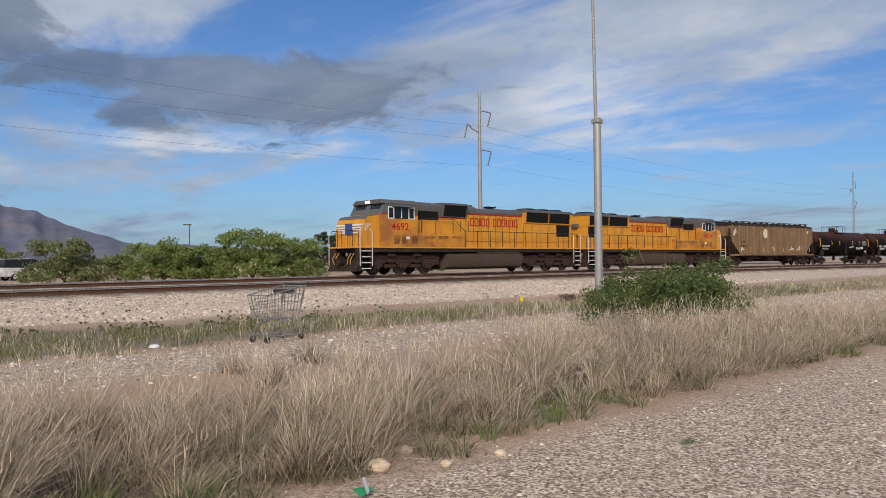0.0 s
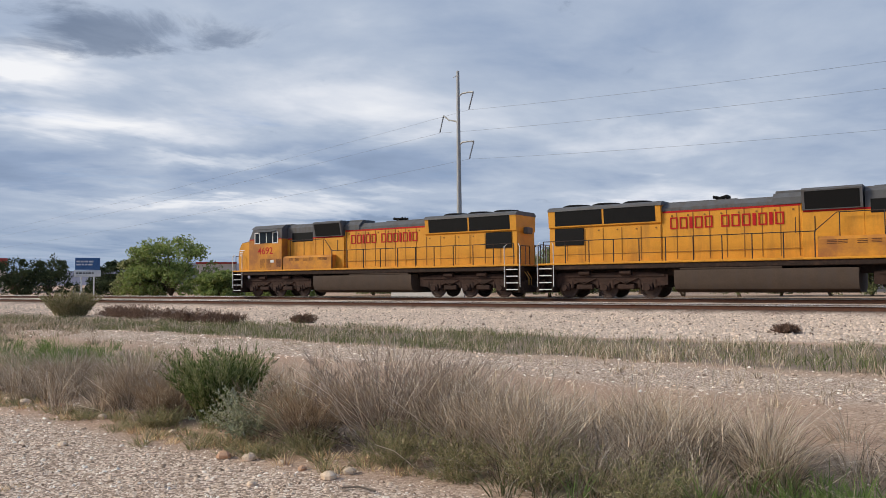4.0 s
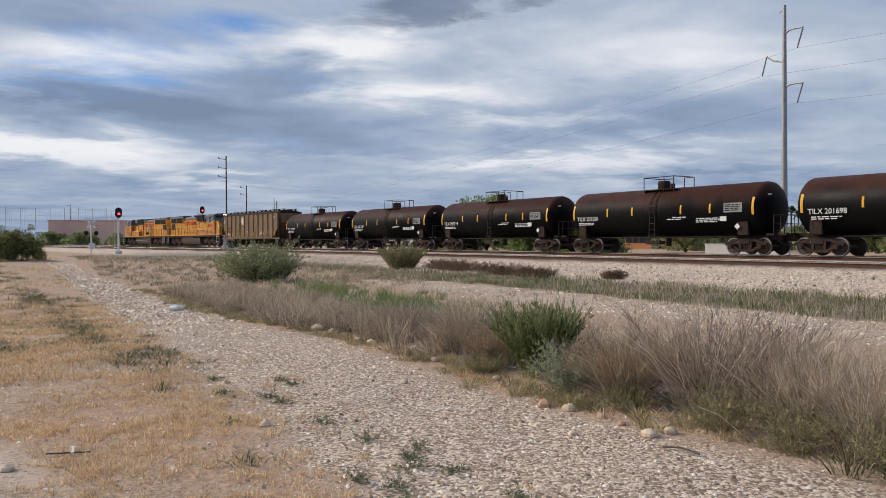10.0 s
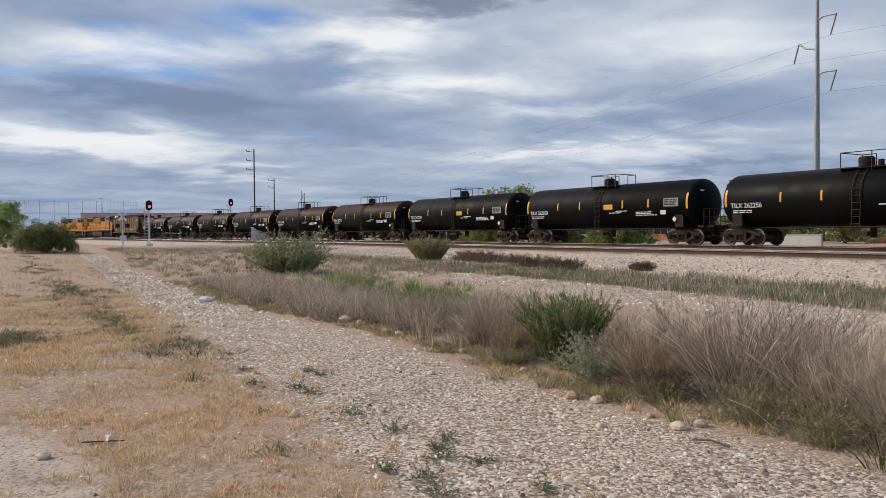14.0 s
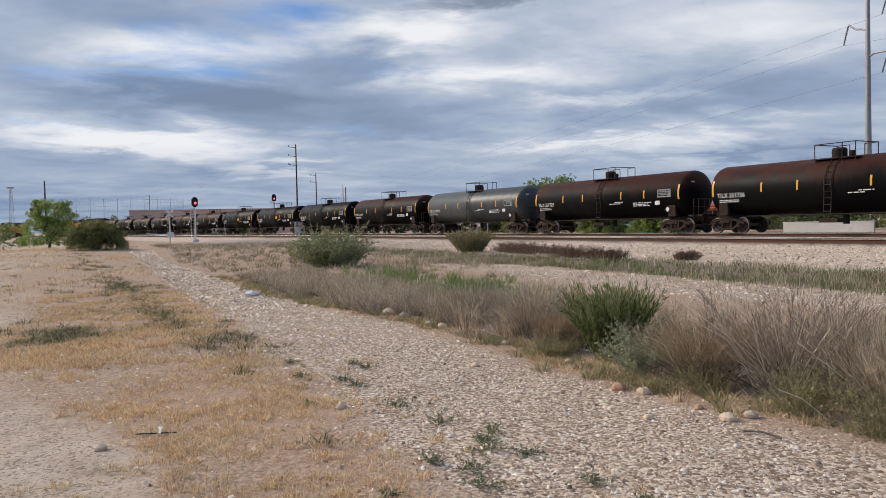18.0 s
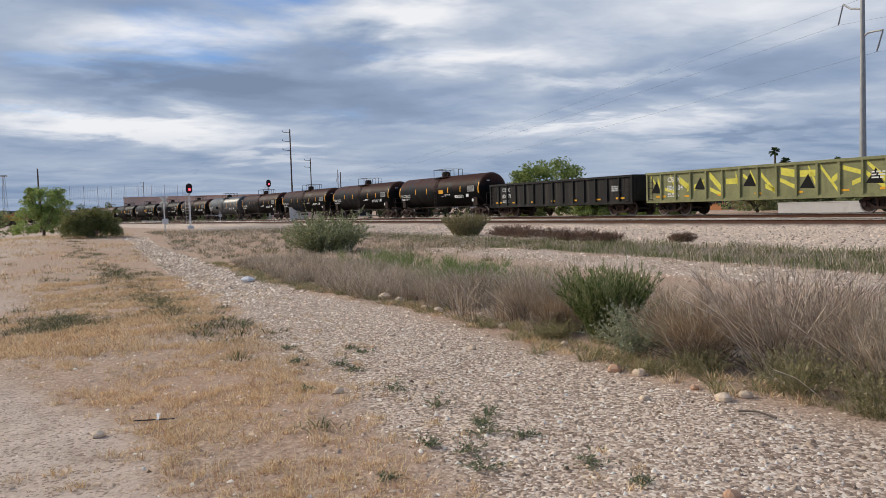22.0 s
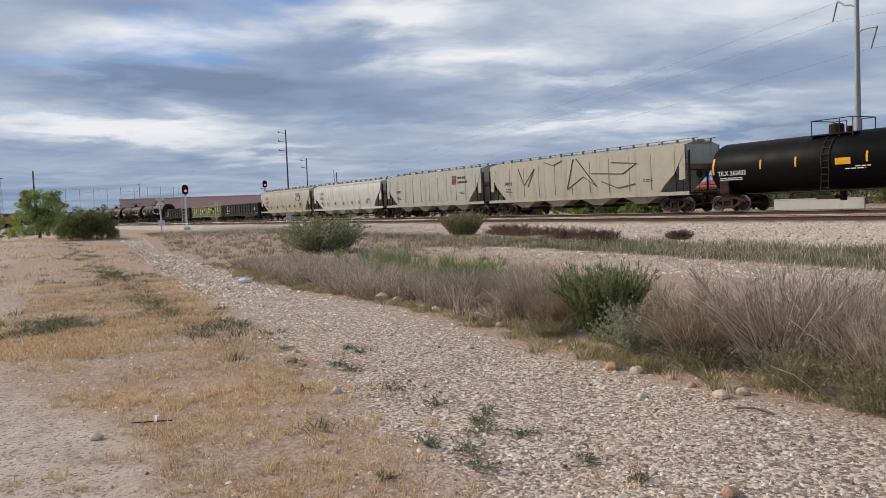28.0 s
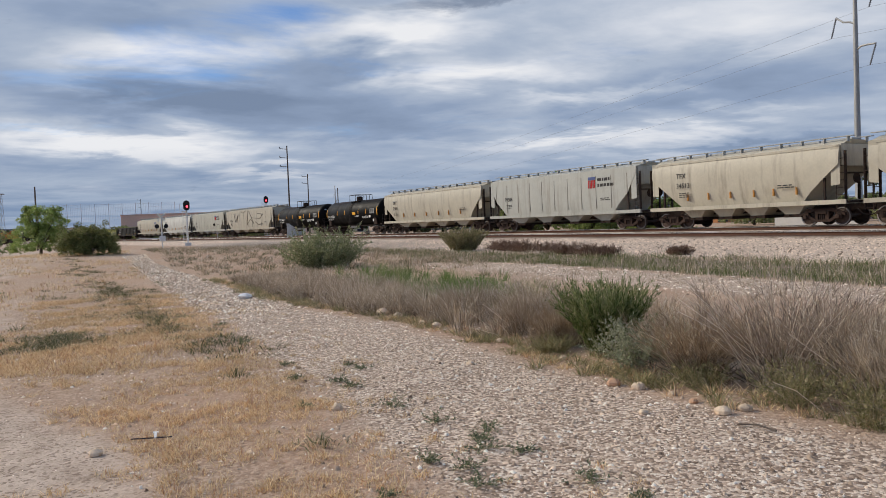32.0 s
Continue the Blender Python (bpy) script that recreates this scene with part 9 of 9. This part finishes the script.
def litter():
    wht = principled("white_plastic", (0.80, 0.80, 0.80), 0.5)
    # crumpled white bag on the path
    rng = random.Random(8)
    for x, y, r, label in ((-17.5, 2.65, 0.16, "crumpled white plastic bag on the gravel path"), (5.4, 13.2, 0.09, "small white scrap on the dirt road"), (7.9, 11.6, 0.06, "small white scrap on the dirt road")):
        ob = part("litter", lump(rng, r, 0.45, 9), wht, None)
        ob.matrix_basis = pose(x, y, float(ground_z(x, y)) + 0.3 * r)
        tagged(ob, label, "litter")
    # a white and dark stick crossed on the bare earth
    t = thing("crossed_sticks", "white plastic fork crossed with a dark straw on the earth", "litter", pose(-5.95, 0.28, float(ground_z(-5.95, 0.28)) + 0.01, 0, 0, 176))
    part("fork", Mesh().box(-0.075, 0.055, -0.008, 0.008, 0.012, 0.02).box(0.055, 0.10, -0.018, 0.018, 0.012, 0.02), wht, t)
    part("straw", Mesh().cyl((-0.05, -0.11, 0.005), (0.0, 0.16, 0.008), 0.005, n=6), principled("dark_straw", (0.03, 0.035, 0.06), 0.5), t)
    # green and white wrapper in the weeds
    t = thing("wrapper", "torn green and white wrapper in the weeds", "litter", pose(3.0, 4.0, float(ground_z(3.0, 4.0)) + 0.03, 0, 0, 30))
    part("white_part", Mesh().add([(-0.03, -0.02, 0.0), (0.03, -0.01, 0.01), (0.035, 0.02, 0.09), (-0.02, 0.02, 0.10)], [(0, 1, 2, 3), (3, 2, 1, 0)]), wht, t)
    part("green_part", Mesh().add([(-0.08, 0.0, 0.0), (0.09, -0.02, 0.01), (0.10, 0.05, 0.015), (-0.07, 0.06, 0.04)], [(0, 1, 2, 3), (3, 2, 1, 0)]), principled("wrapper_green", (0.05, 0.35, 0.14), 0.5), t)
    # a length of dark stick at the path's edge
    ob = part("stick", Mesh().tube([(0, 0, 0), (0.12, 0.02, 0.015), (0.27, -0.01, 0.01)], 0.007, 6), dark_wood, None)
    ob.matrix_basis = pose(-4.05, 3.75, float(ground_z(-4.05, 3.75)) + 0.012, 0, 0, 12)
    tagged(ob, "short dark stick lying on the gravel", "stick")
    # yellow marker flags
    for x, y in ((14.3, 12.9), (24.0, 13.2), (30.5, 13.3)):
        z = float(ground_z(x, y))
        t = thing("marker_flag", "small yellow survey flag on a wire in the grass", "flag", pose(x, y, z), "yellow marker flags")
        part("wire", Mesh().cyl((0, 0, -0.05), (0.03, 0, 0.5), 0.004, n=5), rail_dark, t)
        part("flag", Mesh().add([(0.03, 0, 0.5), (0.16, 0.02, 0.47), (0.14, -0.02, 0.36), (0.03, 0, 0.38)], [(0, 1, 2, 3), (3, 2, 1, 0)]), principled("flag_yellow", (0.75, 0.65, 0.03), 0.5), t)


shopping_cart()


BIRDS = []


def dove(label, at_):
    """A dove in flight: the body with its tail, and two wings that beat."""
    plumage = principled("dove_plumage", (0.17, 0.15, 0.14), 0.85, 0.0, 30.0, 0.25)
    flight = principled("flight_feathers", (0.10, 0.09, 0.09), 0.85, 0.0, 40.0, 0.3)
    t = thing("dove", label, "bird", at_, "doves")
    wings = []
    part("body", Mesh().lathe([(0.0, -0.10), (0.024, -0.075), (0.04, -0.02), (0.042, 0.03), (0.03, 0.075), (0.018, 0.095), (0.0, 0.11)], "x", (0, 0, 0), 10), plumage, t)
    h = part("head", Mesh().lathe([(0.0, 0.09), (0.016, 0.10), (0.021, 0.115), (0.016, 0.132), (0.0, 0.14)], "x", (0, 0, 0.014), 8), plumage, t)
    part("beak", Mesh().cyl((0.136, 0, 0.012), (0.158, 0, 0.006), 0.005, 0.001, 6), flight, h)
    part("tail", Mesh().add([(-0.07, -0.018, 0.004), (-0.07, 0.018, 0.004), (-0.235, 0.022, 0.0), (-0.25, 0.0, 0.0), (-0.235, -0.022, 0.0), (-0.07, -0.018, -0.006), (-0.07, 0.018, -0.006), (-0.235, 0.022, -0.004), (-0.25, 0, -0.004), (-0.235, -0.022, -0.004)],
                            [(0, 1, 2, 3, 4), (9, 8, 7, 6, 5), (0, 5, 6, 1), (1, 6, 7, 2), (2, 7, 8, 3), (3, 8, 9, 4), (4, 9, 5, 0)]), flight, t)
    for s in (1, -1):
        out = [(0.055, 0.0), (0.075, 0.09), (0.05, 0.16), (-0.03, 0.25), (-0.045, 0.22), (-0.05, 0.12), (-0.055, 0.0)]
        m = Mesh().add([(x, s * y, z) for z in (0.004, -0.004) for x, y in out], [tuple(range(7))[::s], tuple(range(13, 6, -1))[::s]] + [(i, i + 7, (i + 1) % 7 + 7, (i + 1) % 7) for i in range(7)])
        wings.append((part("wing", m, flight, t, at=pose(0, s * 0.03, 0.02)), s))
    BIRDS.append((t, wings))


def key_flight(bird, wings, way, beat):
    rows = []
    for i, (t, x, y, z) in enumerate(way):
        p, q = way[max(0, i - 1)], way[min(len(way) - 1, i + 1)]
        run = math.hypot(q[1] - p[1], q[2] - p[2])
        if run < 0.01:
            p, q = way[1], way[2]
        rows.append((t, pose(x, y, z, 0, -7 if run > 0.01 else 0, math.degrees(math.atan2(q[2] - p[2], q[1] - p[1])))))
    walk(bird, rows)
    for w, s in wings:
        walk(w, [(0, pose(0, s * 0.03, 0.02, 0, 0, 0))] + [(t, pose(0, s * 0.03, 0.02, s * a, 0, 0)) for t, a in beat])


def key_birds():
    """One dove crosses low before the train and climbs over the path; another rises from the path's end and passes over the train."""
    g = lambda x, y: float(ground_z(x, y)) + 0.05
    way = [(0, -33.0, 19.5, g(-33, 19.5)), (22.2, -33.0, 19.5, g(-33, 19.5)), (23.2, -26.2, 15.4, 1.7), (23.6, -21.6, 11.0, 2.06), (23.8, -19.04, 8.16, 2.11), (24.0, -16.7, 5.2, 2.31), (24.2, -14.9, 2.6, 2.58), (24.4, -13.3, 0.4, 2.86), (24.6, -12.1, -1.25, 3.10), (25.0, -10.2, -4.2, 3.7), (26.0, -6.5, -12.0, 5.2), (32.0, 20.0, -60.0, 14.0)]
    beat = [(22.2, 0), (22.6, 40), (23.0, -20), (23.2, 0), (23.3, 50), (23.4, -30), (23.5, 10), (23.6, 68), (23.7, 30), (23.8, -25), (23.9, 20), (24.0, 66), (24.1, 52), (24.2, -20), (24.3, -30), (24.4, 25), (24.5, 64), (24.6, -35), (24.7, 0), (24.8, 55), (25.0, -30), (25.2, 50), (25.4, -30), (25.6, 40), (26.0, 10), (32.0, 10)]
    key_flight(*BIRDS[0], way, beat)
    way = [(0, -34.0, -14.0, g(-34, -14)), (28.2, -34.0, -14.0, g(-34, -14)), (28.9, -34.0, -9.0, 0.9), (29.6, -34.1, -2.34, 3.57), (30.0, -34.15, 1.58, 5.44), (30.4, -33.6, 6.44, 7.6), (30.8, -32.0, 12.0, 10.1), (32.0, -26.0, 28.0, 16.0)]
    beat = [(28.2, 0)] + [(28.3 + 0.1 * k, (55, 15, -35, 10)[k % 4]) for k in range(37)]
    key_flight(*BIRDS[1], way, beat)


drink_carton()
dove("grey-brown dove flying past with beating wings", pose(-33, 19.5, 0.3))
dove("dark dove rising over the path with beating wings", pose(-34, -14, 0.1))
litter()
# a second locomotive waits far down the line, headlights on
_w = copy_thing(TRAIN[0][0], pose(*at(96.4, 265), 0, 0, -8))
tagged(_w, "distant standing locomotive with glowing headlights beyond the trees", "locomotive")


def motions():
    key_train()
    key_wheels()
    key_birds()


motions()
